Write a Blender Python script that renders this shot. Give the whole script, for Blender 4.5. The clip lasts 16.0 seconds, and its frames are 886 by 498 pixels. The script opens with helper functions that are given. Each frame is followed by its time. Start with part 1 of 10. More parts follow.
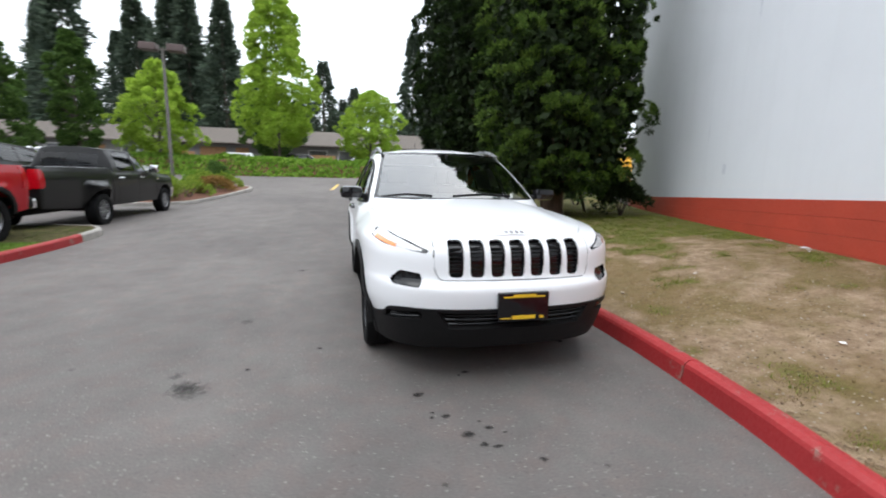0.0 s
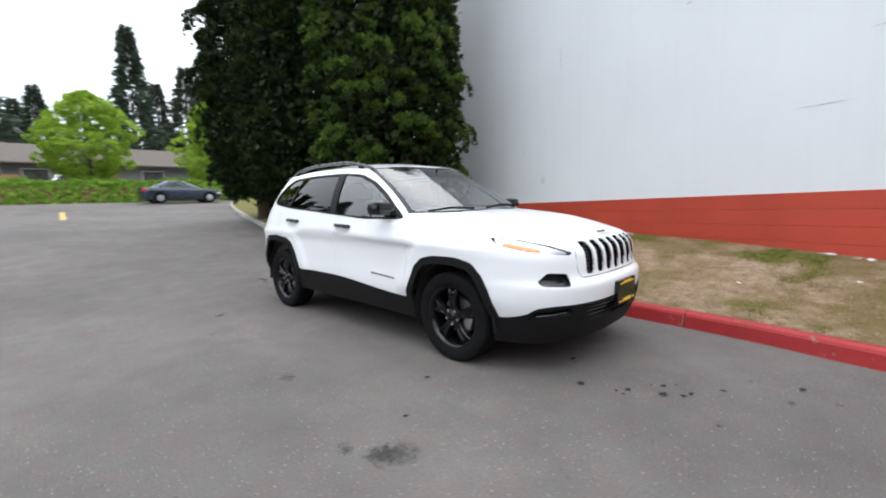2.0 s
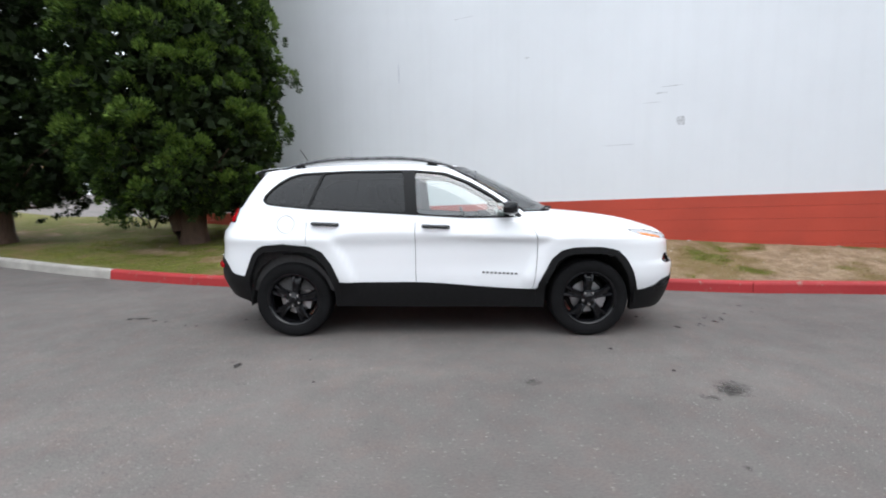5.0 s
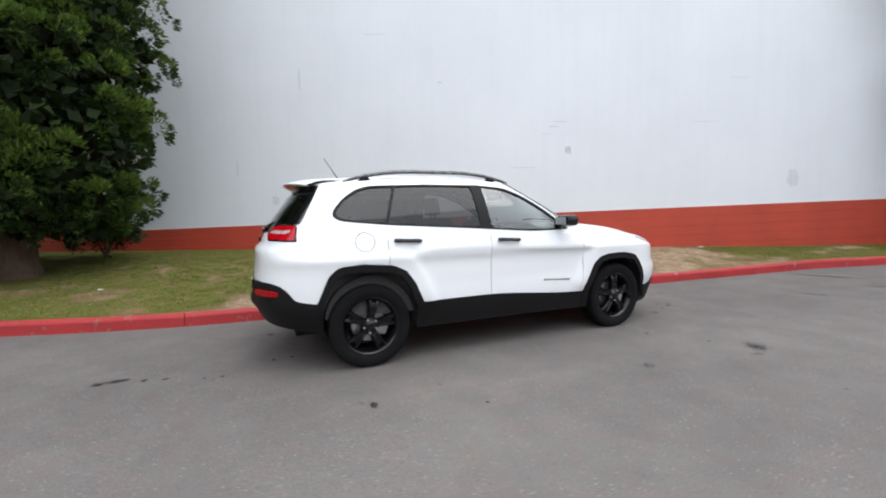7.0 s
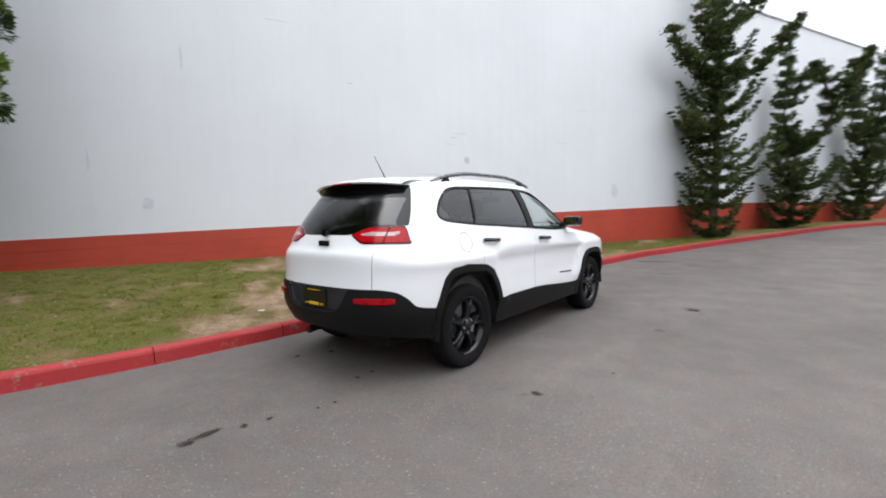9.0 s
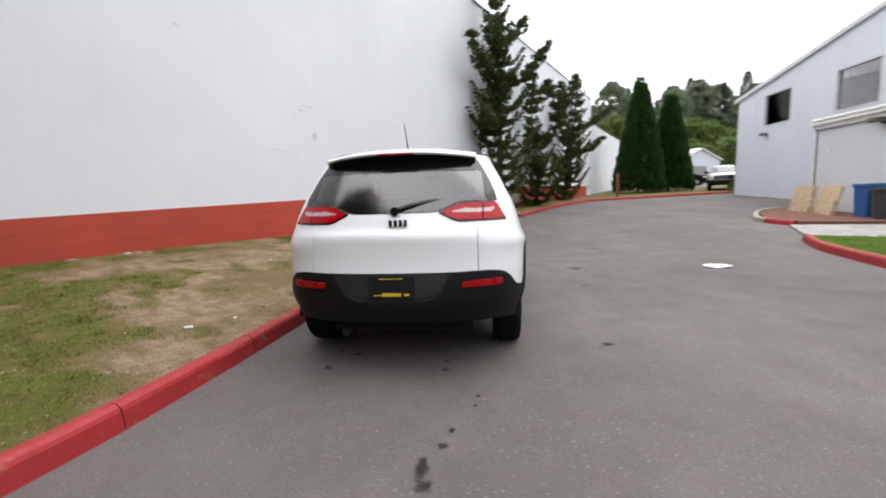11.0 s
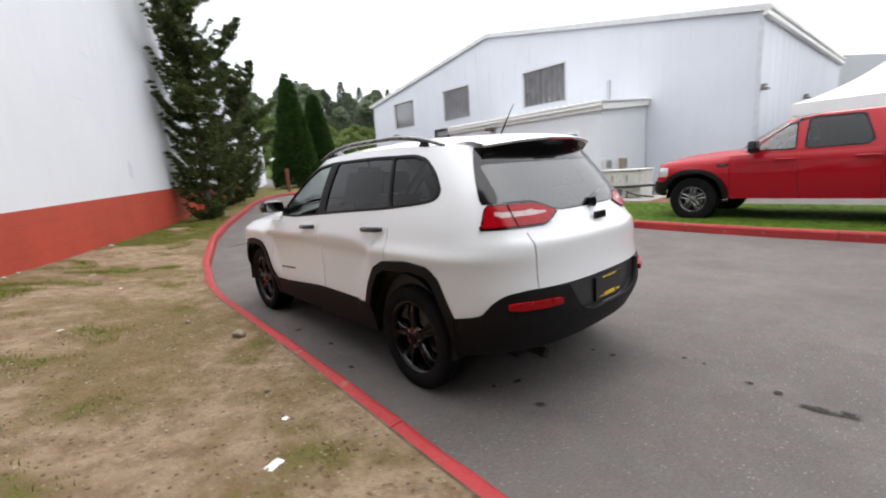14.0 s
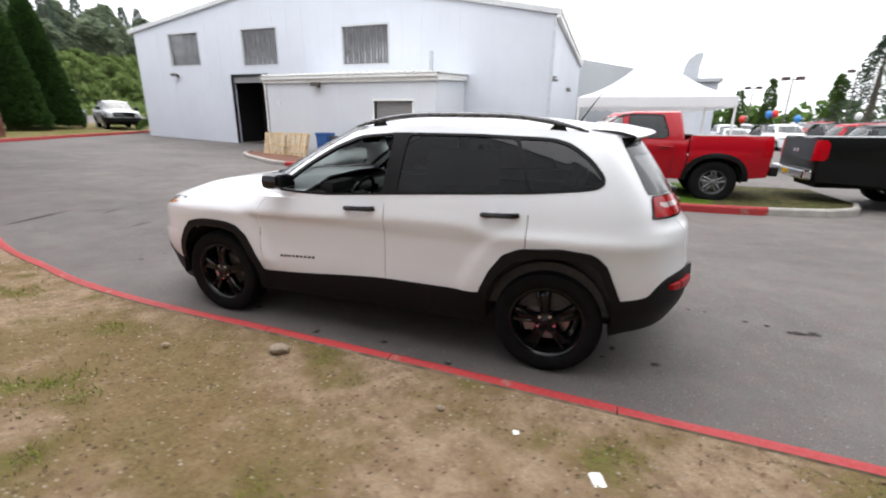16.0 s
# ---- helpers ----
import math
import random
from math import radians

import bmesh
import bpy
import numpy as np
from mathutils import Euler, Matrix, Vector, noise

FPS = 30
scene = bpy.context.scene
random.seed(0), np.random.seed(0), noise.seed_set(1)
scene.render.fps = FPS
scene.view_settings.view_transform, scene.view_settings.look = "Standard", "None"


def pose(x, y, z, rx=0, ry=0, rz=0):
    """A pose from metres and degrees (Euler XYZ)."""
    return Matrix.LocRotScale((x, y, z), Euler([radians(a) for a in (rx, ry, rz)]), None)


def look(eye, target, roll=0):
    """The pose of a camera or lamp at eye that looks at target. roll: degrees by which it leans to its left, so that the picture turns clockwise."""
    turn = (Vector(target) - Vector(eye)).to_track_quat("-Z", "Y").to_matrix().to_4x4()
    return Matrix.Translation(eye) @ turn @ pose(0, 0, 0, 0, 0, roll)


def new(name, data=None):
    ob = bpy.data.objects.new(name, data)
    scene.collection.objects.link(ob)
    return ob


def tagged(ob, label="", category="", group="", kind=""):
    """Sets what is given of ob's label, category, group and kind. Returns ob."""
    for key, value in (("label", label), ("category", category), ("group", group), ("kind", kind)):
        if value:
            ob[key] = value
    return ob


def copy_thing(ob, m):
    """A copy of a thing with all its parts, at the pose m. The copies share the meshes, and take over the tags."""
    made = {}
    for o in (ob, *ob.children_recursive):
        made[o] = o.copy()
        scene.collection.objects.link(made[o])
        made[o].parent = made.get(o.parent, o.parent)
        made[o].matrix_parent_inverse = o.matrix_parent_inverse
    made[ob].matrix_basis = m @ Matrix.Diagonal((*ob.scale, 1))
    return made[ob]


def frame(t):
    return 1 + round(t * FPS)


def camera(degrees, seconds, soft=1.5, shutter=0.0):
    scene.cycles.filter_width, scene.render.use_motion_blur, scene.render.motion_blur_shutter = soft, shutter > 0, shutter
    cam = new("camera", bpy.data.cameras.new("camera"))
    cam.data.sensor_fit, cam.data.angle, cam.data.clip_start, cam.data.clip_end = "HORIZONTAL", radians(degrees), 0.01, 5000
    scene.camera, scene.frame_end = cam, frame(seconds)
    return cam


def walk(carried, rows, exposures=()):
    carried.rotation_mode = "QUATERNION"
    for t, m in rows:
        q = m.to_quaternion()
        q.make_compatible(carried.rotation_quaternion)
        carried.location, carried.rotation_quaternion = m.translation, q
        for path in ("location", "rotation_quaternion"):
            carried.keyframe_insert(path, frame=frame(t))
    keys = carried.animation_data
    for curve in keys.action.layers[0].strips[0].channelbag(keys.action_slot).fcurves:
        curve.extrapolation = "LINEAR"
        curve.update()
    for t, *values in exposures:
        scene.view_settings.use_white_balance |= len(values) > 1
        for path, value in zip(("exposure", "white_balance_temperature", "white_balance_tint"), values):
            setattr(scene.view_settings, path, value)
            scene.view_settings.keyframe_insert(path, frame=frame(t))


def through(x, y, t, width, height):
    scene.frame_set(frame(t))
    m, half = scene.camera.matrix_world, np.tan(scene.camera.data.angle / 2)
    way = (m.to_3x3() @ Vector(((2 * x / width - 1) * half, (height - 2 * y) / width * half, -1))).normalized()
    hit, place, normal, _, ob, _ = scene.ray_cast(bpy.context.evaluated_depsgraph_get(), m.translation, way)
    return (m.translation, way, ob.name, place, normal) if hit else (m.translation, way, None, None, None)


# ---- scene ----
cam = camera(92.4, 16.0, 1.9, 0.5)
PATH = [
    (0, (-0.973, -4.606, 1.261), (-0.537, -2.679, 0.952), 1.1),
    (0.5, (-1.573, -4.474, 1.267), (-0.889, -2.614, 0.999), -0.4),
    (1, (-2.106, -4.223, 1.254), (-1.18, -2.466, 1.019), -1.4),
    (1.5, (-2.64, -3.925, 1.226), (-1.459, -2.33, 0.977), -1.3),
    (2, (-3.109, -3.512, 1.238), (-1.699, -2.113, 1.001), -1.4),
    (2.5, (-3.534, -3.042, 1.266), (-1.931, -1.871, 1.023), -2.0),
    (3, (-3.878, -2.527, 1.236), (-2.165, -1.516, 1.021), -1.5),
    (3.5, (-4.176, -1.996, 1.225), (-2.346, -1.213, 1.031), -1.0),
    (4, (-4.414, -1.418, 1.209), (-2.505, -0.87, 0.968), -1.2),
    (5.25, (-4.63, 0.066, 1.235), (-2.63, 0.056, 1.02), -0.6),
    (6.5, (-4.435, 1.54, 1.257), (-2.528, 0.968, 1.064), 0.0),
    (7, (-4.275, 2.107, 1.254), (-2.44, 1.329, 1.087), -1.1),
    (7.5, (-4.014, 2.649, 1.246), (-2.252, 1.722, 1.051), -2.0),
    (8, (-3.746, 3.166, 1.232), (-2.109, 2.03, 1.055), -1.3),
    (8.5, (-3.384, 3.618, 1.233), (-1.884, 2.308, 1.056), -2.3),
    (9, (-3.006, 4.061, 1.246), (-1.701, 2.553, 1.094), -1.4),
    (9.5, (-2.535, 4.391, 1.221), (-1.452, 2.72, 1.028), -1.8),
    (10.75, (-1.10, 4.91, 1.235), (-0.674, 2.956, 0.99), -2.0),
    (12, (0.411, 4.834, 1.267), (0.113, 2.878, 0.97), -1.9),
    (12.5, (0.932, 4.587, 1.267), (0.355, 2.694, 0.981), -2.7),
    (13, (1.461, 4.288, 1.29), (0.615, 2.509, 0.947), -3.4),
    (13.5, (1.913, 3.91, 1.34), (0.863, 2.242, 0.999), -4.2),
    (14, (2.339, 3.487, 1.389), (1.071, 1.984, 1.025), -4.0),
    (14.5, (2.711, 3.058, 1.458), (1.268, 1.739, 1.037), -3.0),
    (15, (2.979, 2.585, 1.502), (1.391, 1.445, 1.077), -1.7),
    (15.5, (3.25, 2.134, 1.541), (1.524, 1.251, 1.048), -0.3),
    (16, (3.416, 1.598, 1.575), (1.617, 0.934, 1.007), 0.9),
]
walk(cam, [(t, look(eye, target, roll)) for t, eye, target, roll in PATH],
     [(0, 0.14, 6280, 9), (3, 0.12, 6230, 9), (7, 0.12, 6330, 10), (9.5, 0.09, 6520, 11), (12.5, 0.03, 6700, 12), (14.5, 0.23, 6600, 12), (16, 0.29, 6580, 12)])

# ---- world and light ----
world = bpy.data.worlds.new("overcast_sky")
scene.world = world
world.use_nodes = True
wn = world.node_tree
wn.nodes.clear()
w_out = wn.nodes.new("ShaderNodeOutputWorld")
w_bg = wn.nodes.new("ShaderNodeBackground")
w_sky = wn.nodes.new("ShaderNodeTexSky")
w_sky.sky_type = "NISHITA"
w_sky.sun_disc = False
w_sky.sun_elevation = radians(62)
w_sky.sun_rotation = radians(45)
w_sky.air_density, w_sky.dust_density = 1.0, 6.0
# a closed cloud layer: the clear sky only tints it a little
w_mix = wn.nodes.new("ShaderNodeMix")
w_mix.data_type = "RGBA"
w_mix.inputs[0].default_value = 0.90
w_noise = wn.nodes.new("ShaderNodeTexNoise")
w_noise.inputs["Scale"].default_value = 2.2
w_noise.inputs["Detail"].default_value = 5
w_ramp = wn.nodes.new("ShaderNodeValToRGB")
w_ramp.color_ramp.elements[0].position, w_ramp.color_ramp.elements[0].color = 0.3, (0.86, 0.91, 0.97, 1)
w_ramp.color_ramp.elements[1].position, w_ramp.color_ramp.elements[1].color = 0.75, (1.06, 1.08, 1.11, 1)
wn.links.new(w_noise.outputs["Fac"], w_ramp.inputs[0])
# an overcast sky is brightest overhead and dims towards the horizon
w_at = wn.nodes.new("ShaderNodeTexCoord")
w_split = wn.nodes.new("ShaderNodeSeparateXYZ")
w_rise = wn.nodes.new("ShaderNodeMapRange")
for k, v in ((1, 0.0), (2, 1.0), (3, 9.2), (4, 19.5)):
    w_rise.inputs[k].default_value = v
w_glow = wn.nodes.new("ShaderNodeVectorMath")
w_glow.operation = "SCALE"
wn.links.new(w_at.outputs["Generated"], w_split.inputs[0])
wn.links.new(w_split.outputs["Z"], w_rise.inputs[0])
wn.links.new(w_ramp.outputs[0], w_glow.inputs[0])
wn.links.new(w_rise.outputs[0], w_glow.inputs["Scale"])
wn.links.new(w_sky.outputs[0], w_mix.inputs[6])
wn.links.new(w_glow.outputs[0], w_mix.inputs[7])
wn.links.new(w_mix.outputs[2], w_bg.inputs[0])
w_bg.inputs[1].default_value = 0.15
wn.links.new(w_bg.outputs[0], w_out.inputs[0])

sun = new("sun", bpy.data.lights.new("sun", "SUN"))
sun.data.energy, sun.data.angle, sun.data.color = 0.9, radians(45), (1.0, 0.97, 0.92)
sun.matrix_world = pose(0, 0, 40, 28, 0, -50)

from mathutils.kdtree import KDTree


# ---- helpers of this scene ----
def part(name, bm, material, parent=None, label="", smooth=False):
    """Links a bmesh as one mesh object, under a thing or a part."""
    me = bpy.data.meshes.new(name)
    bm.to_mesh(me)
    bm.free()
    if smooth:
        me.shade_smooth()
        me.set_sharp_from_angle(angle=radians(38))
    if isinstance(smooth, Skin):
        smooth.dress(me)
    me.materials.append(material)
    ob = new(name, me)
    ob.parent = parent
    if label:
        ob["label"] = label
    return ob


class Skin:
    """The even normals of a whole sheet, for the panels cut out of it."""

    def __init__(self, *sheets):
        pts = []
        for bm in sheets:
            bm.normal_update()
            pts += [(v.co.copy(), v.normal.copy()) for v in bm.verts]
        self.normals = [n for _, n in pts]
        self.tree = KDTree(len(pts))
        for k, (c, _) in enumerate(pts):
            self.tree.insert(c, k)
        self.tree.balance()

    def at(self, co):
        n = Vector((0, 0, 0))
        for _, k, d in self.tree.find_n(co, 9):
            n += self.normals[k] * math.exp(-(d / 0.022) ** 2) + self.normals[k] * 1e-4
        return n.normalized()

    def dress(self, me):
        own = [self.at(v.co) for v in me.vertices]
        out = [None] * len(me.loops)
        for f in me.polygons:
            for k in f.loop_indices:
                n = own[me.loops[k].vertex_index]
                d = n.dot(f.normal)
                out[k] = n if d > 0.7 else f.normal.copy()
        me.normals_split_custom_set(out)


def thing(name, label, category, m=None, group="", kind=""):
    """An Empty that carries the parts of one thing."""
    ob = new(name)
    ob.empty_display_size = 0.1
    if m is not None:
        ob.matrix_world = m
    return tagged(ob, label, category, group, kind)


def raw(name, verts, faces, material, parent=None, smooth=False):
    """A mesh object straight from arrays, for large ones."""
    me = bpy.data.meshes.new(name)
    me.from_pydata([tuple(v) for v in verts], [], [tuple(f) for f in faces])
    me.validate()
    if smooth:
        me.shade_smooth()
    me.materials.append(material)
    ob = new(name, me)
    ob.parent = parent
    return ob


def curve_of(pairs):
    """A smooth line through (t, value) pairs that does not overshoot."""
    t = [float(p[0]) for p in pairs]
    v = [float(p[1]) for p in pairs]
    n = len(t)
    d = [(v[i + 1] - v[i]) / (t[i + 1] - t[i]) for i in range(n - 1)]
    m = [d[0]] + [0.0 if d[i - 1] * d[i] <= 0 else 2 * d[i - 1] * d[i] / (d[i - 1] + d[i]) for i in range(1, n - 1)] + [d[-1]]

    def at(x):
        if x <= t[0]:
            return v[0]
        if x >= t[-1]:
            return v[-1]
        k = 0
        while x > t[k + 1]:
            k += 1
        h = t[k + 1] - t[k]
        s = (x - t[k]) / h
        return ((1 + 2 * s) * (1 - s) ** 2 * v[k] + s * (1 - s) ** 2 * h * m[k]
                + s * s * (3 - 2 * s) * v[k + 1] + s * s * (s - 1) * h * m[k + 1])
    return at


def add_box(bm, x0, x1, y0, y1, z0, z1, bevel=0.0, m=None):
    r = bmesh.ops.create_cube(bm, size=1.0)
    vs = r["verts"]
    for v in vs:
        v.co = Vector((x0 + (v.co.x + 0.5) * (x1 - x0), y0 + (v.co.y + 0.5) * (y1 - y0), z0 + (v.co.z + 0.5) * (z1 - z0)))
    if bevel > 0:
        es = list({e for v in vs for e in v.link_edges})
        vs = bmesh.ops.bevel(bm, geom=es, offset=bevel, segments=2, affect="EDGES", profile=0.6)["verts"]
    if m is not None:
        bmesh.ops.transform(bm, matrix=m, verts=list({v for v in vs}))
    return bm


def box_bm(x0, x1, y0, y1, z0, z1, bevel=0.0):
    return add_box(bmesh.new(), x0, x1, y0, y1, z0, z1, bevel)


def add_cyl(bm, a, b, r, seg=12, r2=None, caps=True):
    """A round bar from a to b."""
    a, b = Vector(a), Vector(b)
    d = b - a
    m = Matrix.Translation((a + b) / 2) @ d.to_track_quat("Z", "Y").to_matrix().to_4x4()
    bmesh.ops.create_cone(bm, cap_ends=caps, segments=seg, radius1=r, radius2=r if r2 is None else r2, depth=d.length, matrix=m)
    return bm


def add_tube(bm, pts, r, seg=8, flat=1.0, caps=True):
    """A bar swept along points; r may be a list; flat squeezes it upwards."""
    pts = [Vector(p) for p in pts]
    rings = []
    for i, p in enumerate(pts):
        d = (pts[min(i + 1, len(pts) - 1)] - pts[max(i - 1, 0)]).normalized()
        side = d.cross(Vector((0, 0, 1)))
        side = side.normalized() if side.length > 1e-4 else Vector((1, 0, 0))
        up = side.cross(d).normalized()
        rr = r[i] if isinstance(r, (list, tuple)) else r
        rings.append([bm.verts.new(p + side * (rr * math.cos(2 * math.pi * k / seg)) + up * (rr * flat * math.sin(2 * math.pi * k / seg))) for k in range(seg)])
    for a, b in zip(rings, rings[1:]):
        for k in range(seg):
            bm.faces.new((a[k], a[(k + 1) % seg], b[(k + 1) % seg], b[k]))
    if caps:
        bm.faces.new(list(reversed(rings[0])))
        bm.faces.new(rings[-1])
    return bm


def add_lathe(bm, profile, seg, axis="x", m=None):
    """Turns (radius, along) pairs round an axis."""
    rings = []
    for r, h in profile:
        ring = []
        for k in range(seg):
            c, s = math.cos(2 * math.pi * k / seg), math.sin(2 * math.pi * k / seg)
            co = Vector((h, r * c, r * s)) if axis == "x" else Vector((r * c, r * s, h))
            ring.append(bm.verts.new(m @ co if m is not None else co))
        rings.append(ring)
    for a, b in zip(rings, rings[1:]):
        for k in range(seg):
            bm.faces.new((a[k], b[k], b[(k + 1) % seg], a[(k + 1) % seg]))
    return bm


def add_prism(bm, outline, lo, hi, axis="z", bevel=0.0):
    """A flat outline pushed from lo to hi along an axis."""
    def at(p, h):
        return {"z": (p[0], p[1], h), "x": (h, p[0], p[1]), "y": (p[0], h, p[1])}[axis]
    a = [bm.verts.new(at(p, lo)) for p in outline]
    b = [bm.verts.new(at(p, hi)) for p in outline]
    n = len(outline)
    fs = [bm.faces.new(a), bm.faces.new(b)] + [bm.faces.new((a[k], a[(k + 1) % n], b[(k + 1) % n], b[k])) for k in range(n)]
    bmesh.ops.recalc_face_normals(bm, faces=fs)
    if bevel > 0:
        bmesh.ops.bevel(bm, geom=list({e for f in fs for e in f.edges}), offset=bevel, segments=1, affect="EDGES")
    return bm


def smoothstep(a, b, x):
    s = min(1.0, max(0.0, (x - a) / (b - a)))
    return s * s * (3 - 2 * s)


def poly_distance(px, py, poly):
    """Signed distance to a closed outline, negative inside."""
    best, inside, n = 1e9, False, len(poly)
    for i in range(n):
        ax, ay = poly[i]
        bx, by = poly[(i + 1) % n]
        ex, ey = bx - ax, by - ay
        t = max(0.0, min(1.0, ((px - ax) * ex + (py - ay) * ey) / (ex * ex + ey * ey + 1e-12)))
        dx, dy = px - ax - t * ex, py - ay - t * ey
        best = min(best, dx * dx + dy * dy)
        if (ay > py) != (by > py) and px < (bx - ax) * (py - ay) / (by - ay) + ax:
            inside = not inside
    return -math.sqrt(best) if inside else math.sqrt(best)


def rounded(poly, r, n=4):
    """The outline with its corners rounded."""
    out = []
    for i in range(len(poly)):
        p, a, b = Vector(poly[i]), Vector(poly[i - 1]), Vector(poly[(i + 1) % len(poly)])
        da, db = (a - p), (b - p)
        k = min(r, da.length * 0.45, db.length * 0.45)
        s, e = p + da.normalized() * k, p + db.normalized() * k
        for j in range(n + 1):
            t = j / n
            out.append(tuple(s * (1 - t) ** 2 + p * 2 * t * (1 - t) + e * t * t))
    return out


def cut(bm, f):
    """Splits the faces of a sheet along f(place) = 0."""
    val = {}
    for v in bm.verts:
        x = f(v.co)
        val[v] = 0.0 if abs(x) < 1e-5 else x
    crossing = [e for e in bm.edges if val[e.verts[0]] * val[e.verts[1]] < 0]
    touched = set()
    for e in crossing:
        touched.update(e.link_faces)
        a, b = e.verts
        _, nv = bmesh.utils.edge_split(e, a, val[a] / (val[a] - val[b]))
        val[nv] = 0.0
    for fc in touched:
        if not fc.is_valid:
            continue
        zero = [v for v in fc.verts if val[v] == 0.0]
        if len(zero) < 2 or not (any(val[v] > 0 for v in fc.verts) and any(val[v] < 0 for v in fc.verts)):
            continue
        try:
            bmesh.utils.face_split(fc, zero[0], zero[1])
        except ValueError:
            pass


def take(bm, inside):
    """Moves the faces whose middle is inside into a sheet of their own."""
    faces = [f for f in bm.faces if inside(f.calc_center_median())]
    out, seen = bmesh.new(), {}
    for f in faces:
        vs = []
        for v in f.verts:
            if v not in seen:
                seen[v] = out.verts.new(v.co)
            vs.append(seen[v])
        out.faces.new(vs)
    bmesh.ops.delete(bm, geom=faces, context="FACES")
    return out


def rim(bm, depth):
    """Turns the open edges of a sheet inwards, which gives the panel its thickness."""
    bm.normal_update()
    edges = [e for e in bm.edges if len(e.link_faces) == 1]
    low = {}
    for e in edges:
        for v in e.verts:
            if v not in low:
                low[v] = (v.co - v.normal * depth)
    low = {v: bm.verts.new(c) for v, c in low.items()}
    for e in edges:
        a, b = e.link_loops[0].vert, e.link_loops[0].link_loop_next.vert
        bm.faces.new((b, a, low[a], low[b]))
    return bm


def sink(bm, depth, lip=True):
    """Pushes a sheet inwards and walls its edge, as a recess."""
    bm.normal_update()
    edges = [(e.link_loops[0].vert, e.link_loops[0].link_loop_next.vert) for e in bm.edges if len(e.link_faces) == 1]
    top = {v: v.co.copy() for pair in edges for v in pair}
    for v in bm.verts:
        v.co = v.co - v.normal * depth
    if lip:
        up = {v: bm.verts.new(c) for v, c in top.items()}
        for a, b in edges:
            bm.faces.new((a, up[a], up[b], b))
    return bm


def push(bm, depth):
    bm.normal_update()
    moved = [(v, v.co + v.normal * depth) for v in bm.verts]
    for v, c in moved:
        v.co = c
    return bm

# ---- materials ----
def shader(name):
    m = bpy.data.materials.new(name)
    m.use_nodes = True
    t = m.node_tree
    return m, t, t.nodes["Principled BSDF"]


def node(t, kind, **values):
    n = t.nodes.new("ShaderNode" + kind)
    for k, v in values.items():
        n.inputs[k.replace("_", " ")].default_value = v
    return n


def coords(t, scale=(1, 1, 1), space="Object"):
    c = t.nodes.new("ShaderNodeTexCoord")
    mp = t.nodes.new("ShaderNodeMapping")
    mp.inputs["Scale"].default_value = scale
    t.links.new(c.outputs[space], mp.inputs[0])
    return mp.outputs[0]


def noise_fac(t, at, scale, detail=4, rough=0.55):
    n = node(t, "TexNoise", Scale=scale, Detail=detail, Roughness=rough)
    t.links.new(at, n.inputs["Vector"])
    return n.outputs["Fac"]


def ramp(t, fac, stops):
    r = t.nodes.new("ShaderNodeValToRGB")
    e = r.color_ramp.elements
    while len(e) < len(stops):
        e.new(0.5)
    for k, (p, c) in enumerate(stops):
        e[k].position = p
        e[k].color = (*c, 1) if len(c) == 3 else c
    t.links.new(fac, r.inputs[0])
    return r.outputs[0]


def grey(v):
    return (v, v, v)


def mix(t, fac, a, b, blend="MIX"):
    n = t.nodes.new("ShaderNodeMix")
    n.data_type, n.blend_type = "RGBA", blend
    for i, x in ((0, fac), (6, a), (7, b)):
        if isinstance(x, (int, float)):
            n.inputs[i].default_value = x
        elif isinstance(x, tuple):
            n.inputs[i].default_value = (*x, 1) if len(x) == 3 else x
        else:
            t.links.new(x, n.inputs[i])
    return n.outputs[2]


def maths(t, op, a, b, c=None):
    n = t.nodes.new("ShaderNodeMath")
    n.operation = op
    for i, x in enumerate((a, b, c)):
        if x is None:
            continue
        if isinstance(x, (int, float)):
            n.inputs[i].default_value = x
        else:
            t.links.new(x, n.inputs[i])
    return n.outputs[0]


def bump(t, bsdf, height, strength, distance):
    b = node(t, "Bump", Strength=strength, Distance=distance)
    t.links.new(height, b.inputs["Height"])
    t.links.new(b.outputs[0], bsdf.inputs["Normal"])
    return b


def plain(name, colour, rough=0.5, metal=0.0, vary=0.12, scale=6.0, coat=0.0, fine=0.0, spec=0.5):
    """A surface with soft change of tone and gloss."""
    m, t, b = shader(name)
    at = coords(t)
    f = noise_fac(t, at, scale, 5)
    lo = tuple(c * (1 - vary) for c in colour)
    hi = tuple(min(1.0, c * (1 + vary)) for c in colour)
    t.links.new(ramp(t, f, [(0.3, lo), (0.7, hi)]), b.inputs["Base Color"])
    t.links.new(ramp(t, noise_fac(t, at, scale * 3, 3), [(0.3, grey(max(0.02, rough - 0.06))), (0.7, grey(min(1, rough + 0.06)))]), b.inputs["Roughness"])
    b.inputs["Metallic"].default_value = metal
    b.inputs["Coat Weight"].default_value = coat
    b.inputs["Coat Roughness"].default_value = 0.04
    b.inputs["Specular IOR Level"].default_value = spec
    if fine:
        bump(t, b, noise_fac(t, at, 90, 3), fine, 0.004)
    return m


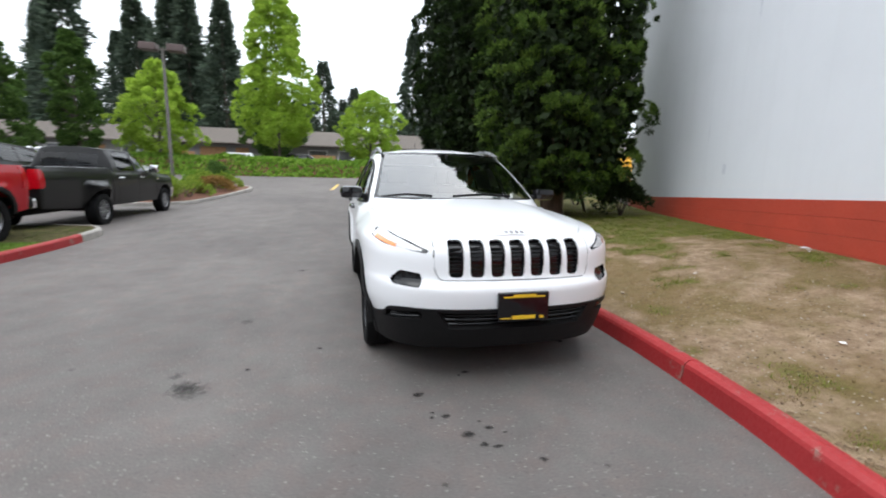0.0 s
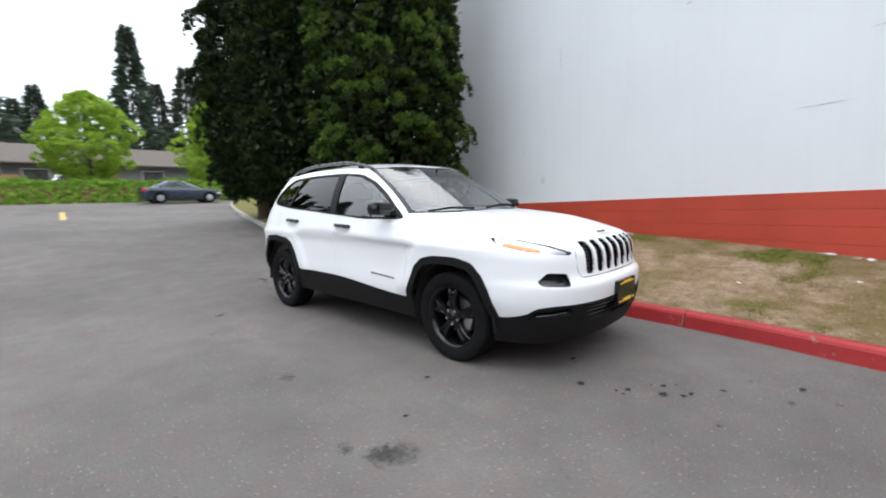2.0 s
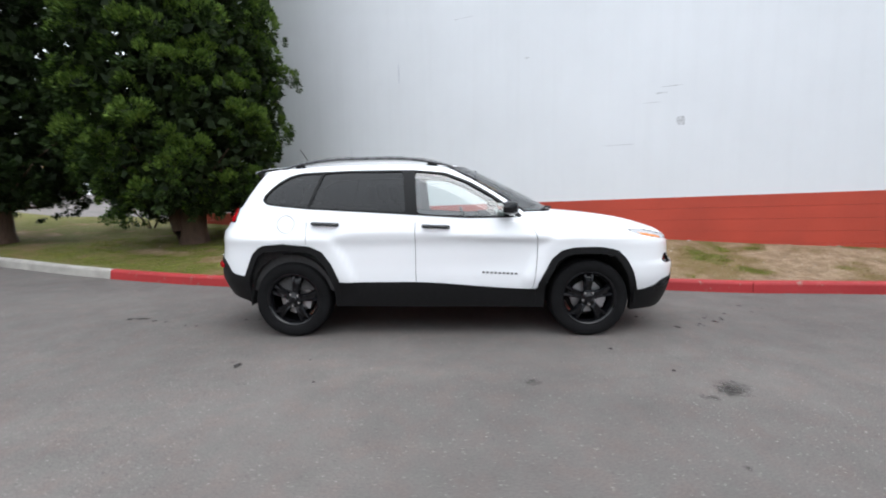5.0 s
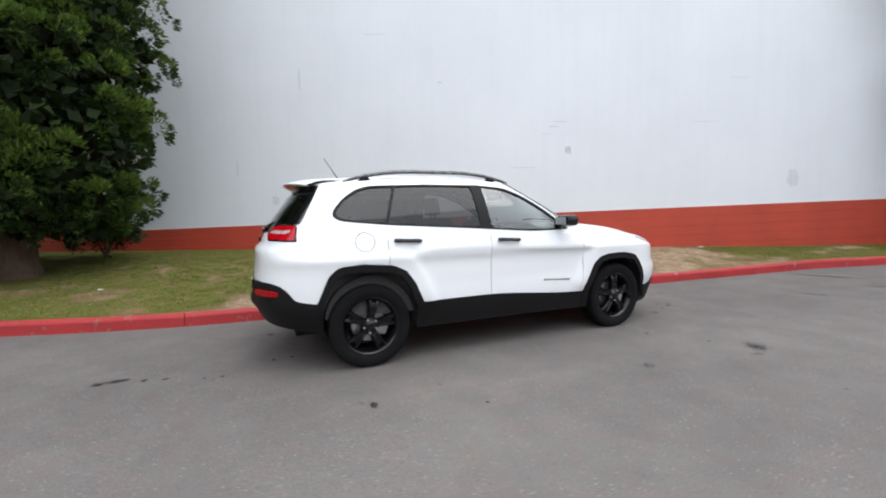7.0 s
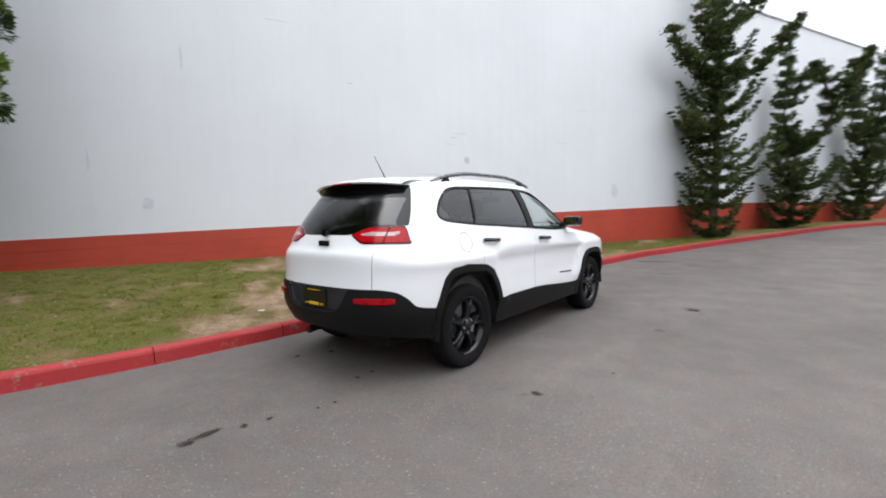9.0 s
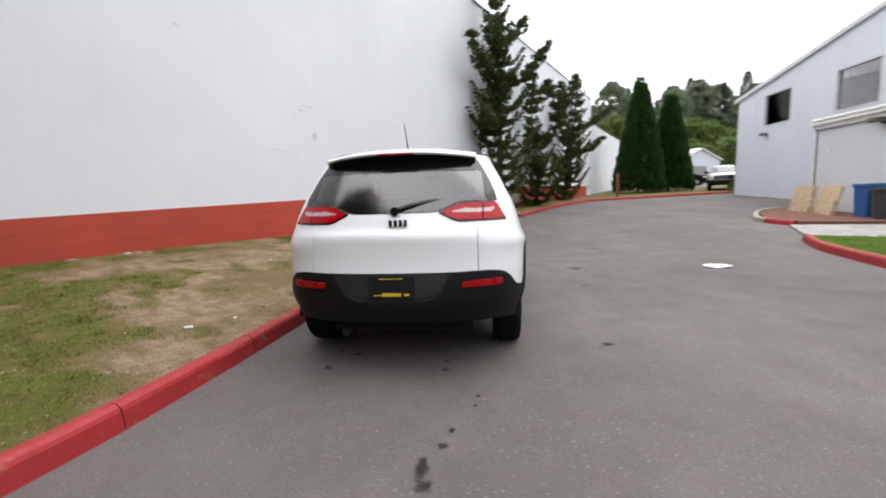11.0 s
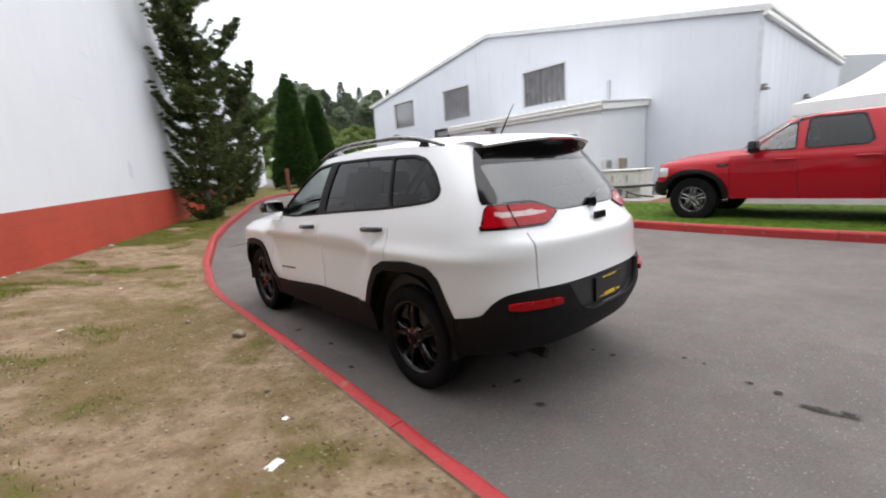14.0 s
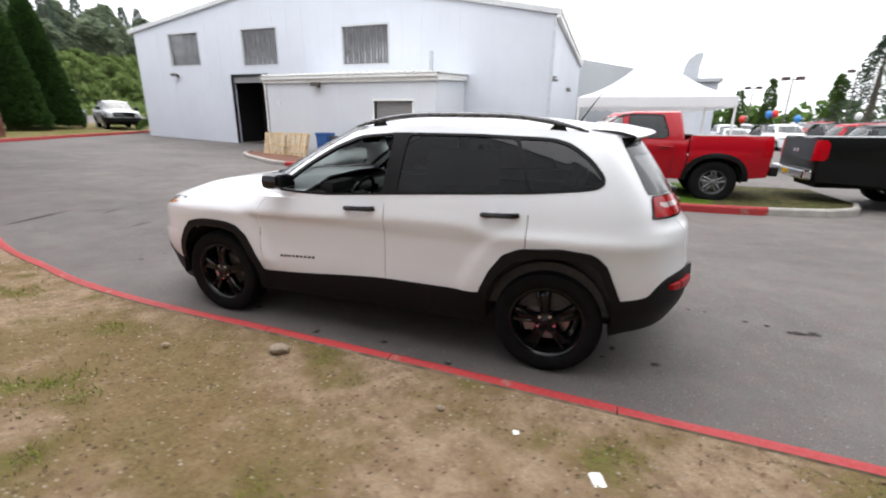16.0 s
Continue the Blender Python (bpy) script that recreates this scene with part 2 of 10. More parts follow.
def car_paint(name, colour, metal=0.0, rough=0.35, coat=0.7, spec=0.5):
    """Even lacquer over paint, with the faintest dust film."""
    m, t, b = shader(name)
    f = noise_fac(t, coords(t), 1.6, 3)
    t.links.new(ramp(t, f, [(0.3, tuple(c * 0.985 for c in colour)), (0.7, colour)]), b.inputs["Base Color"])
    b.inputs["Roughness"].default_value = rough
    b.inputs["Metallic"].default_value = metal
    b.inputs["Coat Weight"].default_value = coat
    b.inputs["Specular IOR Level"].default_value = spec
    b.inputs["Coat Roughness"].default_value = 0.06
    return m


def glass_mat(name, tint, rough=0.0, ior=1.5):
    """A thin pane: tinted see-through with a mirror coat by angle."""
    m = bpy.data.materials.new(name)
    m.use_nodes = True
    t = m.node_tree
    t.nodes.remove(t.nodes["Principled BSDF"])
    tr = node(t, "BsdfTransparent", Color=(*tint, 1))
    gl = node(t, "BsdfGlossy", Color=(1, 1, 1, 1), Roughness=rough)
    fr = node(t, "Fresnel", IOR=ior)
    mx = t.nodes.new("ShaderNodeMixShader")
    t.links.new(fr.outputs[0], mx.inputs[0])
    t.links.new(tr.outputs[0], mx.inputs[1])
    t.links.new(gl.outputs[0], mx.inputs[2])
    t.links.new(mx.outputs[0], t.nodes["Material Output"].inputs[0])
    return m


def asphalt_mat():
    m, t, b = shader("asphalt")
    at = coords(t)
    big = noise_fac(t, at, 0.35, 6, 0.6)
    mid = noise_fac(t, at, 2.4, 6, 0.65)
    grit = noise_fac(t, at, 85, 3, 0.7)
    c = ramp(t, big, [(0.32, (0.094, 0.085, 0.081)), (0.68, (0.139, 0.126, 0.119))])
    c = mix(t, ramp(t, mid, [(0.35, grey(0.0)), (0.75, grey(1.0))]), c, mix(t, 1.0, c, (0.86, 0.85, 0.85), "MULTIPLY"))
    c = mix(t, ramp(t, grit, [(0.38, grey(0.0)), (0.62, grey(1.0))]), mix(t, 1.0, c, (0.88, 0.88, 0.88), "MULTIPLY"), mix(t, 1.0, c, (1.17, 1.16, 1.15), "MULTIPLY"))
    # rubbed patches drawn out along the drive, and faint rusty and greenish tints
    wear = noise_fac(t, coords(t, (1.0, 0.25, 1.0)), 1.4, 8, 0.75)
    c = mix(t, ramp(t, wear, [(0.52, grey(0.0)), (0.66, grey(0.5))]), c, mix(t, 1.0, c, (1.24, 1.21, 1.18), "MULTIPLY"))
    tint = noise_fac(t, at, 5.5, 4, 0.6)
    c = mix(t, 0.55, c, mix(t, 1.0, c, ramp(t, tint, [(0.36, (0.95, 1.02, 1.0)), (0.5, (1.0, 1.0, 1.0)), (0.64, (1.09, 0.98, 0.95))]), "MULTIPLY"))
    # single pale and dark stones of two sizes, thick in some places and rare in others
    thick = noise_fac(t, at, 1.1, 4, 0.6)
    for size, most, tone in ((46.0, 0.5, (0.32, 0.31, 0.29)), (29.0, 0.5, (0.30, 0.29, 0.275)), (24.0, 0.5, (0.055, 0.051, 0.049))):
        vor = node(t, "TexVoronoi", Scale=size)
        t.links.new(coords(t, (1.0, 1.0 + 0.2 * most, 1.0)), vor.inputs["Vector"])
        pick = t.nodes.new("ShaderNodeSeparateColor")
        t.links.new(vor.outputs["Color"], pick.inputs[0])
        rare = ramp(t, maths(t, "MULTIPLY_ADD", thick, 0.9, maths(t, "SUBTRACT", pick.outputs[0], 0.45)), [(0.72, grey(0.0)), (0.80, grey(most))])
        c = mix(t, maths(t, "MULTIPLY", rare, ramp(t, vor.outputs["Distance"], [(0.10, grey(1.0)), (0.24, grey(0.0))])), c, tone)
    t.links.new(c, b.inputs["Base Color"])
    t.links.new(ramp(t, mid, [(0.3, grey(0.78)), (0.7, grey(0.93))]), b.inputs["Roughness"])
    b.inputs["Specular IOR Level"].default_value = 0.35
    bump(t, b, grit, 0.5, 0.006)
    return m


def wall_paint(name, colour, rough=0.6, streak=0.16):
    """Painted block wall: faint joints, drips and patches."""
    m, t, b = shader(name)
    at = coords(t)
    patch = noise_fac(t, at, 0.5, 5, 0.6)
    fine = noise_fac(t, at, 30, 3)
    drip = noise_fac(t, coords(t, (3.0, 3.0, 0.12)), 2.2, 4)
    lo = tuple(c * 0.93 for c in colour)
    c = ramp(t, patch, [(0.3, lo), (0.7, colour)])
    c = mix(t, ramp(t, drip, [(0.48, grey(0.0)), (0.8, grey(streak))]), c, mix(t, 1.0, c, (0.84, 0.83, 0.82), "MULTIPLY"))
    t.links.new(c, b.inputs["Base Color"])
    b.inputs["Roughness"].default_value = rough
    bump(t, b, mix(t, 0.5, fine, drip), 0.12, 0.01)
    return m


def bark_mat(name, colour):
    m, t, b = shader(name)
    f = noise_fac(t, coords(t, (9, 9, 1.2)), 3.0, 6, 0.7)
    t.links.new(ramp(t, f, [(0.3, tuple(c * 0.5 for c in colour)), (0.7, colour)]), b.inputs["Base Color"])
    b.inputs["Roughness"].default_value = 0.9
    bump(t, b, f, 0.8, 0.03)
    return m


def leaf_mat(name, dark, light, through=0.25, rough=0.55):
    """Leaves: every leaf its own tone, some light let through."""
    m, t, b = shader(name)
    g = t.nodes.new("ShaderNodeNewGeometry")
    big = noise_fac(t, coords(t), 1.5, 3)
    c = ramp(t, g.outputs["Random Per Island"], [(0.0, dark), (0.65, tuple((a + d) / 2 for a, d in zip(dark, light))), (1.0, light)])
    c = mix(t, ramp(t, big, [(0.35, grey(0.45)), (0.65, grey(0.0))]), c, dark)
    t.links.new(c, b.inputs["Base Color"])
    b.inputs["Roughness"].default_value = rough
    b.inputs["Specular IOR Level"].default_value = 0.14
    tl = t.nodes.new("ShaderNodeBsdfTranslucent")
    t.links.new(c, tl.inputs[0])
    mx = t.nodes.new("ShaderNodeMixShader")
    mx.inputs[0].default_value = through
    t.links.new(b.outputs[0], mx.inputs[1])
    t.links.new(tl.outputs[0], mx.inputs[2])
    t.links.new(mx.outputs[0], t.nodes["Material Output"].inputs[0])
    return m


def lawn_mat():
    """Trodden verge: bare dirt, straw and thin green."""
    m, t, b = shader("dry_lawn")
    at = coords(t)
    a = noise_fac(t, at, 0.7, 6, 0.62)
    g = noise_fac(t, at, 1.5, 8, 0.72)
    f = noise_fac(t, at, 38, 5, 0.75)
    grown = t.nodes.new("ShaderNodeAttribute")
    grown.attribute_name = "growth"
    g = maths(t, "MULTIPLY_ADD", grown.outputs["Fac"], 0.40, maths(t, "MULTIPLY_ADD", g, 0.35, maths(t, "MULTIPLY", f, 0.55)))
    fine = noise_fac(t, at, 120, 3, 0.7)
    f = maths(t, "MULTIPLY_ADD", fine, 0.35, maths(t, "MULTIPLY", f, 0.65))
    clod = noise_fac(t, at, 6.5, 6, 0.7)
    dirt = ramp(t, f, [(0.3, (0.215, 0.150, 0.098)), (0.5, (0.315, 0.230, 0.152)), (0.70, (0.41, 0.318, 0.222))])
    dirt = mix(t, ramp(t, clod, [(0.40, grey(0.85)), (0.60, grey(0.0))]), dirt, mix(t, 1.0, dirt, (0.58, 0.52, 0.47), "MULTIPLY"))
    moss = noise_fac(t, at, 3.4, 6, 0.68)
    straw = ramp(t, f, [(0.3, (0.088, 0.057, 0.022)), (0.7, (0.225, 0.158, 0.068))])
    straw = mix(t, ramp(t, moss, [(0.45, grey(0.0)), (0.58, grey(0.35))]), straw, mix(t, 1.0, straw, (0.66, 0.86, 0.50), "MULTIPLY"))
    green = ramp(t, f, [(0.3, (0.042, 0.056, 0.006)), (0.7, (0.135, 0.155, 0.022))])
    green = mix(t, ramp(t, moss, [(0.36, grey(0.75)), (0.52, grey(0.0))]), green, straw)
    c = mix(t, ramp(t, maths(t, "MULTIPLY_ADD", moss, 0.35, maths(t, "SUBTRACT", a, 0.175)), [(0.475, grey(0.0)), (0.60, grey(0.80))]), dirt, straw)
    c = mix(t, ramp(t, g, [(0.34, grey(0.0)), (0.46, grey(0.75))]), c, straw)
    c = mix(t, ramp(t, g, [(0.44, grey(0.0)), (0.60, grey(0.78))]), c, green)
    # pale grit and brown crumbs
    for size, low, tone in ((33.0, 0.80, (0.34, 0.29, 0.22)), (26.0, 0.66, (0.06, 0.042, 0.028))):
        vor = node(t, "TexVoronoi", Scale=size)
        t.links.new(at, vor.inputs["Vector"])
        pick = t.nodes.new("ShaderNodeSeparateColor")
        t.links.new(vor.outputs["Color"], pick.inputs[0])
        c = mix(t, maths(t, "MULTIPLY", ramp(t, pick.outputs[1], [(low, grey(0.0)), (low + 0.05, grey(0.8))]), ramp(t, vor.outputs["Distance"], [(0.16, grey(1.0)), (0.30, grey(0.0))])), c, tone)
    t.links.new(c, b.inputs["Base Color"])
    b.inputs["Roughness"].default_value = 0.95
    b.inputs["Specular IOR Level"].default_value = 0.2
    bump(t, b, mix(t, 0.5, f, g), 0.9, 0.03)
    return m


def chipped(name, colour, under, amount=0.62, rough=0.6):
    """Paint worn through to what lies under it."""
    m, t, b = shader(name)
    at = coords(t)
    w = noise_fac(t, at, 5.5, 8, 0.72)
    f = noise_fac(t, at, 45, 4)
    c = ramp(t, noise_fac(t, at, 1.3, 5), [(0.3, tuple(v * 0.78 for v in colour)), (0.7, colour)])
    c = mix(t, ramp(t, w, [(amount, grey(0.0)), (amount + 0.06, grey(1.0))]), c, under)
    t.links.new(c, b.inputs["Base Color"])
    t.links.new(ramp(t, f, [(0.3, grey(rough - 0.1)), (0.7, grey(rough + 0.15))]), b.inputs["Roughness"])
    bump(t, b, mix(t, 0.4, f, w), 0.4, 0.01)
    return m


def stain_mat(name, colour, rough, most, hard):
    """A stain that thins out towards its uneven edge."""
    m, t, b = shader(name)
    c = t.nodes.new("ShaderNodeTexCoord")
    mp = t.nodes.new("ShaderNodeMapping")
    mp.inputs["Location"].default_value = (-1, -1, 0)
    mp.inputs["Scale"].default_value = (2, 2, 0)
    t.links.new(c.outputs["Generated"], mp.inputs[0])
    g = t.nodes.new("ShaderNodeTexGradient")
    g.gradient_type = "SPHERICAL"
    t.links.new(mp.outputs[0], g.inputs[0])
    n = noise_fac(t, coords(t), 24, 6, 0.75)
    add = t.nodes.new("ShaderNodeMath")
    add.operation = "MULTIPLY_ADD"
    t.links.new(g.outputs["Fac"], add.inputs[0])
    add.inputs[1].default_value = hard
    sub = t.nodes.new("ShaderNodeMath")
    sub.operation = "MULTIPLY_ADD"
    t.links.new(n, sub.inputs[0])
    sub.inputs[1].default_value, sub.inputs[2].default_value = 4.2, -2.65
    t.links.new(sub.outputs[0], add.inputs[2])
    add.use_clamp = True
    sc = t.nodes.new("ShaderNodeMath")
    sc.operation = "MULTIPLY"
    t.links.new(add.outputs[0], sc.inputs[0])
    sc.inputs[1].default_value = most
    t.links.new(sc.outputs[0], b.inputs["Alpha"])
    b.inputs["Base Color"].default_value = (*colour, 1)
    b.inputs["Roughness"].default_value = rough
    b.inputs["Specular IOR Level"].default_value = 0.12
    return m


ASPHALT = asphalt_mat()
WALL_WHITE = wall_paint("white_block_paint", (0.71, 0.73, 0.76))
WALL_RED = chipped("red_block_paint", (0.46, 0.055, 0.027), (0.42, 0.16, 0.12), 0.68)
KERB_RED = chipped("red_kerb_paint", (0.345, 0.018, 0.020), (0.25, 0.13, 0.105), 0.60)
CONCRETE = plain("weathered_concrete", (0.30, 0.285, 0.26), 0.9, vary=0.25, scale=3.0, fine=0.4)
LAWN = lawn_mat()
DIRTY_CONCRETE = plain("soiled_concrete", (0.15, 0.115, 0.080), 0.95, vary=0.45, scale=9.0, fine=0.5)
GRASS = leaf_mat("grass_blades", (0.10, 0.122, 0.018), (0.28, 0.31, 0.058), 0.4)
STRAW = leaf_mat("straw_blades", (0.13, 0.092, 0.035), (0.30, 0.235, 0.105), 0.3)
TUFT = leaf_mat("tuft_blades", (0.095, 0.120, 0.018), (0.27, 0.31, 0.060), 0.4)
GREEN_TURF = plain("mown_turf", (0.055, 0.095, 0.010), 0.95, vary=0.5, scale=9, fine=0.8, spec=0.1)
MULCH = plain("red_bark_mulch", (0.13, 0.055, 0.032), 0.95, vary=0.5, scale=30, fine=0.9)
STAIN = stain_mat("oily_stain", (0.028, 0.026, 0.025), 0.8, 0.75, 2.4)
STAIN_SOFT = stain_mat("soaked_in_oil", (0.040, 0.038, 0.036), 0.8, 0.5, 2.0)
DUST_STAIN = stain_mat("tyre_dust", (0.055, 0.051, 0.049), 0.85, 0.45, 1.6)
PAPER = plain("white_paper", (0.78, 0.78, 0.76), 0.8, vary=0.06)
PALE_STONE = plain("pale_grit", (0.31, 0.27, 0.22), 0.9, vary=0.4, scale=30)
STONE = plain("grey_stone", (0.25, 0.20, 0.145), 0.9, vary=0.3, scale=25, fine=0.5)
YELLOW_LINE = chipped("yellow_road_paint", (0.55, 0.38, 0.10), (0.13, 0.12, 0.115), 0.56)
BARK_RED = bark_mat("reddish_bark", (0.12, 0.075, 0.052))
BARK_GREY = bark_mat("grey_bark", (0.13, 0.105, 0.085))
# light from above put into the colours: pale upward sprays, dark the rest
CYPRESS = (leaf_mat("cypress_lit_sprays", (0.050, 0.095, 0.018), (0.20, 0.29, 0.052), 0.2), leaf_mat("cypress_shade_sprays", (0.012, 0.027, 0.007), (0.060, 0.098, 0.020), 0.12))
# shaded copy of the cypress greens, the shade put in the colour
CYPRESS_SHADED = (leaf_mat("shaded_cypress_tips", (0.014, 0.030, 0.009), (0.060, 0.096, 0.022), 0.12), leaf_mat("shaded_cypress_sprays", (0.007, 0.015, 0.005), (0.026, 0.044, 0.012), 0.08))
# near black: shade between sprays put in the colour; also the foot bushes' green
CROWN_SHADE_BUSH = leaf_mat("crown_shade_bush_sprays", (0.010, 0.018, 0.006), (0.030, 0.048, 0.014), 0.05)
JUNIPER = leaf_mat("juniper_sprays", (0.022, 0.036, 0.012), (0.145, 0.175, 0.055), 0.15)
THUJA = leaf_mat("thuja_sprays", (0.018, 0.046, 0.012), (0.065, 0.125, 0.030), 0.2)
MAPLE = leaf_mat("fresh_green_leaves", (0.22, 0.35, 0.035), (0.48, 0.62, 0.10), 0.55)
POPLAR = leaf_mat("mid_green_leaves", (0.045, 0.09, 0.02), (0.13, 0.21, 0.05), 0.35)
# needle colour lifted a little for distance haze
SPRUCE = leaf_mat("spruce_needles", (0.042, 0.062, 0.044), (0.115, 0.150, 0.100), 0.25)
IVY = leaf_mat("ivy_leaves", (0.10, 0.20, 0.02), (0.27, 0.42, 0.06), 0.35)
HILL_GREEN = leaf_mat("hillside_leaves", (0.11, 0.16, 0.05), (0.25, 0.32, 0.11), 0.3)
# distance haze is put into the next two greens by paling them
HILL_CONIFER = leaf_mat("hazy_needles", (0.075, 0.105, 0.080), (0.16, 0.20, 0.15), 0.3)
HILL_HAZED = leaf_mat("hazed_hill_leaves", (0.15, 0.19, 0.13), (0.33, 0.38, 0.25), 0.4)

# ---- ground, kerbs, verge, wall ----
def ground_z(x, y):
    """The lay of the tarmac: level by the car, rising behind it and far ahead of it."""
    z = 0.0
    if y > 1:
        z = 0.0046 * (min(y, 7) - 1) ** 2 + 0.055 * max(0.0, min(y, 60) - 7)
        # the parking side lies lower
        z *= 1 - 0.70 * smoothstep(-4.5, -7.5, x) * (1 - smoothstep(13, 24, y))
    if y < -8:
        z = 0.035 * (-8 - max(y, -60))
    if y < -4:
        # the kerb side lies higher than the workshop side
        z += (0.16 * smoothstep(-3.6, -8.2, y) + 0.005 * max(0.0, min(-8 - y, 30))) * smoothstep(-14.0, -5.0, x + 0.3 * (y + 8) * (y < -8))
    return z


def axis_steps(lo, hi, fine_lo, fine_hi, fine, coarse):
    out, v = [], lo
    while v < hi:
        out.append(v)
        v += fine if fine_lo <= v < fine_hi else coarse
    return out + [hi]


def ground_sheet():
    xs = [-900, -400, -200, -120] + axis_steps(-80, 60, -12, 12, 1.0, 4.0) + [120, 200, 400, 900]
    ys = [-900, -400, -200, -120] + axis_steps(-80, 80, -14, 14, 1.0, 4.0) + [120, 200, 400, 900]
    verts = [(x, y, ground_z(x, y)) for y in ys for x in xs]
    n = len(xs)
    faces = [(j * n + i, j * n + i + 1, (j + 1) * n + i + 1, (j + 1) * n + i) for j in range(len(ys) - 1) for i in range(n - 1)]
    ob = raw("ground", verts, faces, ASPHALT, smooth=True)
    return tagged(ob, "worn grey asphalt drive with fine pale grit", "asphalt", kind="structure")


ground_sheet()

WALL_N = Vector((math.cos(radians(22.7)), -math.sin(radians(22.7)), 0))
WALL_D = Vector((math.sin(radians(22.7)), math.cos(radians(22.7)), 0))
WALL_AT = 4.447


def wall_point(s, off=0.0, z=0.0):
    """A place s metres along the long wall, off metres in front of it."""
    p = WALL_N * (WALL_AT - off) + WALL_D * s
    return Vector((p.x, p.y, z))


wall_foot = curve_of([(-40, 1.05), (-30, 0.78), (-20, 0.55), (-9, 0.40), (-4, 0.44), (0, 0.54), (8, 0.58), (16, 0.95), (40, 2.2)])
kerb_x = curve_of([(-36, -31.0), (-30, -22.0), (-26.2, -15.5), (-24.3, -11.2), (-23.2, -9.1), (-22.2, -7.6), (-20.9, -6.4), (-18.3, -4.85), (-14.7, -3.05), (-12.8, -2.25), (-10.9, -1.4), (-8.5, -0.43), (-7.0, 0.1), (-5.7, 0.46), (-4.5, 0.79),
                   (-3.4, 0.985), (-3.0, 1.07), (-2.4, 1.145), (-1.5, 1.195), (-0.5, 1.20), (0.5, 1.205), (1.3, 1.222), (2.0, 1.245), (2.8, 1.275), (3.5, 1.34), (5.2, 1.62), (8, 2.25), (12, 3.1), (16.7, 4.2), (24, 6.3), (29, 8.5)])
KERB_H, KERB_W = 0.15, 0.115
RED_END = 5.3


def kerb_normal(y):
    d = Vector((kerb_x(y + 0.05) - kerb_x(y - 0.05), 0.1, 0)).normalized()
    return Vector((d.y, -d.x, 0))


def kerb_piece(name, y0, y1, at, h, w, material, parent, side=1, seed=0):
    """One length of kerb with a worn top edge; side 1: its back lies to +x."""
    bm = bmesh.new()
    n = max(2, int(abs(y1 - y0) / 0.16))
    rnd = random.Random(seed)
    rings = []
    for i in range(n + 1):
        y = y0 + (y1 - y0) * i / n
        g = 0.004 if i in (0, n) else 0.0
        px = at(y)
        d = Vector((at(y + 0.05) - at(y - 0.05), 0.1, 0)).normalized()
        out = Vector((d.y, -d.x, 0)) * side
        z = ground_z(px, y)
        wob = noise.noise(Vector((px * 2.2, y * 2.2, seed * 0.1))) * 0.012 + noise.noise(Vector((px * 9, y * 9, 3))) * 0.004
        chip = 0.03 * max(0.0, noise.noise(Vector((px * 3.1, y * 3.1, 7.7))) - 0.35)
        prof = [(-0.012, -0.06), (-0.002 + wob * 0.4, 0.02), (0.006 + wob, h * 0.72), (0.016 + wob + chip, h - 0.02 - chip), (0.04 + chip, h - 0.002 - chip * 0.4 + wob * 0.3),
                (w * 0.55, h + wob * 0.4), (w - 0.012, h - 0.004 + wob * 0.3), (w, h - 0.02), (w + 0.01, -0.06)]
        rings.append([bm.verts.new(Vector((px, y + (g if i == 0 else -g), z)) + out * a + Vector((0, 0, b))) for a, b in prof])
    for a, b in zip(rings, rings[1:]):
        for k in range(len(a) - 1):
            f = bm.faces.new((a[k], a[k + 1], b[k + 1], b[k]))
            f.material_index = 1 if k >= 6 else 0  # the back was never painted
    bm.faces.new(rings[0])
    bm.faces.new(rings[-1])
    bmesh.ops.recalc_face_normals(bm, faces=bm.faces[:])
    ob = part(name, bm, material, parent)
    ob.data.materials.append(DIRTY_CONCRETE)
    return ob


kerb_joints = [-36, -33.4, -30.4, -27.4, -24.4, -21.4, -18.4, -15.4, -12.4, -9.4, -6.6, -3.9, -2.4, -0.52, 0.46, 1.81, 2.98, RED_END]
kerb = thing("kerb", "red-painted concrete kerb, chipped and worn, along the verge", "kerb", kind="structure")
for k, (a, b) in enumerate(zip(kerb_joints, kerb_joints[1:])):
    kerb_piece("kerb_stone", a, b, kerb_x, KERB_H, KERB_W, KERB_RED, kerb, seed=k)
kerb_bare = thing("kerb", "bare grey concrete kerb round the verge", "kerb", kind="structure")
for k in range(8):
    kerb_piece("kerb_stone", RED_END + 3 * k, RED_END + 3 * k + 3, kerb_x, KERB_H, KERB_W, CONCRETE, kerb_bare, seed=40 + k)


def verge_z(y, u):
    """Height of the verge at y, u from the kerb (0) to the wall (1)."""
    px = kerb_x(y)
    z0 = ground_z(px, y) + KERB_H - 0.012 - 0.006 * math.exp(-((y - 0.3) / 2.2) ** 2)
    s = wall_s(y)
    z1 = max(wall_foot(s), z0)
    return z0 + (z1 - z0) * (0.35 * u + 0.65 * smoothstep(0, 1, u))


def wall_s(y):
    """Where along the wall the square line from the kerb at y ends."""
    p = Vector((kerb_x(y), y, 0))
    return p.dot(WALL_D)


def verge_point(y, u):
    a = Vector((kerb_x(y), y, 0)) + kerb_normal(y) * (KERB_W - 0.01)
    b = wall_point(wall_s(y), 0.0)
    if y > 14:
        b = Vector((a.x + 6 + (y - 14) * 0.2, y, 0))
    p = a.lerp(b, u)
    bumpy = 0.035 * noise.noise(Vector((p.x * 0.9, p.y * 0.9, 1.3))) + 0.012 * noise.noise(Vector((p.x * 3.7, p.y * 3.7, 5.1)))
    p.z = verge_z(y, u) + bumpy * min(1.0, u * 6, (1 - u) * 6)
    return p


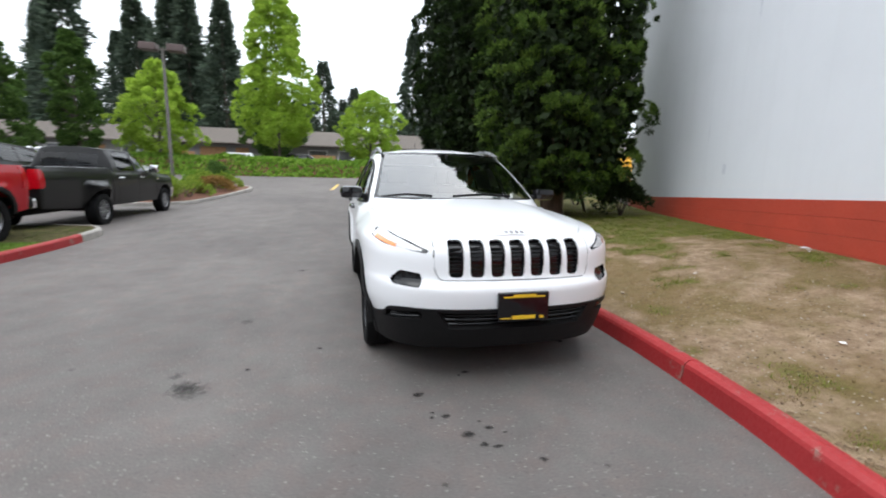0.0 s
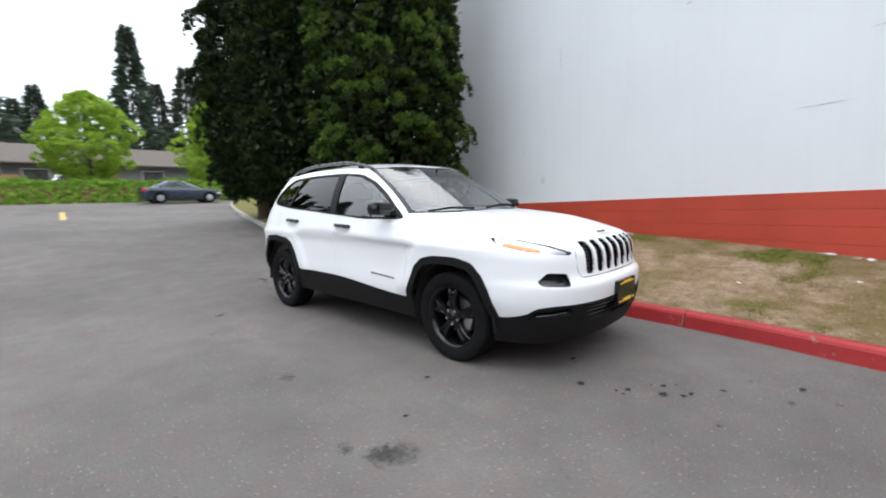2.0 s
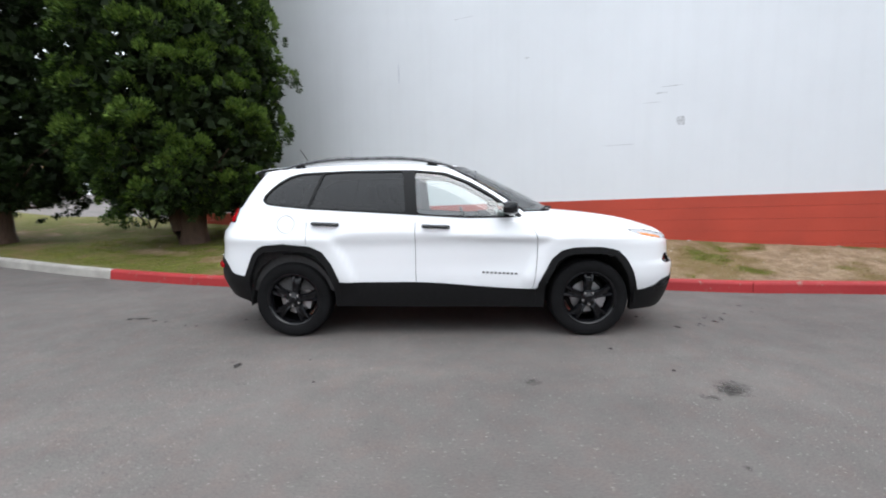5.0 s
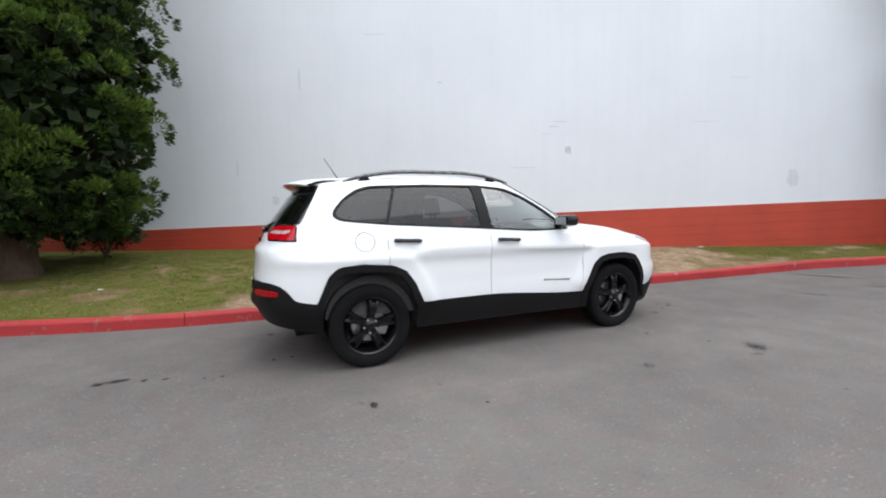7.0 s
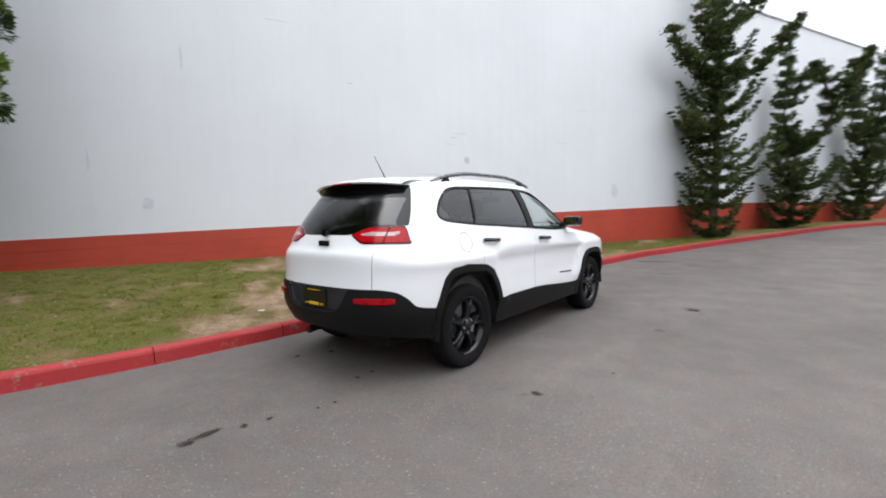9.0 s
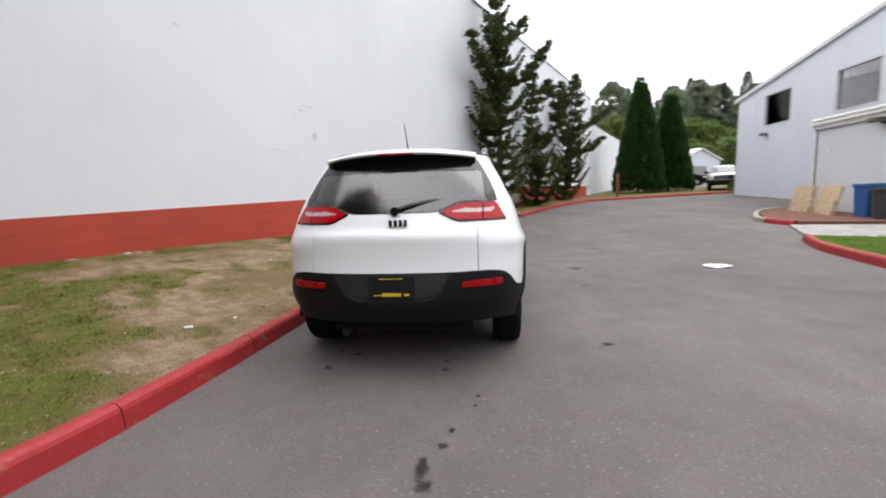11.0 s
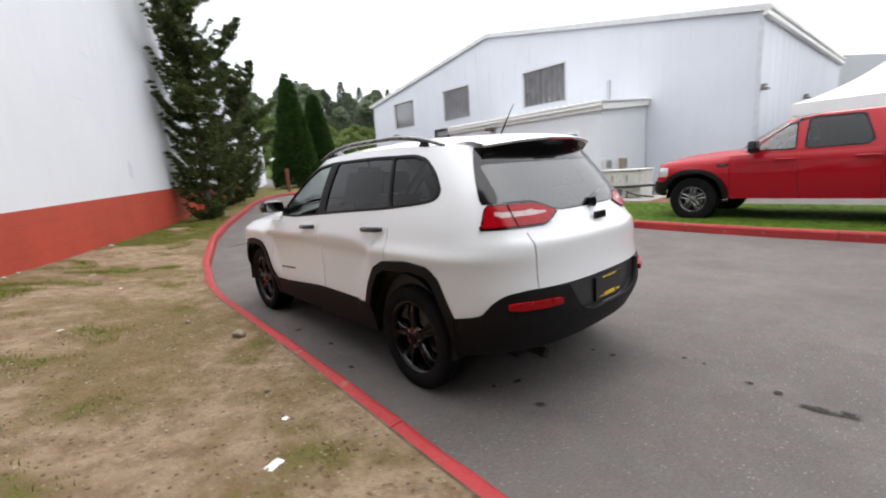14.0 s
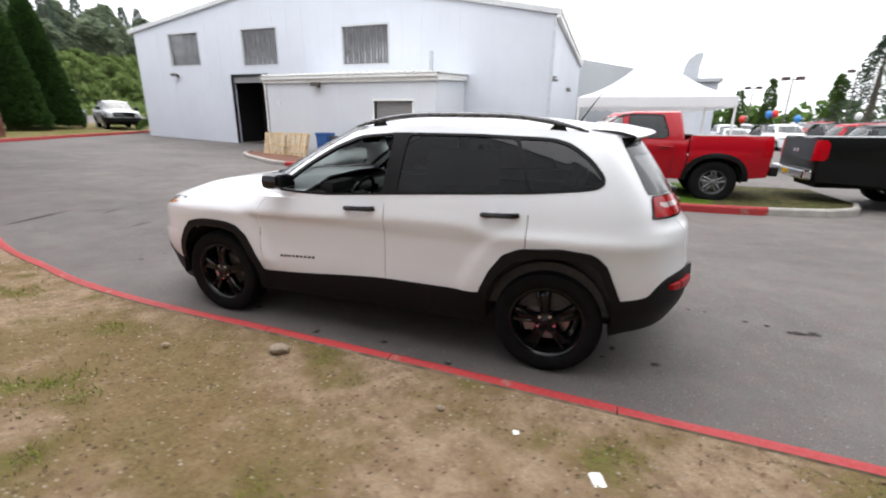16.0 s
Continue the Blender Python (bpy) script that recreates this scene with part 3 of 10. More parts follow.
def growth(p, y, u):
    """How well grass grows at a place of the verge: best behind the car and along the wall, worst where people step out."""
    g = 0.9 * noise.noise(Vector((p.x * 1.1, p.y * 1.1, 9.0))) + 0.75 * noise.noise(Vector((p.x * 2.7, p.y * 2.7, 2.0))) + 0.40 * noise.noise(Vector((p.x * 6.5, p.y * 6.5, 4.0)))
    g += 0.22 * smoothstep(0.55, 0.95, u) - 0.12 + 0.66 * smoothstep(1.3, 2.6, y) + 0.46 * smoothstep(5.4, 7.0, -y)
    return g - 0.24 * smoothstep(1.7, 0.5, y) * (1 - smoothstep(5.0, 6.6, -y)) - 0.30 * smoothstep(0.34, 0.10, u) * (1 - smoothstep(2.2, 3.8, y)) * (1 - smoothstep(5.4, 7.0, -y))


def verge_sheet():
    ys = axis_steps(-36, 29, -9, 6, 0.07, 0.5)
    nu = 48
    verts, faces, grown = [], [], []
    for y in ys:
        for k in range(nu + 1):
            verts.append(verge_point(y, k / nu))
            grown.append(growth(verts[-1], y, k / nu))
    for j in range(len(ys) - 1):
        for k in range(nu):
            faces.append((j * (nu + 1) + k, j * (nu + 1) + k + 1, (j + 1) * (nu + 1) + k + 1, (j + 1) * (nu + 1) + k))
    ob = raw("verge", verts, faces, LAWN, smooth=True)
    ob.data.attributes.new("growth", "FLOAT", "POINT").data.foreach_set("value", grown)
    return tagged(ob, "sloping verge of bare dirt, straw and thin green grass", "verge", kind="structure")


verge_sheet()


def blades(name, spots, material, label, h0, h1, seed):
    """Grass as many bent blades; spots are (place, count, spread)."""
    rnd = np.random.RandomState(seed)
    verts, faces = [], []
    for p, count, spread in spots:
        for _ in range(count):
            a, r = rnd.uniform(0, 6.283), spread * math.sqrt(rnd.uniform())
            q = np.array([p.x + r * math.cos(a), p.y + r * math.sin(a), p.z - 0.012])
            h, t, wd = rnd.uniform(h0, h1), rnd.uniform(0, 6.283), rnd.uniform(0.0018, 0.0036)
            lean = np.array([math.cos(t), math.sin(t), 0]) * h * rnd.uniform(0.3, 1.2)
            side = np.array([-math.sin(t), math.cos(t), 0]) * wd
            mid, top = q + lean * 0.4 + [0, 0, h * 0.65], q + lean + [0, 0, h]
            k = len(verts)
            verts += [q - side, q + side, mid + side * 0.7, mid - side * 0.7, top]
            faces += [(k, k + 1, k + 2, k + 3), (k + 3, k + 2, k + 4)]
    return tagged(raw(name, verts, faces, material), label, "grass", kind="stuff")


rnd_lawn = random.Random(11)
green_spots, straw_spots, tuft_spots = [], [], []


for _ in range(11500):
    y, u = rnd_lawn.uniform(-11, 8.5), rnd_lawn.uniform(0.02, 0.99)
    p = verge_point(y, u)
    g = growth(p, y, u)
    if g > 0.06:
        green_spots.append((p, 26, 0.10))
    elif g > -0.18:
        straw_spots.append((p, 9, 0.10))
    if g > 0.22 and -5 < y < 6.5 and rnd_lawn.random() < 0.6:
        tuft_spots.append((p, 26, rnd_lawn.uniform(0.05, 0.10)))
blades("grass", green_spots, GRASS, "thin green grass tufts on the verge", 0.010, 0.028, 3)
blades("grass_tufts", tuft_spots, TUFT, "dark green clumps of grass and weeds on the verge", 0.012, 0.032, 5)
blades("dry_grass", straw_spots, STRAW, "dry straw-coloured grass on the verge", 0.008, 0.024, 4)


def pebbles(name, count, lo, hi, material, label, seed, y0, y1):
    """Loose grit: small rough lumps."""
    rnd = random.Random(seed)
    verts, faces = [], []
    for _ in range(count):
        y, u = rnd.uniform(y0, y1), rnd.random() ** 1.3
        p = verge_point(y, u)
        r = rnd.uniform(lo, hi)
        k = len(verts)
        for d in ((1, 0, 0), (-1, 0, 0), (0, 1, 0), (0, -1, 0), (0, 0, 0.7), (0, 0, -0.5)):
            verts.append(p + Vector(d) * r * rnd.uniform(0.6, 1.2))
        faces += [(k, k + 2, k + 4), (k + 2, k + 1, k + 4), (k + 1, k + 3, k + 4), (k + 3, k, k + 4), (k + 2, k, k + 5), (k + 1, k + 2, k + 5), (k + 3, k + 1, k + 5), (k, k + 3, k + 5)]
    return tagged(raw(name, verts, faces, material), label, "gravel", kind="stuff")


pebbles("gravel", 1900, 0.003, 0.012, PALE_STONE, "loose grit and small stones on the dirt", 5, -9, 7)
pebbles("dirt_clods", 900, 0.005, 0.014, plain("brown_clods", (0.20, 0.15, 0.10), 0.95, vary=0.4), "brown crumbs of soil and dead weeds", 6, -9, 7)


def dead_leaves(count, seed):
    """Small curled brown leaves and bark flakes, thickest by the kerb."""
    rnd = random.Random(seed)
    verts, faces = [], []
    for _ in range(count):
        p = verge_point(rnd.uniform(-7.5, 6.5), 0.012 + 0.9 * rnd.random() ** 2.0)
        a, r, up = rnd.uniform(0, 6.283), rnd.uniform(0.006, 0.017), rnd.uniform(0.001, 0.010)
        c, s = math.cos(a), math.sin(a)
        k = len(verts)
        for u, v, w in ((-1, 0, 0), (0, -0.45, up), (1, 0, up * rnd.uniform(0, 1.5)), (0, 0.45, up)):
            verts.append(p + Vector((r * (u * c - v * s), r * (u * s + v * c), 0.004 + w)))
        faces.append((k, k + 1, k + 2, k + 3))
    return tagged(raw("dead_leaves", verts, faces, leaf_mat("dead_leaf", (0.10, 0.055, 0.03), (0.36, 0.26, 0.16), 0.1)), "small dead leaves and bark flakes on the dirt", "leaves", kind="stuff")


dead_leaves(2600, 8)


def long_wall():
    th = 0.3
    s0, s1, top = -30.9, 10.3, 8.05
    w = thing("wall_long", "tall white-painted block wall with a red base band", "wall", kind="structure")
    bm = bmesh.new()
    n = 42
    def band(s):
        y = wall_point(s).y
        return 1.13 - 0.025 * max(y, -14)
    fr, bk = [], []
    for i in range(n + 1):
        s = s0 + (s1 - s0) * i / n
        zb = band(s)
        fr.append((bm.verts.new(wall_point(s, 0, zb)), bm.verts.new(wall_point(s, 0, top))))
        bk.append((bm.verts.new(wall_point(s, -th, zb)), bm.verts.new(wall_point(s, -th, top))))
    for i in range(n):
        bm.faces.new((fr[i][0], fr[i + 1][0], fr[i + 1][1], fr[i][1]))
        bm.faces.new((bk[i + 1][0], bk[i][0], bk[i][1], bk[i + 1][1]))
        bm.faces.new((fr[i][1], fr[i + 1][1], bk[i + 1][1], bk[i][1]))
    for i in (0, n):
        bm.faces.new((fr[i][0], fr[i][1], bk[i][1], bk[i][0]))
    bmesh.ops.recalc_face_normals(bm, faces=bm.faces[:])
    part("white_wall", bm, WALL_WHITE, w)
    # the red base: courses of painted block with recessed joints
    for c in range(7):
        bm = bmesh.new()
        ends = []
        for i in range(n + 1):
            s = max(-29.5, s0 + (s1 - s0) * i / n)
            zb = band(s) - 0.2 * c
            za = zb - 0.2
            ring = [(0.0095, zb - 0.002), (0.012, zb - 0.005), (0.012, za + 0.003), (0.0095, za), (-th, za), (-th, zb - 0.006)]
            ends.append([bm.verts.new(wall_point(s, o, z)) for o, z in ring])
        for a, b in zip(ends, ends[1:]):
            if (a[0].co - b[0].co).length < 1e-4:
                continue
            for k in range(6):
                bm.faces.new((a[k], a[(k + 1) % 6], b[(k + 1) % 6], b[k]))
        bmesh.ops.recalc_face_normals(bm, faces=bm.faces[:])
        part("block_course", bm, WALL_RED, w)
    bm = bmesh.new()
    for i in range(n):
        a, b = s0 + (s1 - s0) * i / n, s0 + (s1 - s0) * (i + 1) / n - 0.01
        pts = [wall_point(a, 0.04, top), wall_point(b, 0.04, top), wall_point(b, -th - 0.04, top), wall_point(a, -th - 0.04, top)]
        lo = [bm.verts.new(p + Vector((0, 0, 0.003))) for p in pts]
        hi = [bm.verts.new(p + Vector((0, 0, 0.07))) for p in pts]
        bm.faces.new(hi)
        for k in range(4):
            bm.faces.new((lo[k], lo[(k + 1) % 4], hi[(k + 1) % 4], hi[k]))
    part("coping", bm, plain("grey_flashing", (0.35, 0.36, 0.37), 0.5, 0.3), w, "thin grey metal coping")
    bm = bmesh.new()
    # return of the building at its near end and roof behind the wall
    a, b = wall_point(s1, -0.02), wall_point(s1, -22)
    pts = [a, b, b - WALL_D * 0.3, a - WALL_D * 0.3]
    lo = [bm.verts.new((p.x, p.y, 0.2)) for p in pts]
    hi = [bm.verts.new((p.x, p.y, top)) for p in pts]
    for k in range(4):
        bm.faces.new((lo[k], lo[(k + 1) % 4], hi[(k + 1) % 4], hi[k]))
    bm.faces.new(hi)
    part("end_wall", bm, WALL_WHITE, w)
    # lower stretch of the same building farther on
    bm = bmesh.new()
    for s_a, s_b, zt in ((-46.0, -30.95, 6.3),):
        pts = [wall_point(s_a, 0.0), wall_point(s_b, 0.0), wall_point(s_b, -th), wall_point(s_a, -th)]
        lo = [bm.verts.new((p.x, p.y, 0.3)) for p in pts]
        hi = [bm.verts.new((p.x, p.y, zt)) for p in pts]
        for k in range(4):
            bm.faces.new((lo[k], lo[(k + 1) % 4], hi[(k + 1) % 4], hi[k]))
        bm.faces.new(hi)
    part("low_wall", bm, WALL_WHITE, w)
    return w


long_wall()


def wall_scar(s, z, w, h, material, label, seed):
    """An uneven patch on the wall: old filler, a scrape or a patch of other paint."""
    rnd = random.Random(seed)
    bm = bmesh.new()
    n = 18
    rim_pts = []
    for k in range(n):
        a = 2 * math.pi * k / n
        r = rnd.uniform(0.75, 1.1)
        rim_pts.append(bm.verts.new(wall_point(s + w / 2 * r * math.cos(a), 0.005, z + h / 2 * r * math.sin(a))))
    bm.faces.new(rim_pts)
    ob = part("wall_patch", bm, material)
    return tagged(ob, label, "wall patch", kind="structure")


SCAR = plain("grey_filler", (0.50, 0.51, 0.53), 0.8, vary=0.35, scale=30)
SCAR_PALE = plain("pale_patch", (0.58, 0.60, 0.64), 0.6, vary=0.1, scale=20)
for k, (s, z, w, h, mt) in enumerate(((-2.46, 2.55, 0.16, 0.17, SCAR), (-2.15, 3.05, 0.22, 0.02, SCAR), (-2.3, 3.15, 0.4, 0.015, SCAR), (-2.0, 2.9, 0.28, 0.012, SCAR), (-1.5, 2.2, 0.6, 0.012, SCAR),
                                   (-7.32, 1.86, 0.27, 0.42, SCAR_PALE), (0.25, 4.0, 0.1, 0.03, SCAR), (3.82, 1.59, 0.16, 0.22, SCAR_PALE), (1.6, 5.0, 0.5, 0.012, SCAR), (-6.1, 4.0, 0.5, 0.012, SCAR),
                                   (-5.4, 3.1, 0.6, 0.01, SCAR), (3.2, 4.1, 0.05, 0.5, SCAR_PALE), (4.6, 2.3, 0.03, 0.4, SCAR_PALE))):
    wall_scar(s, z, w, h, mt, "scraped and patched spot in the white paint", 100 + k)


def splat(x, y, rx, ry, turn, material, seed, label):
    """An irregular flat stain on the tarmac."""
    rnd = random.Random(seed)
    bm = bmesh.new()
    n = 40
    pts = []
    for k in range(n):
        a = 2 * math.pi * k / n
        r = 0.86 + 0.5 * noise.noise(Vector((math.cos(a) * 1.7 + seed, math.sin(a) * 1.7, seed * 0.7))) + 0.25 * noise.noise(Vector((math.cos(a) * 4.6, math.sin(a) * 4.6 + seed, 2.0))) + rnd.uniform(-0.07, 0.07)
        px, py = rx * r * math.cos(a), ry * r * math.sin(a)
        c, s = math.cos(turn), math.sin(turn)
        qx, qy = x + px * c - py * s, y + px * s + py * c
        pts.append(bm.verts.new((qx, qy, ground_z(qx, qy) + 0.002 + 0.00018 * (seed % 40))))
    bm.faces.new(pts)
    return tagged(part("stain", bm, material), label, "stain", "stains on the tarmac", "structure")


DRIPS_BEFORE_NOSE = ((-0.575, -2.255, 0.05, 0.04, 0.3, STAIN), (-0.465, -2.515, 0.05, 0.035, 0, STAIN), (-0.545, -2.52, 0.02, 0.025, 0, STAIN), (-0.535, -2.47, 0.02, 0.015, 0, STAIN), (-0.388, -2.70, 0.06, 0.045, 0.4, STAIN),
    (-0.28, -2.662, 0.04, 0.028, 0, STAIN), (-0.30, -2.60, 0.02, 0.014, 0, STAIN), (-0.335, -2.80, 0.04, 0.03, 0.8, STAIN), (-0.285, -2.825, 0.04, 0.022, 0.1, STAIN), (-0.20, -2.72, 0.018, 0.014, 0, STAIN),
    (-0.10, -2.96, 0.035, 0.025, 0.2, STAIN), (0.17, -3.06, 0.04, 0.025, 0.2, DUST_STAIN), (-0.22, -2.01, 0.05, 0.025, 0, STAIN), (-0.27, -2.05, 0.02, 0.02, 0, STAIN), (0.69, -1.60, 0.05, 0.04, 0, STAIN))
DRIPS_BESIDE = ((-0.04, -3.29, 0.06, 0.035, 0.2, DUST_STAIN), (0.23, -3.32, 0.04, 0.03, 0, STAIN), (0.12, -3.49, 0.05, 0.03, 0.3, DUST_STAIN), (-0.58, -3.04, 0.035, 0.025, 0, DUST_STAIN), (-1.195, -1.425, 0.035, 0.025, 0, STAIN),
    (-1.64, -1.72, 0.03, 0.022, 0, STAIN), (-1.94, -1.90, 0.16, 0.11, -0.8, STAIN_SOFT), (-1.90, -1.98, 0.20, 0.16, 0.5, DUST_STAIN), (-1.84, -0.68, 0.13, 0.07, 0.9, DUST_STAIN), (-2.05, -1.72, 0.10, 0.08, 0.9, DUST_STAIN))
DRIPS_BEHIND = ((0.50, 2.09, 0.05, 0.045, 0, STAIN), (0.365, 1.805, 0.05, 0.035, 0, STAIN), (0.52, 1.73, 0.035, 0.03, 0, STAIN), (-0.365, 2.07, 0.045, 0.03, 0, STAIN), (-0.475, 3.0, 0.045, 0.032, 0, STAIN),
    (-0.405, 3.19, 0.045, 0.155, 0.25, STAIN), (-0.43, 3.30, 0.05, 0.07, -0.4, STAIN), (-0.505, 2.86, 0.022, 0.05, 0.5, STAIN), (-0.615, 2.45, 0.03, 0.025, 0, STAIN), (-0.61, 2.58, 0.02, 0.018, 0, STAIN),
    (-1.60, 1.487, 0.07, 0.045, 0.3, STAIN), (-1.55, 1.56, 0.05, 0.03, 0.5, DUST_STAIN), (-1.89, 0.80, 0.022, 0.018, 0, STAIN), (-1.49, 0.97, 0.03, 0.02, 0, DUST_STAIN), (-0.36, 1.92, 0.03, 0.025, 0, STAIN))
SMUDGES = ((-0.45, -6.4, 0.85, 0.045, 0.31, STAIN_SOFT), (-0.2, -6.32, 0.5, 0.05, 0.25, STAIN_SOFT), (-1.2, -6.0, 0.5, 0.05, 0.4, DUST_STAIN), (-2.64, -4.2, 0.45, 0.05, 0.5, DUST_STAIN), (-0.9, -4.9, 0.4, 0.06, 0.35, DUST_STAIN),
    (0.9, 0.2, 0.04, 0.05, 0, STAIN), (1.0, 0.75, 0.03, 0.04, 0, STAIN), (0.75, -1.1, 0.05, 0.04, 0, STAIN), (-2.75, -1.52, 0.04, 0.03, 0.3, DUST_STAIN), (0.95, -0.35, 0.05, 0.04, 0, STAIN))
for k, (x, y, rx, ry, tn, mt) in enumerate(DRIPS_BEFORE_NOSE + DRIPS_BESIDE + DRIPS_BEHIND + SMUDGES):
    splat(x, y, rx, ry, tn, mt, 200 + k, "dark oily drip on the grey tarmac" if mt is not DUST_STAIN else "faint dark smudge on the grey tarmac")


def scrap(x, y, z, w, h, turn, seed):
    """A crumpled bit of paper."""
    rnd = random.Random(seed)
    bm = bmesh.new()
    g = [[bm.verts.new((x + (i - 1.5) / 3 * w * math.cos(turn) - (j - 1.5) / 3 * h * math.sin(turn), y + (i - 1.5) / 3 * w * math.sin(turn) + (j - 1.5) / 3 * h * math.cos(turn), z + 0.004 + rnd.uniform(0, 0.12) * min(w, h))) for j in range(4)] for i in range(4)]
    for i in range(3):
        for j in range(3):
            bm.faces.new((g[i][j], g[i + 1][j], g[i + 1][j + 1], g[i][j + 1]))
    return tagged(part("paper_scrap", bm, PAPER), "crumpled white paper scrap on the ground", "litter", "litter")


def verge_at(x, y):
    u = (x - kerb_x(y)) / (wall_point(wall_s(y)).x - kerb_x(y))
    return verge_point(y, min(1, max(0, u))).z


scrap(1.884, 1.719, verge_at(1.884, 1.72), 0.075, 0.05, 0.4, 1)
scrap(1.70, 1.35, verge_at(1.70, 1.35), 0.03, 0.03, 0.4, 2)
scrap(2.11, -2.635, verge_at(2.11, -2.63), 0.04, 0.035, 0.9, 3)
scrap(2.33, -3.526, verge_at(2.33, -3.5), 0.06, 0.03, 0.2, 4)
scrap(-4.05, -2.0, 0.0, 0.34, 0.24, 0.1, 5)
scrap(2.6, -0.9, verge_at(2.6, -0.9), 0.04, 0.03, 0.5, 6)
scrap(2.9, 4.2, verge_at(2.9, 4.2), 0.09, 0.05, 1.0, 8)


def rubble(y0, y1, u, n, seed):
    """Pale broken bits at the foot of the wall."""
    rnd = random.Random(seed)
    for k in range(n):
        y = rnd.uniform(y0, y1)
        p = verge_point(y, min(0.995, u + rnd.uniform(-0.02, 0.02)))
        bm = bmesh.new()
        bmesh.ops.create_icosphere(bm, subdivisions=1, radius=0.012 + 0.036 * rnd.random() ** 2)
        for v in bm.verts:
            v.co = Vector((v.co.x * 1.5, v.co.y * 1.7, v.co.z * 0.5)) * rnd.uniform(0.6, 1.3) + p
        tagged(part("concrete_chip", bm, SCAR if rnd.random() < 0.4 else STONE), "pale broken chip lying by the wall foot", "rubble", "rubble by the wall")


rubble(0.6, 1.9, 0.97, 10, 1)
rubble(-3.6, -2.2, 0.97, 10, 2)
rubble(-6.5, -4.5, 0.97, 6, 3)


def stone(x, y, r, seed):
    rnd = random.Random(seed)
    bm = bmesh.new()
    bmesh.ops.create_icosphere(bm, subdivisions=2, radius=r)
    for v in bm.verts:
        v.co = Vector((v.co.x, v.co.y * 1.25, v.co.z * 0.75)) * (1 + 0.45 * noise.noise(v.co * (0.9 / r) + Vector((seed, 0, 0))))
        v.co += Vector((x, y, verge_at(x, y) + r * 0.35))
    return tagged(part("stone", bm, STONE, smooth=True), "rough brownish stone lying in the dirt", "stone", "stones on the verge")


stone(1.50, -0.23, 0.055, 1)
stone(1.75, -0.9, 0.017, 3)
stone(1.66, 0.95, 0.019, 4)

# ---- the workshop building, its annex and island ----
SIDING = wall_paint("white_metal_siding", (0.58, 0.61, 0.665), 0.55, 0.13)
ANNEX_WHITE = wall_paint("white_annex_paint", (0.62, 0.645, 0.68), 0.6, 0.2)
TRIM_WHITE = plain("white_trim_metal", (0.74, 0.74, 0.72), 0.45, vary=0.06)
DARK_WINDOW = plain("dusty_dark_glass", (0.10, 0.10, 0.105), 0.12, vary=0.4, scale=1.5)
DUSTY_PANE = glass_mat("dusty_pane", (0.88, 0.88, 0.89), ior=1.2)
WINDOW_GREY = plain("weathered_grey_frame", (0.50, 0.51, 0.53), 0.6, vary=0.1)
CURTAIN = plain("grey_strip_curtain", (0.25, 0.247, 0.25), 0.7, vary=0.3, scale=2.5)
ROLLER = plain("grey_roller_steel", (0.24, 0.235, 0.235), 0.5, 0.2, vary=0.1)
# shade of unlit openings, put into a near-black colour
SHADE_IN = plain("shaded_interior", (0.012, 0.012, 0.014), 0.8, vary=0.3)
BLACK_IRON = plain("black_iron", (0.02, 0.02, 0.02), 0.5, 0.3)
BX = -15.55


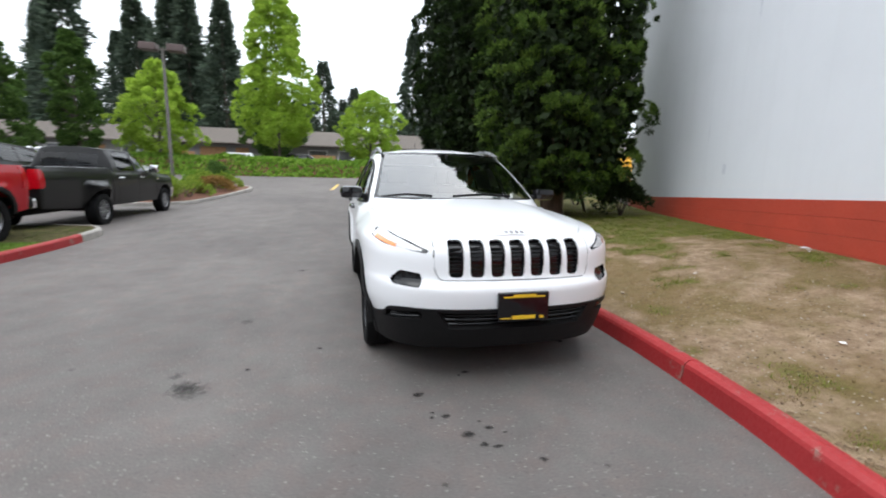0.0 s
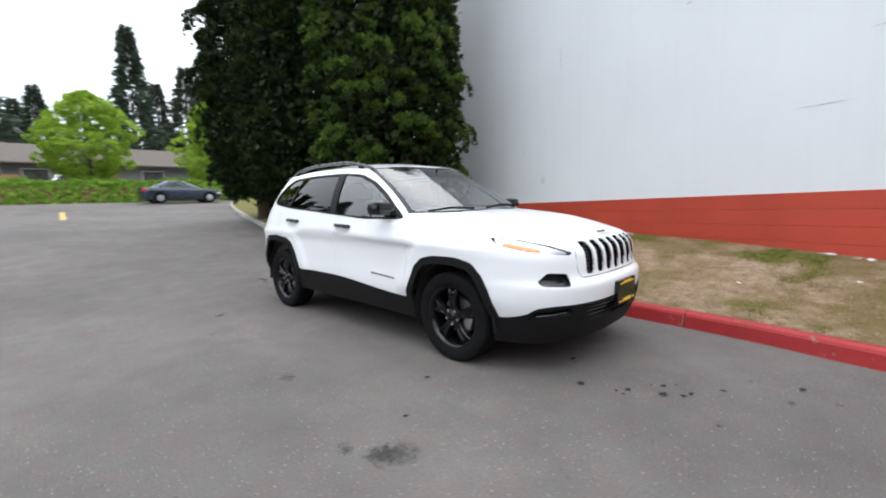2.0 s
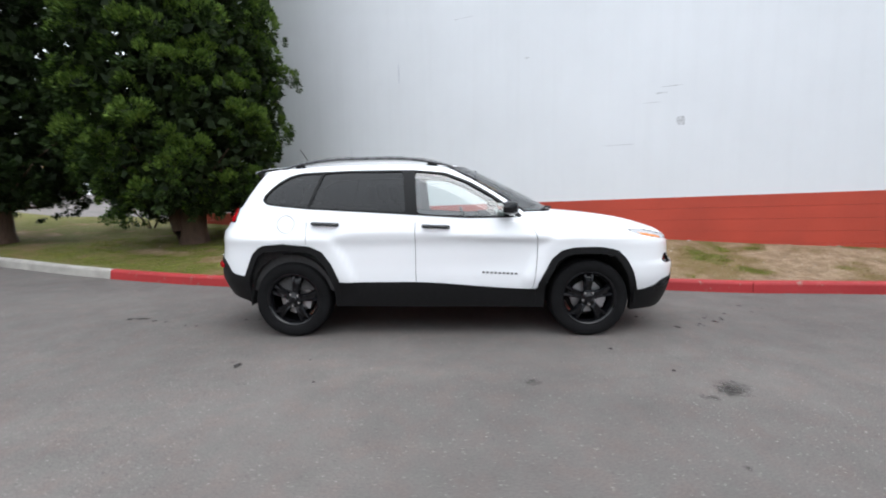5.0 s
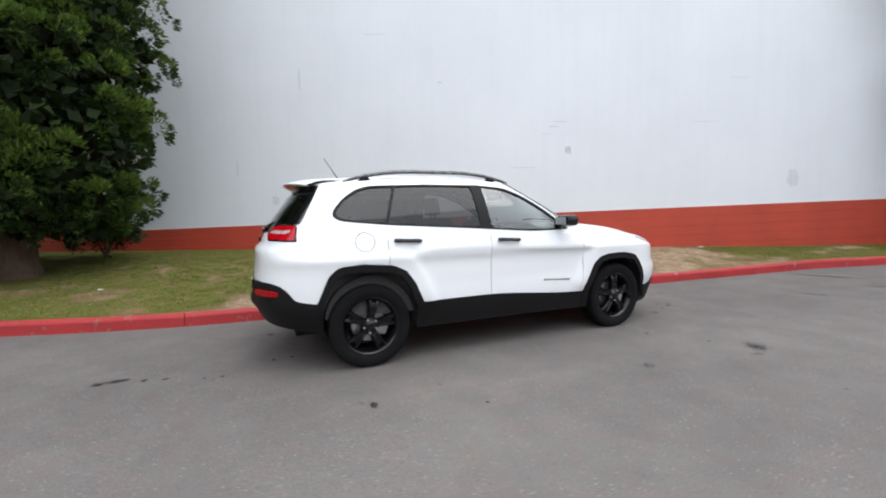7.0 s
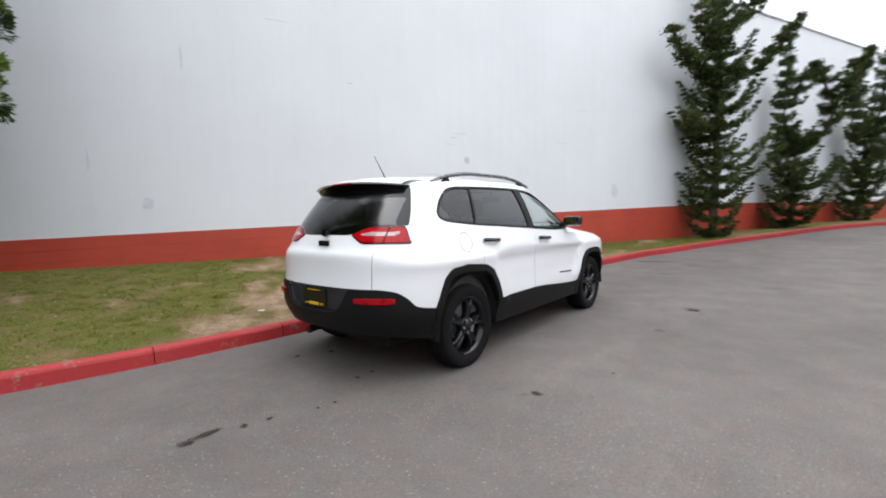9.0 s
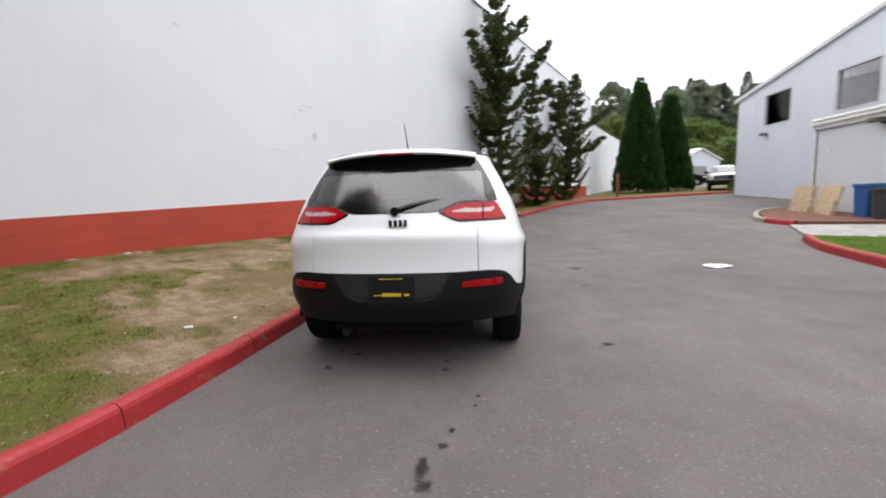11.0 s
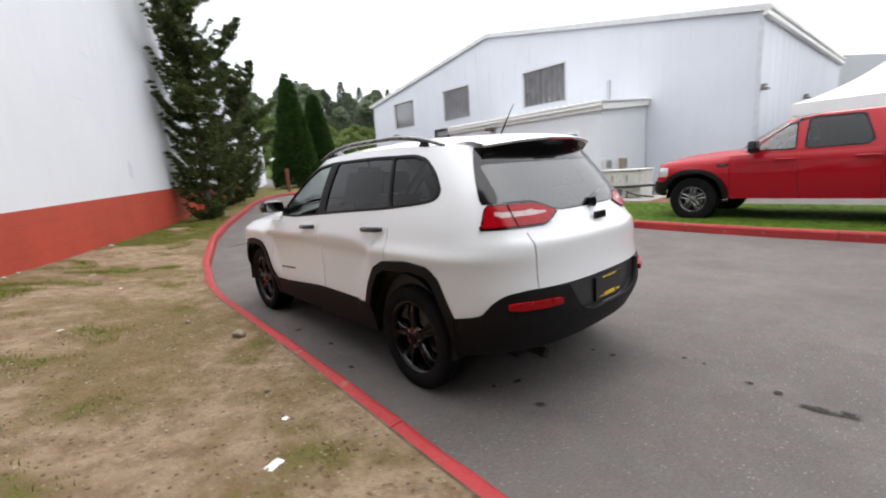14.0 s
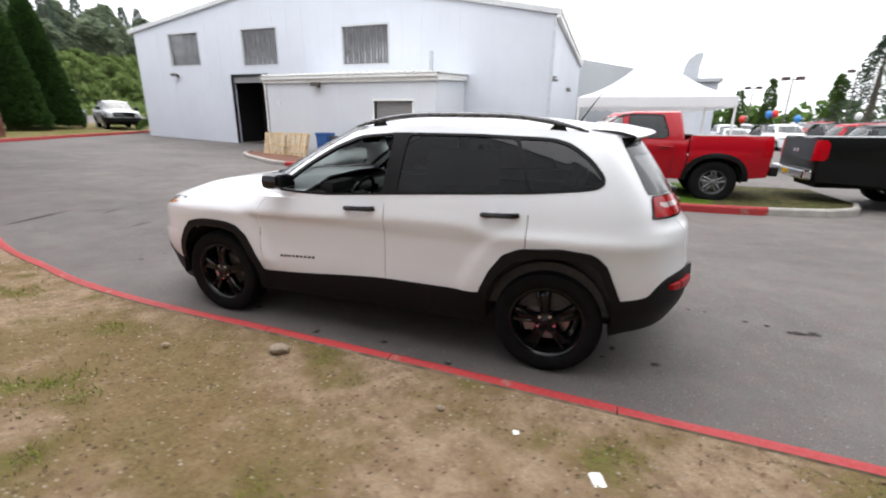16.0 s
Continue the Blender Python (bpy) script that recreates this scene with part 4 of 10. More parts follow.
def ribbed_wall(outline, axis_at, holes, axis, parent, name, material, out=1):
    """A wall panel with openings; outline and holes in (along, z)."""
    bm = bmesh.new()
    a0, a1 = min(p[0] for p in outline), max(p[0] for p in outline)
    cuts = sorted({a0, a1, *(h[0] for h in holes), *(h[1] for h in holes), *(p[0] for p in outline)})
    step = 0.3
    xs = sorted({*cuts, *[a0 + step * k for k in range(int((a1 - a0) / step) + 1)]})
    def top(a):
        best = -9
        for (pa, pz), (qa, qz) in zip(outline, outline[1:] + outline[:1]):
            if min(pa, qa) - 1e-6 <= a <= max(pa, qa) + 1e-6 and abs(pa - qa) > 1e-6:
                best = max(best, pz + (qz - pz) * (a - pa) / (qa - pa))
        return best
    def bottom(a):
        return min(p[1] for p in outline)
    for p, q in zip(xs, xs[1:]):
        m = (p + q) / 2
        spans = [[bottom(m), None]]
        for h0, h1, z0, z1 in sorted(holes, key=lambda h: h[2]):
            if h0 < m < h1:
                spans[-1][1] = z0
                spans.append([z1, None])
        for lo, hi in spans:
            zs = (lo, lo, top(q) if hi is None else hi, top(p) if hi is None else hi)
            if max(zs) - lo < 1e-4:
                continue
            rib = 0.0
            vs = []
            for a, z in zip((p, q, q, p), zs):
                vs.append(bm.verts.new((axis_at + out * rib, a, z) if axis == "x" else (a, axis_at + out * rib, z)))
            bm.faces.new(vs)
    for h0, h1, z0, z1 in holes:
        d = 0.18
        for (a, z), (b, w) in (((h0, z0), (h1, z0)), ((h1, z0), (h1, z1)), ((h1, z1), (h0, z1)), ((h0, z1), (h0, z0))):
            f = lambda aa, zz, dd: bm.verts.new((axis_at - out * dd, aa, zz) if axis == "x" else (aa, axis_at - out * dd, zz))
            bm.faces.new((f(a, z, 0.0), f(b, w, 0.0), f(b, w, d), f(a, z, d)))
    bmesh.ops.remove_doubles(bm, verts=bm.verts[:], dist=1e-4)
    bmesh.ops.recalc_face_normals(bm, faces=bm.faces[:])
    wall = part(name, bm, material, parent)
    if material is SIDING:
        # raised seams between the metal sheets
        k = 1
        while a0 + 0.9 * k < a1 - 0.2:
            a = a0 + 0.9 * k
            k += 1
            lo = bottom(a)
            spans = []
            for h0, h1, z0, z1 in sorted(holes, key=lambda h: h[2]):
                if h0 - 0.08 < a < h1 + 0.08:
                    spans.append((lo, z0 - 0.1))
                    lo = z1 + 0.1
            spans.append((lo, top(a) - 0.12))
            for za, zb in spans:
                if zb - za > 0.2:
                    bits = sorted((axis_at + out * 0.001, axis_at + out * 0.007))
                    part("sheet_seam", box_bm(*bits, a - 0.012, a + 0.012, za, zb) if axis == "x" else box_bm(a - 0.012, a + 0.012, *bits, za, zb), material, wall)
    return wall


def far_window(parent, y0, y1, z0, z1, x, curtain):
    bm = bmesh.new()
    for a in ((y0 - 0.03, y0 + 0.05, z0 - 0.03, z1 + 0.03), (y1 - 0.05, y1 + 0.03, z0 - 0.03, z1 + 0.03), (y0 + 0.05, y1 - 0.05, z0 - 0.03, z0 + 0.05), (y0 + 0.05, y1 - 0.05, z1 - 0.05, z1 + 0.03)):
        add_box(bm, x - 0.14, x + 0.015, *a)
    w = part("window", bm, WINDOW_GREY, parent, "grey-framed workshop window with dusty panes")
    pane = part("pane", box_bm(x - 0.10, x - 0.085, y0 + 0.05, y1 - 0.05, z0 + 0.05, z1 - 0.05), DUSTY_PANE, w)
    pane.visible_shadow = False
    if curtain:
        bm = bmesh.new()
        n = int((y1 - y0) / 0.16)
        for k in range(n):
            a = y0 + 0.06 + (y1 - y0 - 0.12) * k / n
            add_box(bm, x - 0.135 - 0.012 * (k % 2), x - 0.125 - 0.012 * (k % 2), a, a + 0.14, z0 + 0.05, z1 - 0.05)
        part("curtain", bm, CURTAIN, w, "grey vertical strip curtain")
    return w


def workshop():
    b = thing("workshop_building", "long white metal-sided workshop with a low gable", "building")
    zg = -0.1
    holes = [(-21.95, -19.7, 4.40, 6.10), (-16.75, -14.45, 4.28, 6.06), (-10.68, -8.18, 4.15, 5.88), (-17.6, -15.3, zg + 0.01, 3.80)]
    ribbed_wall([(-24.6, zg), (-24.6, 6.35), (-12.9, 8.15), (-0.8, 5.80), (-0.8, zg)], BX, holes, "x", b, "front_wall", SIDING)
    ribbed_wall([(-31.0, zg), (-31.0, 5.72), (BX, 5.80), (BX, zg)], -0.8, [], "y", b, "side_wall", SIDING)
    for k, h in enumerate(holes[:3]):
        far_window(b, *h, BX, True)
    # open doorway; the room behind has its shade put into near-black walls
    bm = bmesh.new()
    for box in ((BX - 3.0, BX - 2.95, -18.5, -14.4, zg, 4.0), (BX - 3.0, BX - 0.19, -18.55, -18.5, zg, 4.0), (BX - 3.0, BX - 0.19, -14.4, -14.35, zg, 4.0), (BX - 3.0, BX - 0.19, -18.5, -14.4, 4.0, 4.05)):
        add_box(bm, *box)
    part("doorway_room", bm, SHADE_IN, b, "room behind the open doorway, its shade put in near-black walls")
    bm = bmesh.new()
    add_box(bm, BX - 0.1, BX + 0.05, -17.68, -17.6, zg, 3.9)
    add_box(bm, BX - 0.1, BX + 0.05, -15.3, -15.22, zg, 3.9)
    add_box(bm, BX - 0.1, BX + 0.05, -17.6, -15.3, 3.8, 3.9)
    part("door_frame", bm, BLACK_IRON, b)
    bm = bmesh.new()
    add_box(bm, BX - 0.16, BX - 0.06, -17.6, -15.3, 3.48, 3.78)
    part("door_header", bm, ROLLER, b, "grey rolled-up door over the opening")
    # roof, verge trim, eaves gutter, downpipe
    bm = bmesh.new()
    for (ya, za), (yb, zb) in (((-24.9, 6.32), (-12.9, 8.18)), ((-12.9, 8.18), (-0.6, 5.82))):
        n = Vector((0, -(zb - za), yb - ya)).normalized() * 0.10
        pts = [(BX + 0.12, ya, za), (BX + 0.12, yb, zb), (-31.0, yb, zb), (-31.0, ya, za)]
        lo = [bm.verts.new(p) for p in pts]
        hi = [bm.verts.new(Vector(p) + n) for p in pts]
        bm.faces.new(hi)
        bm.faces.new(lo)
        for k in range(4):
            bm.faces.new((lo[k], lo[(k + 1) % 4], hi[(k + 1) % 4], hi[k]))
    bmesh.ops.recalc_face_normals(bm, faces=bm.faces[:])
    part("roof", bm, TRIM_WHITE, b, "pale metal roof with white verge trim")
    bm = bmesh.new()
    for (ya, za), (yb, zb) in (((-24.9, 6.20), (-12.9, 8.06)), ((-12.9, 8.06), (-0.6, 5.70))):
        m = Vector((0, yb - ya, zb - za))
        pts = [(ya, za), (yb, zb), (yb, zb + 0.18), (ya, za + 0.18)]
        lo = [bm.verts.new((BX + 0.02, *p)) for p in pts]
        hi = [bm.verts.new((BX + 0.13, *p)) for p in pts]
        bm.faces.new(hi)
        for k in range(4):
            bm.faces.new((lo[k], lo[(k + 1) % 4], hi[(k + 1) % 4], hi[k]))
    part("verge_trim", bm, plain("weathered_trim", (0.52, 0.53, 0.54), 0.5, vary=0.1), b)
    part("gutter", box_bm(-31, BX + 0.12, -0.78, -0.62, 5.60, 5.74, 0.02), TRIM_WHITE, b)
    bm = bmesh.new()
    add_box(bm, BX + 0.016, BX + 0.034, -0.90, -0.785, 0.22, 5.68)
    add_box(bm, BX - 0.10, BX + 0.016, -0.784, -0.766, 0.22, 5.68)
    part("corner_trim", bm, plain("pale_corner_trim", (0.50, 0.52, 0.56), 0.5, vary=0.1), b)
    bm = bmesh.new()
    add_box(bm, BX, BX + 0.09, -6.16, -6.03, 3.45, 4.62, 0.01)
    part("conduit", bm, plain("grey_conduit", (0.45, 0.46, 0.48), 0.5, 0.3), b)
    for y, z, x in ((-21.58, 3.86, BX),):
        wall_light(b, x, y, z)
    for x, z in ((-15.75, 3.30), (-22.5, 3.36)):
        bm = bmesh.new()
        add_box(bm, x - 0.16, x + 0.16, -0.784, -0.56, z, z + 0.07, 0.01)
        add_box(bm, x - 0.13, x + 0.13, -0.784, -0.62, z + 0.13, z + 0.19, 0.01)
        add_box(bm, x - 0.05, x + 0.05, -0.784, -0.70, z + 0.06, z + 0.14)
        part("wall_light", bm, plain("grey_lamp_metal", (0.20, 0.19, 0.18), 0.5, 0.3), b, "grey box light on the side wall")
    # base strip of concrete
    part("footing", box_bm(BX + 0.016, BX + 0.06, -24.6, -0.8, -0.1, 0.22), CONCRETE, b)
    # the far wing beyond the gable's side wall
    bm = bmesh.new()
    add_prism(bm, [(-31.05, -1.7), (-44.8, 6.85), (-49.0, 2.0), (-36.0, -6.0)], -0.1, 6.3)
    part("rear_wing", bm, wall_paint("grey_wing_siding", (0.36, 0.38, 0.40), 0.6, 0.12), b, "lower pale grey wing behind")
    return b


def wall_light(parent, x, y, z):
    bm = bmesh.new()
    add_box(bm, x, x + 0.06, y - 0.06, y + 0.06, z - 0.02, z + 0.12, 0.01)
    add_cyl(bm, (x + 0.03, y, z + 0.06), (x + 0.2, y, z + 0.1), 0.02, 8)
    r = part("wall_light", bm, BLACK_IRON, parent, "dark floodlight on the wall")
    bm = bmesh.new()
    add_box(bm, x + 0.12, x + 0.34, y - 0.18, y + 0.18, z + 0.02, z + 0.16, 0.03)
    part("lamp_head", bm, plain("bronze_housing", (0.10, 0.085, 0.075), 0.5, 0.3), r)
    return r


workshop()


def annex():
    b = thing("annex_building", "low white lean-to annex with a grey roller door", "building")
    ax, y0, y1, zt = -12.0, -12.2, -4.5, 3.15
    ribbed_wall([(y0, -0.1), (y0, zt), (y1, zt), (y1, -0.1)], ax, [(-7.03, -5.42, -0.09, 2.36)], "x", b, "front_wall", ANNEX_WHITE)
    ribbed_wall([(BX + 0.02, -0.1), (BX + 0.02, 3.50), (ax, zt), (ax, -0.1)], y1, [], "y", b, "side_wall", ANNEX_WHITE)
    ribbed_wall([(BX + 0.02, -0.1), (BX + 0.02, zt), (ax, zt), (ax, -0.1)], y0, [], "y", b, "side_wall", ANNEX_WHITE, -1)
    bm = bmesh.new()
    pts = [(ax + 0.22, y0 - 0.15, 3.36), (ax + 0.22, y1 + 0.18, 3.36), (BX + 0.02, y1 + 0.18, 3.62), (BX + 0.02, y0 - 0.15, 3.62)]
    lo = [bm.verts.new((p[0], p[1], p[2] - 0.04)) for p in pts]
    hi = [bm.verts.new(p) for p in pts]
    bm.faces.new(hi)
    bm.faces.new(lo)
    for k in range(4):
        bm.faces.new((lo[k], lo[(k + 1) % 4], hi[(k + 1) % 4], hi[k]))
    bmesh.ops.recalc_face_normals(bm, faces=bm.faces[:])
    part("roof", bm, TRIM_WHITE, b, "low sloping white metal roof")
    # ribs of the roof sheet at its edge
    bm = bmesh.new()
    k = y0
    while k < y1:
        add_box(bm, ax - 0.6, ax + 0.24, k, k + 0.05, 3.37, 3.42)
        k += 0.3
    part("roof_rib", bm, TRIM_WHITE, b)
    bm = bmesh.new()
    add_box(bm, ax + 0.02, ax + 0.10, y0 - 0.1, y1 + 0.12, 3.06, 3.31, 0.01)
    add_prism(bm, [(ax + 0.098, 3.08), (ax + 0.098, 3.31), (BX + 0.05, 3.57), (BX + 0.05, 3.36)], y1 + 0.02, y1 + 0.12, "y")
    part("fascia", bm, TRIM_WHITE, b)
    bm = bmesh.new()
    add_box(bm, ax + 0.10, ax + 0.20, y0 - 0.12, y1 + 0.15, 3.20, 3.31, 0.015)
    part("gutter", bm, TRIM_WHITE, b)
    bm = bmesh.new()
    add_tube(bm, [(ax + 0.14, y0 - 0.05, 3.2), (ax + 0.05, y0 - 0.05, 3.0), (ax + 0.05, y0 - 0.05, 0.2)], 0.04, 8)
    part("downpipe", bm, TRIM_WHITE, b)
    d = thing("roller_door", "", "")
    d.parent = b
    for k in range(24):
        z = -0.08 + 2.43 * k / 24
        part("slat", box_bm(ax - 0.14, ax - 0.115, -7.01, -5.44, z, z + 0.095, 0.01), ROLLER, d)
    bm = bmesh.new()
    add_box(bm, ax - 0.15, ax + 0.03, -7.10, -7.03, -0.1, 2.44)
    add_box(bm, ax - 0.15, ax + 0.03, -5.42, -5.35, -0.1, 2.44)
    add_box(bm, ax - 0.15, ax + 0.03, -7.03, -5.42, 2.36, 2.44)
    part("door_frame", bm, TRIM_WHITE, d)
    wall_light(b, ax, -9.55, 2.9)
    bm = bmesh.new()
    add_box(bm, ax, ax + 0.05, -11.65, -11.53, 2.22, 2.34, 0.01)
    part("junction_box", bm, TRIM_WHITE, b)
    return b


annex()


def bed_sheet(name, outline, z, material, label, category="ground"):
    """A raised flat bed following an outline."""
    bm = bmesh.new()
    add_prism(bm, outline, -0.08, z, "z")
    for v in bm.verts:
        v.co.z += ground_z(v.co.x, v.co.y)
    return tagged(part(name, bm, material), label, category, kind="structure")


island_x = curve_of([(-4.9, -7.05), (-3.5, -6.5), (-0.9, -6.02), (1.3, -5.82), (3.7, -5.75), (5.2, -5.85), (6.0, -6.3), (6.4, -7.2)])
island_kerb = thing("kerb", "red-painted kerb of the grass island, grey at its end", "kerb", kind="structure")
for k, (a, b) in enumerate(((-4.9, -2.5), (-2.5, 0.5), (0.5, 2.6), (2.6, 4.5))):
    kerb_piece("kerb_stone", a, b, island_x, KERB_H, KERB_W, KERB_RED, island_kerb, side=-1, seed=60 + k)
for k, (a, b) in enumerate(((4.5, 5.4), (5.4, 6.0), (6.0, 6.4))):
    kerb_piece("kerb_stone", a, b, island_x, KERB_H, KERB_W, CONCRETE, island_kerb, side=-1, seed=70 + k)
isl = [(island_x(y) - 0.13, y) for y in (-4.8, -3.5, -2.2, -0.9, 0.2, 1.3, 2.5, 3.7, 4.5, 5.2, 5.7, 6.0, 6.3)]
bed_sheet("grass_island", isl[:8] + [(-9.45, 3.7), (-9.6, 0), (-9.6, -3.9), (-8.2, -4.3)], 0.13, GREEN_TURF, "mown green grass island inside a red kerb")
# brown worn grass, its colour also darkened for the pickups' shade
bed_sheet("worn_island_end", isl[7:] + [(-9.3, 6.3), (-9.45, 3.7)], 0.13, plain("worn_shaded_turf", (0.060, 0.055, 0.022), 0.95, vary=0.5, scale=7, fine=0.8, spec=0.1), "worn brownish turf at the island's end, darkened for the trucks' shade")
bed_sheet("mulch_strip", [(-8.1, -4.4), (-9.62, -3.95), (-9.62, -1.0), (-11.98, -1.0), (-11.98, -4.9), (-9.5, -4.9)], 0.12, MULCH, "reddish bark mulch strip by the annex")
bed_sheet("concrete_ramp", [(-7.3, -5.1), (-8.3, -4.45), (-11.98, -5.0), (-11.98, -7.4), (-8.2, -7.2)], 0.06, CONCRETE, "pale concrete ramp to the roller door", "ramp")
bed_sheet("mulch_bed", [(-8.6, -7.45), (-11.98, -7.45), (-11.98, -12.6), (-10.6, -12.4), (-9.2, -10.4), (-8.4, -8.5)], 0.12, MULCH, "reddish bark mulch bed in front of the annex")
bed_x = curve_of([(-13.0, -11.4), (-12.4, -10.5), (-10.4, -9.05), (-8.5, -8.25), (-7.5, -8.45)])
bed_kerb = thing("kerb", "low concrete kerb round the mulch bed, its near end red", "kerb", kind="structure")
kerb_piece("kerb_stone", -8.4, -7.5, bed_x, 0.14, 0.15, KERB_RED, bed_kerb, side=-1, seed=81)
kerb_piece("kerb_stone", -10.6, -8.4, bed_x, 0.14, 0.15, CONCRETE, bed_kerb, side=-1, seed=82)
kerb_piece("kerb_stone", -13.0, -10.6, bed_x, 0.14, 0.15, CONCRETE, bed_kerb, side=-1, seed=83)

island_spots = []
for _ in range(1500):
    y = rnd_lawn.uniform(-4.5, 6.0) if rnd_lawn.random() < 0.35 else rnd_lawn.uniform(-4.5, 3.6)
    x = rnd_lawn.uniform(-9.3, island_x(y) - 0.2)
    island_spots.append((Vector((x, y, ground_z(x, y) + 0.13)), 8, 0.1))
blades("grass", island_spots, leaf_mat("lush_grass", (0.045, 0.090, 0.008), (0.115, 0.195, 0.022), 0.3), "short green grass of the island", 0.03, 0.07, 8)

# ---- vehicle shells: a wrapped lower body, a bonnet sheet, a glasshouse and a roof sheet ----
class Shape:
    """The lines of one vehicle, front towards -y."""

    def __init__(self, yfc, yrc, pf, pr, width, zt, zb, yf, yr):
        self.yfc, self.yrc, self.pf, self.pr = yfc, yrc, pf, pr
        self.width, self.zt, self.zb, self.yf, self.yr = width, zt, zb, yf, yr

    def columns(self, nf, ns, nr):
        """(region, value) round one half, from the nose along the side to the tail."""
        out = [("f", radians(90) * i / nf) for i in range(nf)]
        out += [("s", self.yfc + (self.yrc - self.yfc) * i / ns) for i in range(ns)]
        out += [("r", radians(90) * (1 - i / nr)) for i in range(nr + 1)]
        return out

    def plan(self, col, z, h):
        kind, a = col
        if kind == "s":
            return self.width(a, z, h), a
        c, s = max(0.0, math.cos(a)), max(0.0, math.sin(a))
        if kind == "f":
            w, e = self.width(self.yfc, z, h), 2 / self.pf
            return w * s ** e, self.yfc - (self.yfc - self.yf(z) - self.nose_in(h)) * c ** e
        w, e = self.width(self.yrc, z, h), 2 / self.pr
        return w * s ** e, self.yrc + (self.yr(z) - self.yrc) * c ** e

    def nose_in(self, h):
        return 0.0

    def y_nominal(self, col):
        return self.plan(col, 0.6 * self.zt(0.0), 0.5)[1]


def ring_sheet(half_rows):
    """A closed sheet from rows of half outlines (x >= 0), bottom row first; the other half is mirrored."""
    bm = bmesh.new()
    rows = []
    for row in half_rows:
        full = [Vector(p) for p in row] + [Vector((-p[0], p[1], p[2])) for p in reversed(row[1:-1])]
        rows.append([bm.verts.new(p) for p in full])
    n = len(rows[0])
    for a, b in zip(rows, rows[1:]):
        for k in range(n):
            q = (k + 1) % n
            bm.faces.new((a[k], a[q], b[q], b[k]))
    return bm


def lower_sheet(P, nf=44, ns=76, nr=44, nh=44):
    cols = P.columns(nf, ns, nr)
    yn = [P.y_nominal(c) for c in cols]
    rows = []
    for j in range(nh + 1):
        h = j / nh
        row = []
        for c, y0 in zip(cols, yn):
            zb, zt = P.zb(y0), P.zt(y0)
            z = zb + (zt - zb) * h
            x, y = P.plan(c, z, h)
            row.append((x, y, z))
        row[0] = (0.0, row[0][1], row[0][2])
        row[-1] = (0.0, row[-1][1], row[-1][2])
        rows.append(row)
    return ring_sheet(rows), rows[-1]


def cap_sheet(loop, crown, power, y_from=-9, y_to=9, n=14):
    """Spans an outline (half loop of x, y, z) across the middle; crown(y) is its height there."""
    bm = bmesh.new()
    rows = []
    for x, y, z in loop:
        if not y_from <= y <= y_to:
            continue
        zc = max(crown(y), z)
        xs = [x * k / n for k in range(-n, n + 1)]
        rows.append([bm.verts.new((a, y, z + (zc - z) * (1 - abs(a / x) ** power if x > 1e-6 else 0.0))) for a in xs])
    for a, b in zip(rows, rows[1:]):
        for k in range(2 * n):
            bm.faces.new((a[k], a[k + 1], b[k + 1], b[k]))
    bmesh.ops.remove_doubles(bm, verts=bm.verts[:], dist=1e-5)
    bmesh.ops.recalc_face_normals(bm, faces=bm.faces[:])
    if sum(f.normal.z for f in bm.faces) < 0:
        bmesh.ops.reverse_faces(bm, faces=bm.faces[:])
    return bm


def glasshouse(base, top, bulge, nh=22):
    """Between a base loop and a roof loop, both half loops of one length."""
    rows = []
    for j in range(nh + 1):
        h = j / nh
        row = []
        for b, t in zip(base, top):
            p = Vector(b).lerp(Vector(t), h)
            o = Vector((p.x, (p.y - 0.4) * 0.45, 0))
            o = o.normalized() if o.length > 1e-6 else Vector((0, 1, 0))
            p += o * bulge * 4 * h * (1 - h)
            row.append((p.x, p.y, p.z))
        row[0] = (0.0, row[0][1], row[0][2])
        row[-1] = (0.0, row[-1][1], row[-1][2])
        rows.append(row)
    return ring_sheet(rows)


def super_arc(yc, yend, w, p, n, z, front=True, last=False):
    """A quarter of a rounded outline; from the middle line to the side when front."""
    out = []
    for i in range(n + (1 if last else 0)):
        a = radians(90) * i / n
        a = a if front else radians(90) - a
        c, s = max(0.0, math.cos(a)), max(0.0, math.sin(a))
        x, y = w * s ** (2 / p), yc + (yend - yc) * c ** (2 / p)
        out.append((x, y, z(x, y)))
    return out


def arch_value(y, z, yc, zc, front, back, height, p=2.6):
    """Below zero inside a wheel arch; its lower half runs straight down."""
    dy, dz = y - yc, max(0.0, z - zc)
    a = back if dy > 0 else front
    return ((abs(dy) / a) ** p + (dz / height) ** p) ** (1 / p) * 0.4 - 0.4


# ---- wheels ----
TYRE = plain("tyre_rubber", (0.007, 0.007, 0.0075), 0.85, vary=0.25, scale=12, spec=0.12)
RIM_BLACK = plain("gloss_black_rim", (0.005, 0.005, 0.006), 0.2, 0.0, vary=0.1, coat=0.10, spec=0.3)
RIM_GREY = plain("dark_machined_rim", (0.16, 0.16, 0.165), 0.3, 0.8, vary=0.1)
DISC_STEEL = plain("brake_steel", (0.42, 0.42, 0.43), 0.38, 0.9, vary=0.15)
WELL_DARK = plain("wheel_well_felt", (0.007, 0.007, 0.007), 0.95, vary=0.2)
CHROME = plain("bright_chrome", (0.72, 0.72, 0.73), 0.12, 1.0, vary=0.04)
PLASTIC = plain("black_grained_plastic", (0.0065, 0.0065, 0.007), 0.55, vary=0.18, scale=30, fine=0.1, spec=0.2)
GLOSS_BLACK = plain("gloss_black_trim", (0.006, 0.006, 0.007), 0.1, vary=0.1)


